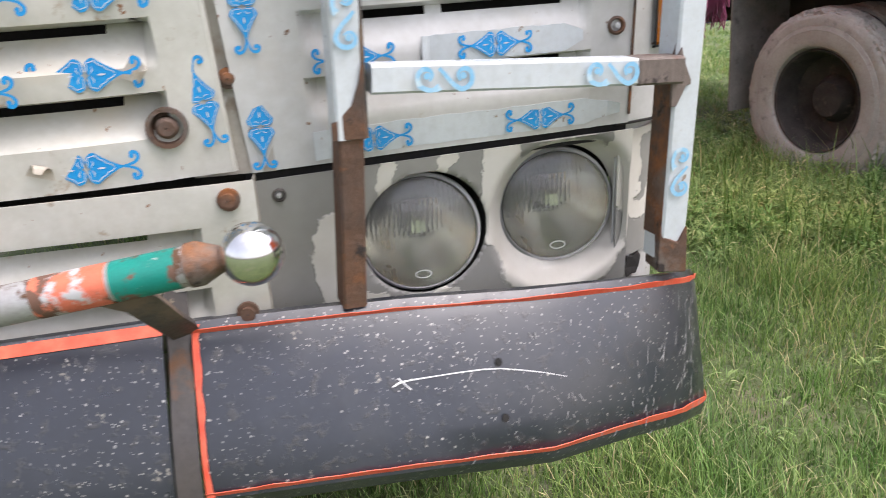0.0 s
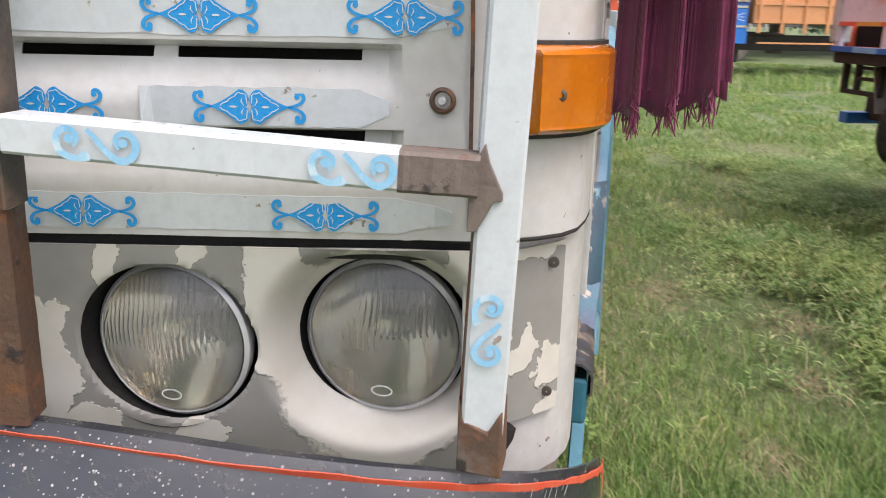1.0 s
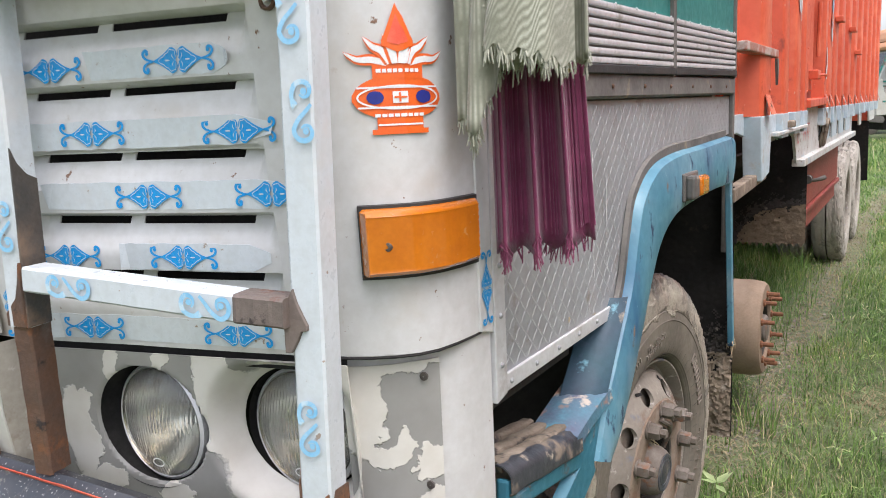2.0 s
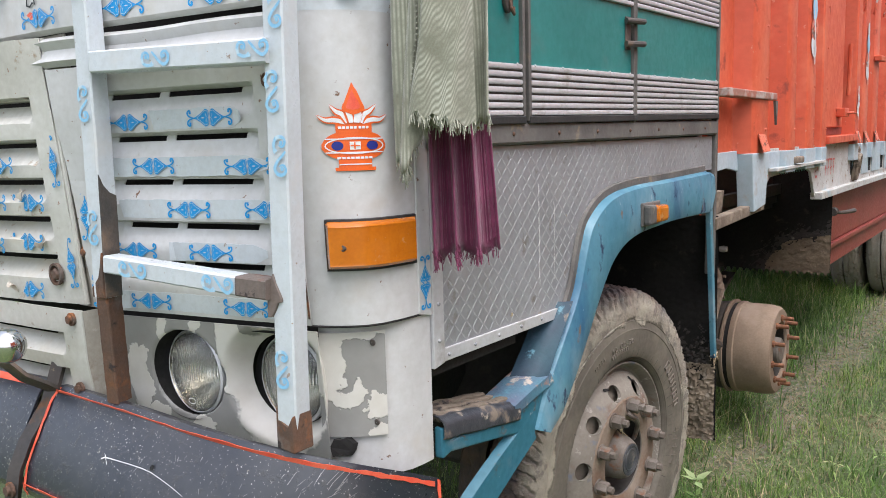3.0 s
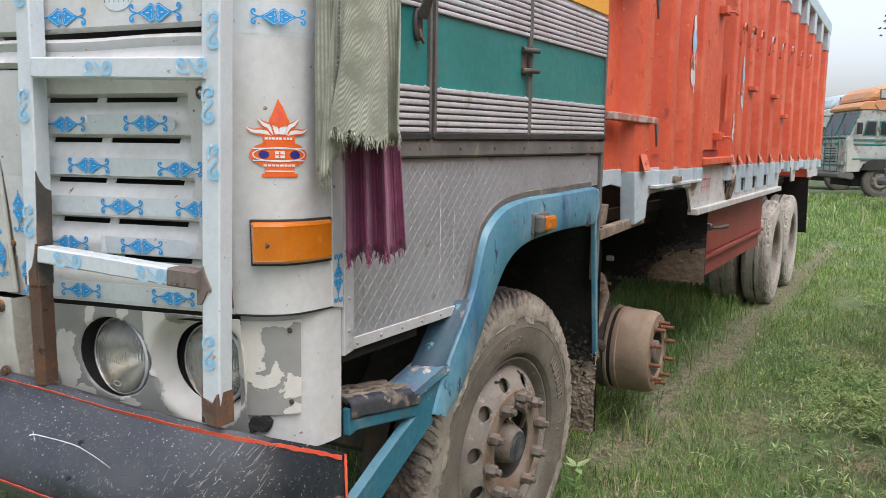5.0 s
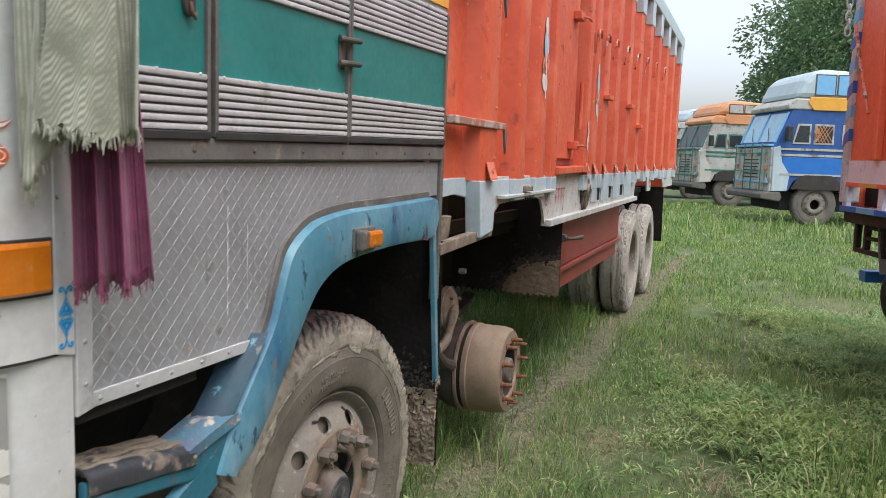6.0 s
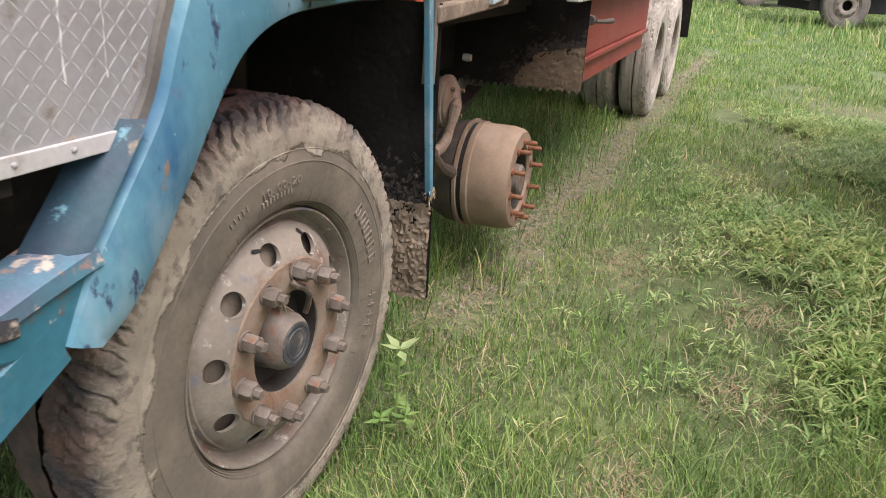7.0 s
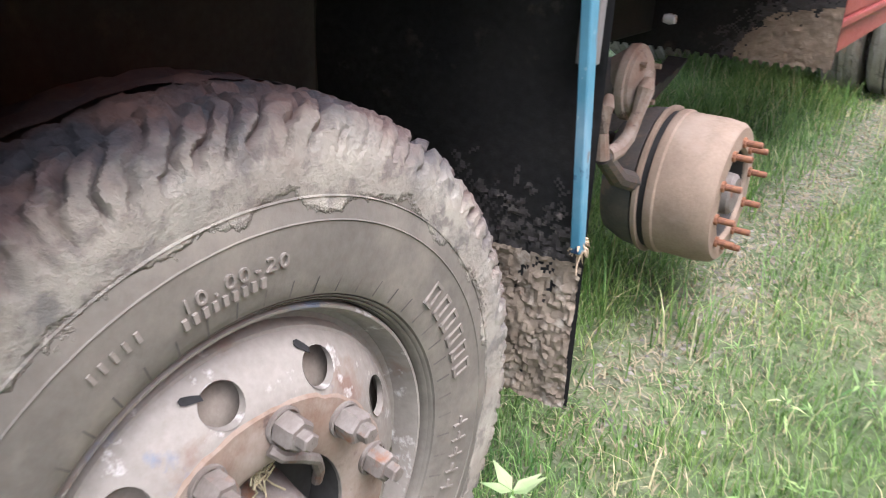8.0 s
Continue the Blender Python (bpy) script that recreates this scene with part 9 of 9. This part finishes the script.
for a, b in ((0.02, 0.10), (0.62, 0.70), (1.15, 1.28), (1.62, 2.0)):
    p2("skirt_panel", prism(bmesh.new(), [(a, 1.275), (b, 1.275), (b, 1.425), (a, 1.425)], put2, -0.03, 0.004), "lilac", "white-lilac skirt panel")
# near-black sheet puts the shade behind the skirt panels into colour
p2("skirt_back", prism(bmesh.new(), [(0.05, 1.275), (2.0, 1.275), (2.0, 1.425), (0.05, 1.425)], put2, -0.20, -0.15), "dark_gap", "near-black sheet for the shade in the skirt")
# painted arch over the wheel
bm = bmesh.new()
ARCH = [(u - 0.43, w) for u, w in ((2.30, 1.24), (2.42, 1.30), (2.58, 1.37), (2.80, 1.42), (3.10, 1.43), (3.40, 1.42), (3.62, 1.37), (3.78, 1.30), (3.90, 1.24))]
stroke(bm, ARCH, 0.045, put2, 0.016)
p2("arch_edge", bm, "yellow_paint", "yellow and red arch edge", solid=0.004)
bm = bmesh.new()
stroke(bm, [(1.68, 1.40), (1.72, 1.33), (1.79, 1.33), (1.78, 1.37)], [0.02, 0.03, 0.025, 0.01], put2, 0.008)
stroke(bm, [(1.72, 1.395), (1.84, 1.385), (1.96, 1.41)], [0.03, 0.035, 0.01], put2, 0.009)
p2("gold_scroll", bm, "yellow_paint", "painted golden scroll")
p2("chassis", one_box(0.15, 7.6, 0.55, 0.75, 0.85, 1.12), "underside", "dark chassis")
p2("body_floor", one_box(0.0, 7.5, 0.02, 2.35, 1.15, 1.235), "underside", "dark body floor", bevel=0.01)
p2("far_wall", one_box(0.0, 7.5, 2.34, 2.40, 1.2, 3.3), "red_paint", "plain far wall")
p2("tail_wall", one_box(0.0, 0.05, 0.08, 2.34, 1.24, 3.3), "red_paint", "plain tail wall")
p2("nose_wall", one_box(7.45, 7.5, 0.08, 2.34, 1.24, 3.3), "red_paint", "plain front wall")
p2("bumper_bar", one_box(-0.22, -0.10, 0.27, 2.30, 0.665, 0.755), "bright_blue", "bright blue bumper bar", bevel=0.006)
for y in (0.45, 1.9):
    p2("bar_stay", one_box(-0.16, 0.6, y, y + 0.06, 0.70, 0.90), "underside", "", bevel=0.005)
# cut-out black step frame under the tail
bm = bmesh.new()
for a, b, c, d in ((0.00, 0.50, 0.92, 0.955), (0.00, 0.05, 0.955, 1.235), (0.17, 0.215, 0.955, 1.235), (0.46, 0.50, 0.955, 1.235), (0.215, 0.46, 1.03, 1.055), (0.215, 0.46, 1.11, 1.135), (0.215, 0.46, 1.18, 1.2)):
    box(bm, a, b, 0.11, 0.155, c, d)
p2("tail_frame", bm, "underside", "black cut-out frame under the tail", bevel=0.006)
bm = bmesh.new()
tube(bm, [(0.62, 0.22 + 0.105 * math.cos(a), 0.70 + (0.17 if math.sin(a) > 0 else 0.20) * math.sin(a)) for a in [k * 2 * math.pi / 24 for k in range(25)]], 0.040, 10)
p2("hanging_ring", bm, "rubber_seal", "black rubber loop hanging under the tail", smooth=True)
bm = bmesh.new()
grid(bm, [[(0.42 + 0.02 * k, y, 1.16 - 0.07 * k) for y in (0.10, 0.22, 0.34)] for k in range(6)])
p2("tail_flap", bm, "flap_grey", "small dusty grey flap under the tail", solid=0.012)
bm = bmesh.new()
tube(bm, [(0.66, 0.36, 1.00), (0.69, 0.36, 1.00), (0.70, 0.36, 1.00), (1.52, 0.36, 1.00), (1.53, 0.36, 1.00), (1.56, 0.36, 1.00)], [0.10, 0.135, 0.145, 0.145, 0.135, 0.10], 24)
tank2 = p2("air_tank", bm, "dusty_tank", "dusty brown cylinder tank under the tail", smooth=True)
for u in (0.86, 1.36):
    bm = bmesh.new()
    tube(bm, [(u - 0.02, 0.36, 1.00), (u + 0.02, 0.36, 1.00)], 0.149, 24)
    p2("tank_strap", bm, "underside", "", tank2, smooth=True)
bm = bmesh.new()
grid(bm, [[(1.98 + 0.04 * (1.2 - z), y, z) for y in (0.02, 0.32, 0.62)] for z in np.linspace(0.30, 1.22, 8)])
p2("mudflap", bm, "flap_grey", "grey dusty mudflap", solid=0.014)
w2 = rear_wheel(0, 0, 0, truck2, "deep-dished muddy rear wheel standing in tall grass", "dark_rim", "grey_tyre")
w2.matrix_basis = Matrix.Translation((2.72, 0.03, 0.455)) @ Matrix.Rotation(radians(-90), 4, "Z") @ Matrix.Scale(1.07, 4)
w3 = rear_wheel(0, 0, 0, truck2, "deep-dished muddy rear wheel")
w3.matrix_basis = Matrix.Translation((2.67, 2.30, 0.50)) @ Matrix.Rotation(radians(90), 4, "Z")
w4 = rear_wheel(0, 0, 0, truck2, "muddy wheel")
w4.matrix_basis = Matrix.Translation((6.9, 0.03, 0.50)) @ Matrix.Rotation(radians(-90), 4, "Z")
bm = bmesh.new()
for k in range(7):
    tube(bm, [(-0.05 + 0.022 * math.cos(a) * (k % 2), -0.05 + 0.022 * math.cos(a) * ((k + 1) % 2), 2.60 + 0.055 * k + 0.038 * math.sin(a)) for a in [j * 0.7 for j in range(10)]], 0.007, 6)
p2("chain", bm, "alu", "steel chain at the rear post", post2)
bm = bmesh.new()
tube(bm, [(0.10, -0.05, 2.62), (0.28, -0.06, 2.28), (0.45, -0.05, 1.95)], 0.012, 8)
p2("stay_rod", bm, "salmon", "red stay rod", wall2)


FAR_RIM, FAR_TYRE = RIM.copy(), TYRE.copy()
M["far_tyre"] = surface("muddy_far_tyre", (0.11, 0.10, 0.088), (0.16, 0.145, 0.125), 5.0, 0.9, bump=0.3)
FAR_RIM.materials[0], FAR_TYRE.materials[0] = M["rim"], M["far_tyre"]


# ---- trucks across the field ----
def far_truck(name, m, cabcol, lowcol, trim, roofcol, peak, bodycol, label, length=9.0, h=3.0, body=True):
    """A parked truck: nose towards -x of its own space, near flank towards -y."""
    th = thing(name, label, "truck", group="parked trucks", at=m)

    def P(nm, bm, mat, lb="", par=None, **k):
        return part(nm, bm, mat, par or th, lb, **k)

    # cab: nose at x 0, rear at x 2.2; width 2.3
    bm = bmesh.new()
    prism(bm, [(0.10, 0.78), (0.50, 0.80), (0.62, 1.05), (2.2, 0.95), (2.2, 2.75), (0.46, 2.75), (0.14, 1.92), (0.05, 1.84)], put2, -2.3, 0.0)
    cab = P("cab", bm, cabcol, "painted truck cab", bevel=0.025)
    P("flank_panel", prism(bmesh.new(), [(0.30, 1.22), (2.15, 1.22), (2.15, 1.62), (0.30, 1.62)], put2, 0.0, 0.02), lowcol, "coloured flank panel", cab, bevel=0.01)
    for z in (1.18, 1.64, 1.78):
        P("trim_line", prism(bmesh.new(), [(0.25, z), (2.18, z), (2.18, z + 0.05), (0.25, z + 0.05)], put2, 0.0, 0.03), trim, "", cab)
    for a, b, mt in ((0.55, 0.90, "window"), (1.05, 1.45, "window"), (1.72, 2.08, "far_white")):
        P("window_frame", prism(bmesh.new(), [(a - 0.04, 1.93), (b + 0.04, 1.93), (b + 0.04, 2.41), (a - 0.04 + (0.1 if a < 0.6 else 0), 2.41)], put2, 0.0, 0.018), trim, "", cab, bevel=0.02)
        P("side_window", prism(bmesh.new(), [(a, 1.97), (b, 1.97), (b, 2.37), (a + (0.1 if a < 0.6 else 0), 2.37)], put2, 0.0, 0.026), mt, "", cab, bevel=0.02)
    P("nose_corner", prism(bmesh.new(), [(0.09, 0.79), (0.46, 0.81), (0.50, 1.20), (0.30, 1.50), (0.24, 1.88), (0.07, 1.83)], put2, 0.0, 0.024), "pale_band" if lowcol == "bright_blue" else "cream_paint", "pale nose corner", cab, bevel=0.015)
    P("side_mirror", one_box(0.30, 0.42, -0.24, -0.06, 1.98, 2.34), "rubber_seal", "black side mirror", cab, bevel=0.02)
    if lowcol == "bright_blue":
        bm = bmesh.new()
        for i in range(3):
            stroke(bm, [(2.10, 1.34 + 0.09 * i), (1.72, 1.42 + 0.0 * i)], [0.012, 0.006], put2, 0.024 + 0.001 * i)
        P("painted_arrow", bm, "text_white", "white painted arrow", cab)
        bm = bmesh.new()
        for i in range(6):
            stroke(bm, [(1.05 + 0.08 * i, 1.98), (1.05 + 0.08 * max(i - 3, 0) - 0.0, 2.36)], 0.014, put2, 0.034 + 0.0005 * i)
            stroke(bm, [(1.05 + 0.08 * i, 2.36), (1.05 + 0.08 * max(i - 3, 0), 1.98)], 0.014, put2, 0.038 + 0.0005 * i)
        P("window_lattice", bm, "orange_paint", "ochre window lattice", cab)
    # windscreen in the raked nose
    bm = bmesh.new()
    for y0, y1 in ((0.12, 1.10), (1.20, 2.18)):
        grid(bm, [[(0.145, y0, 1.97), (0.145, y1, 1.97)], [(0.412, y0, 2.66), (0.412, y1, 2.66)]])
    P("windscreen", bm, "screen_blue" if cabcol == "deep_navy" else "window", "two-part windscreen", cab, solid=0.02)
    # grille and lamps
    for y in (0.06, 1.15, 2.24):
        bm = bmesh.new()
        tube(bm, [(0.125, y, 1.95), (0.405, y, 2.68)], 0.03, 6)
        P("screen_pillar", bm, trim if cabcol != "deep_navy" else "sky_blue", "", cab)
    for y in (0.5, 1.5):
        bm = bmesh.new()
        tube(bm, [(0.130, y, 1.99), (0.245, y + 0.30, 2.32)], 0.008, 5)
        P("wiper", bm, "rubber_seal", "", cab)
    P("nose_front", one_box(0.03, 0.10, 0.0, 2.3, 0.78, 1.84), "far_white", "white nose front", cab, bevel=0.02)
    g = P("grille", one_box(0.0, 0.08, 0.30, 2.00, 0.80, 1.80), "far_white", "white grille", cab, bevel=0.02)
    # added near-black box, stands for the shadow below the cab
    P("under_shadow", one_box(0.40, 2.2, 0.25, 2.05, 0.34, 0.80), "dark_gap", "near-black box for the shadow under the cab", bevel=0.03)
    for z in (0.98, 1.86):
        P("nose_rail", one_box(-0.03, 0.10, 0.05, 2.25, z, z + 0.05), trim if lowcol != "bright_blue" else "sky_blue", "", cab, bevel=0.01)
    for y in (0.20, 2.10):
        P("side_marker", one_box(-0.02, 0.06, y - 0.07, y + 0.07, 1.30, 1.42), "orange_paint", "", cab, bevel=0.01)
    for y, z, mt in ((0.62, 1.68, "teal"), (1.62, 1.68, "teal"), (1.15, 1.66, "red_edge"), (0.45, 0.92, "orange_paint"), (1.85, 0.92, "orange_paint")):
        P("badge", one_box(-0.016, 0.0, y - 0.12, y + 0.12, z - 0.05, z + 0.05), mt, "", g, bevel=0.01)
    for k in range(6):
        P("grille_bar", one_box(-0.012, 0.0, 0.62 + 0.05 * (k % 2), 1.68 - 0.05 * (k % 3), 1.10 + 0.085 * k, 1.122 + 0.085 * k), "dark_gap", "", g)
    for y in (0.22, 2.08):
        bm = bmesh.new()
        lathe(bm, [(0.10, 0.06), (0.10, -0.01), (0.08, -0.02), (0.001, -0.03)], 18, "x", (0.05, y, 1.05))
        P("headlamp", bm, "alu", "", cab, smooth=True)
    bm = bmesh.new()
    for y in (0.3, 0.9, 1.4, 2.0):
        tube(bm, [(-0.08, y, 0.72), (-0.08, y, 1.95)], 0.016, 6)
    for z in (1.25, 1.70):
        tube(bm, [(-0.08, 0.3, z), (-0.08, 2.0, z)], 0.014, 6)
    P("nose_guard", bm, "teal", "green tube nose guard", cab)
    P("bumper", prism(bmesh.new(), [(-0.16, 0.62), (0.30, 0.55), (0.36, 0.66), (0.30, 0.78), (-0.10, 0.78), (-0.18, 0.72)], put2, -2.32, 0.02), "rail_grey", "grey bumper", bevel=0.02)
    # peaked crown over the cab
    crown = P("crown", prism(bmesh.new(), [(0.36, 2.74), (2.25, 2.74), (2.25, 3.0), (0.52, 3.0), (0.34, 2.84)], put2, -2.35, 0.03), "far_white" if roofcol == "yellow_paint" else roofcol, "painted crown over the cab", bevel=0.03)
    P("crown_band", prism(bmesh.new(), [(0.95, 2.73), (2.27, 2.73), (2.27, 3.04), (0.86, 3.04), (0.80, 2.90)], put2, -0.02, 0.05), roofcol, "", crown, bevel=0.012)
    bm = bmesh.new()
    prism(bm, [(0.50, 3.0), (2.28, 3.0), (2.28, 3.0 + peak * 0.86), (1.70, 3.0 + peak * 0.97), (1.15, 3.0 + peak), (0.90, 2.98 + peak * 0.94), (0.70, 3.0 + peak * 0.62)], put2, -2.30, 0.0)
    up = P("crown_box", bm, "pale_band" if roofcol != "orange_paint" else "orange_paint", "upper crown box", bevel=0.14)
    for a, b in ((0.98, 1.42), (1.50, 1.74), (1.82, 2.22)):
        P("crown_window", prism(bmesh.new(), [(a, 3.10), (b, 3.10), (b, 2.88 + peak * 0.95), (a, 2.88 + peak * 0.95)], put2, 0.0, 0.014), "sky_blue" if roofcol != "orange_paint" else "far_white", "", up, bevel=0.03)
        P("window_frame", prism(bmesh.new(), [(a - 0.03, 3.07), (b + 0.03, 3.07), (b + 0.03, 2.91 + peak * 0.95), (a - 0.03, 2.91 + peak * 0.95)], put2, 0.0, 0.008), "gunmetal", "", up, bevel=0.02)
    # arch and wheels
    bm = bmesh.new()
    prism(bm, [(0.55, 0.86), (0.68, 1.10), (0.86, 1.20), (1.50, 1.20), (1.68, 1.08), (1.78, 0.86)], put2, -0.3, 0.034)
    P("wheel_arch", bm, "underside", "dark wheel arch", cab)
    P("flank_skirt", prism(bmesh.new(), [(1.72, 0.80), (2.20, 0.80), (2.20, 1.2), (1.80, 1.2)], put2, -0.02, 0.012), lowcol, "", cab)
    P("under_frame", one_box(0.3, length, 0.7, 1.6, 0.62, 1.0), "underside", "dark chassis", bevel=0.02)
    xs = (1.18, length - 2.2) if body else (1.18,)
    for x in xs:
        w = part("wheel", FAR_RIM, None, th, "dusty wheel", at=Matrix.Translation((x, 0.05, 0.50)) @ Matrix.Rotation(radians(-90), 4, "Z"))
        part("tyre", FAR_TYRE, None, w, at=Matrix.Translation((-0.115, 0, 0)))
    if body:
        b = P("cargo_wall", one_box(2.35, length, 0.0, 2.4, 1.28, 1.28 + h - 1.0), bodycol, "wooden-ribbed cargo body", bevel=0.02)
        for k in range(int((length - 2.4) / 0.62)):
            x = 2.45 + 0.62 * k
            P("wall_rib", one_box(x, x + 0.09, -0.05, 0.0, 1.05, 1.25 + h - 1.0), bodycol, "", b, bevel=0.01)
        for z in (1.30, 1.72, 2.2):
            P("wall_slat", one_box(2.36, length, -0.03, -0.002, z, z + 0.07), bodycol, "", b)
        P("side_rack", one_box(2.5, 4.6, -0.02, 0.02, 0.80, 0.84), "orange_paint", "", b)
    return th


def nose_at(x, y, yaw):
    return Matrix.Translation((x, y, 0)) @ Matrix.Rotation(radians(yaw), 4, "Z") @ Matrix.Scale(1.13, 4)


blue_truck = far_truck("blue_truck", nose_at(1.42, 24.3, 21), "deep_navy", "bright_blue", "far_white", "yellow_paint", 0.70, "orange_paint",
                       "blue truck with yellow-fronted crown and white grille", 11.0, 2.9)
white_truck = far_truck("white_truck", nose_at(-0.95, 32.6, 25), "far_white", "far_white", "teal", "orange_paint", 0.50, "far_white",
                        "dirty white truck with faded orange crown and green trim", 8.0, 2.6)
old_truck = far_truck("old_truck", nose_at(-2.6, 38.0, 25), "far_white", "pale_band", "teal", "far_white", 0.55, "pale_band",
                      "pale grey-white truck parked behind the others", 8.0, 2.6)


# ---- tree behind the trucks ----
def tree(name, x, y, height, spreadr, seed, label):
    rq = random.Random(seed)
    th = thing(name, label, "tree", group="trees")
    bm = bmesh.new()
    tube(bm, [(x, y, -0.1), (x + 0.1, y, height * 0.2), (x - 0.1, y + 0.2, height * 0.45), (x, y, height * 0.75)], [0.45, 0.36, 0.24, 0.08], 12)
    centres = []
    for k in range(300):
        a, f = rq.uniform(0, 6.28), rq.uniform(0.55, 1.0)
        z = height * (0.20 + 0.76 * rq.random())
        r = spreadr * (1 - ((z / height - 0.55) / 0.52) ** 2) ** 0.5 * f if abs(z / height - 0.55) < 0.52 else 0.3
        c = Vector((x + r * math.cos(a), y + r * math.sin(a), z))
        centres.append(c)
        if k < 16:
            tube(bm, [(x, y, height * (0.18 + 0.02 * k)), Vector((x, y, z * 0.75)).lerp(c, 0.5), c], [0.16, 0.09, 0.03], 7)
    part("trunk", bm, "bark", th, "brown trunk and limbs", True)
    V, F = [], []
    for c in centres:
        cr = rq.uniform(0.8, 1.5) * spreadr / 6
        for _ in range(300):
            d = Vector((rq.gauss(0, 1), rq.gauss(0, 1), rq.gauss(0, 0.75)))
            d.normalize()
            p = c + d * cr * rq.uniform(0.55, 1.05)
            ax = (d + Vector((rq.gauss(0, 0.6), rq.gauss(0, 0.6), rq.gauss(-0.3, 0.5)))).normalized()
            nrm = ax.orthogonal().normalized()
            leaf_faces(V, F, p, ax, nrm, rq.uniform(0.17, 0.31), rq.uniform(0.09, 0.16))
    me = bpy.data.meshes.new("crown")
    me.from_pydata([tuple(v) for v in V], [], F)
    me.materials.append(M["tree_leaf"])
    part("crown", me, None, th, "dense dark green crown of small leaves")
    return th


tree("shade_tree", 8.5, 47.0, 11.9, 7.6, 2, "large dark green tree behind the parked trucks")
tree("shade_tree", 15.0, 50.0, 11.0, 5.5, 5, "large dark green tree behind the parked trucks")
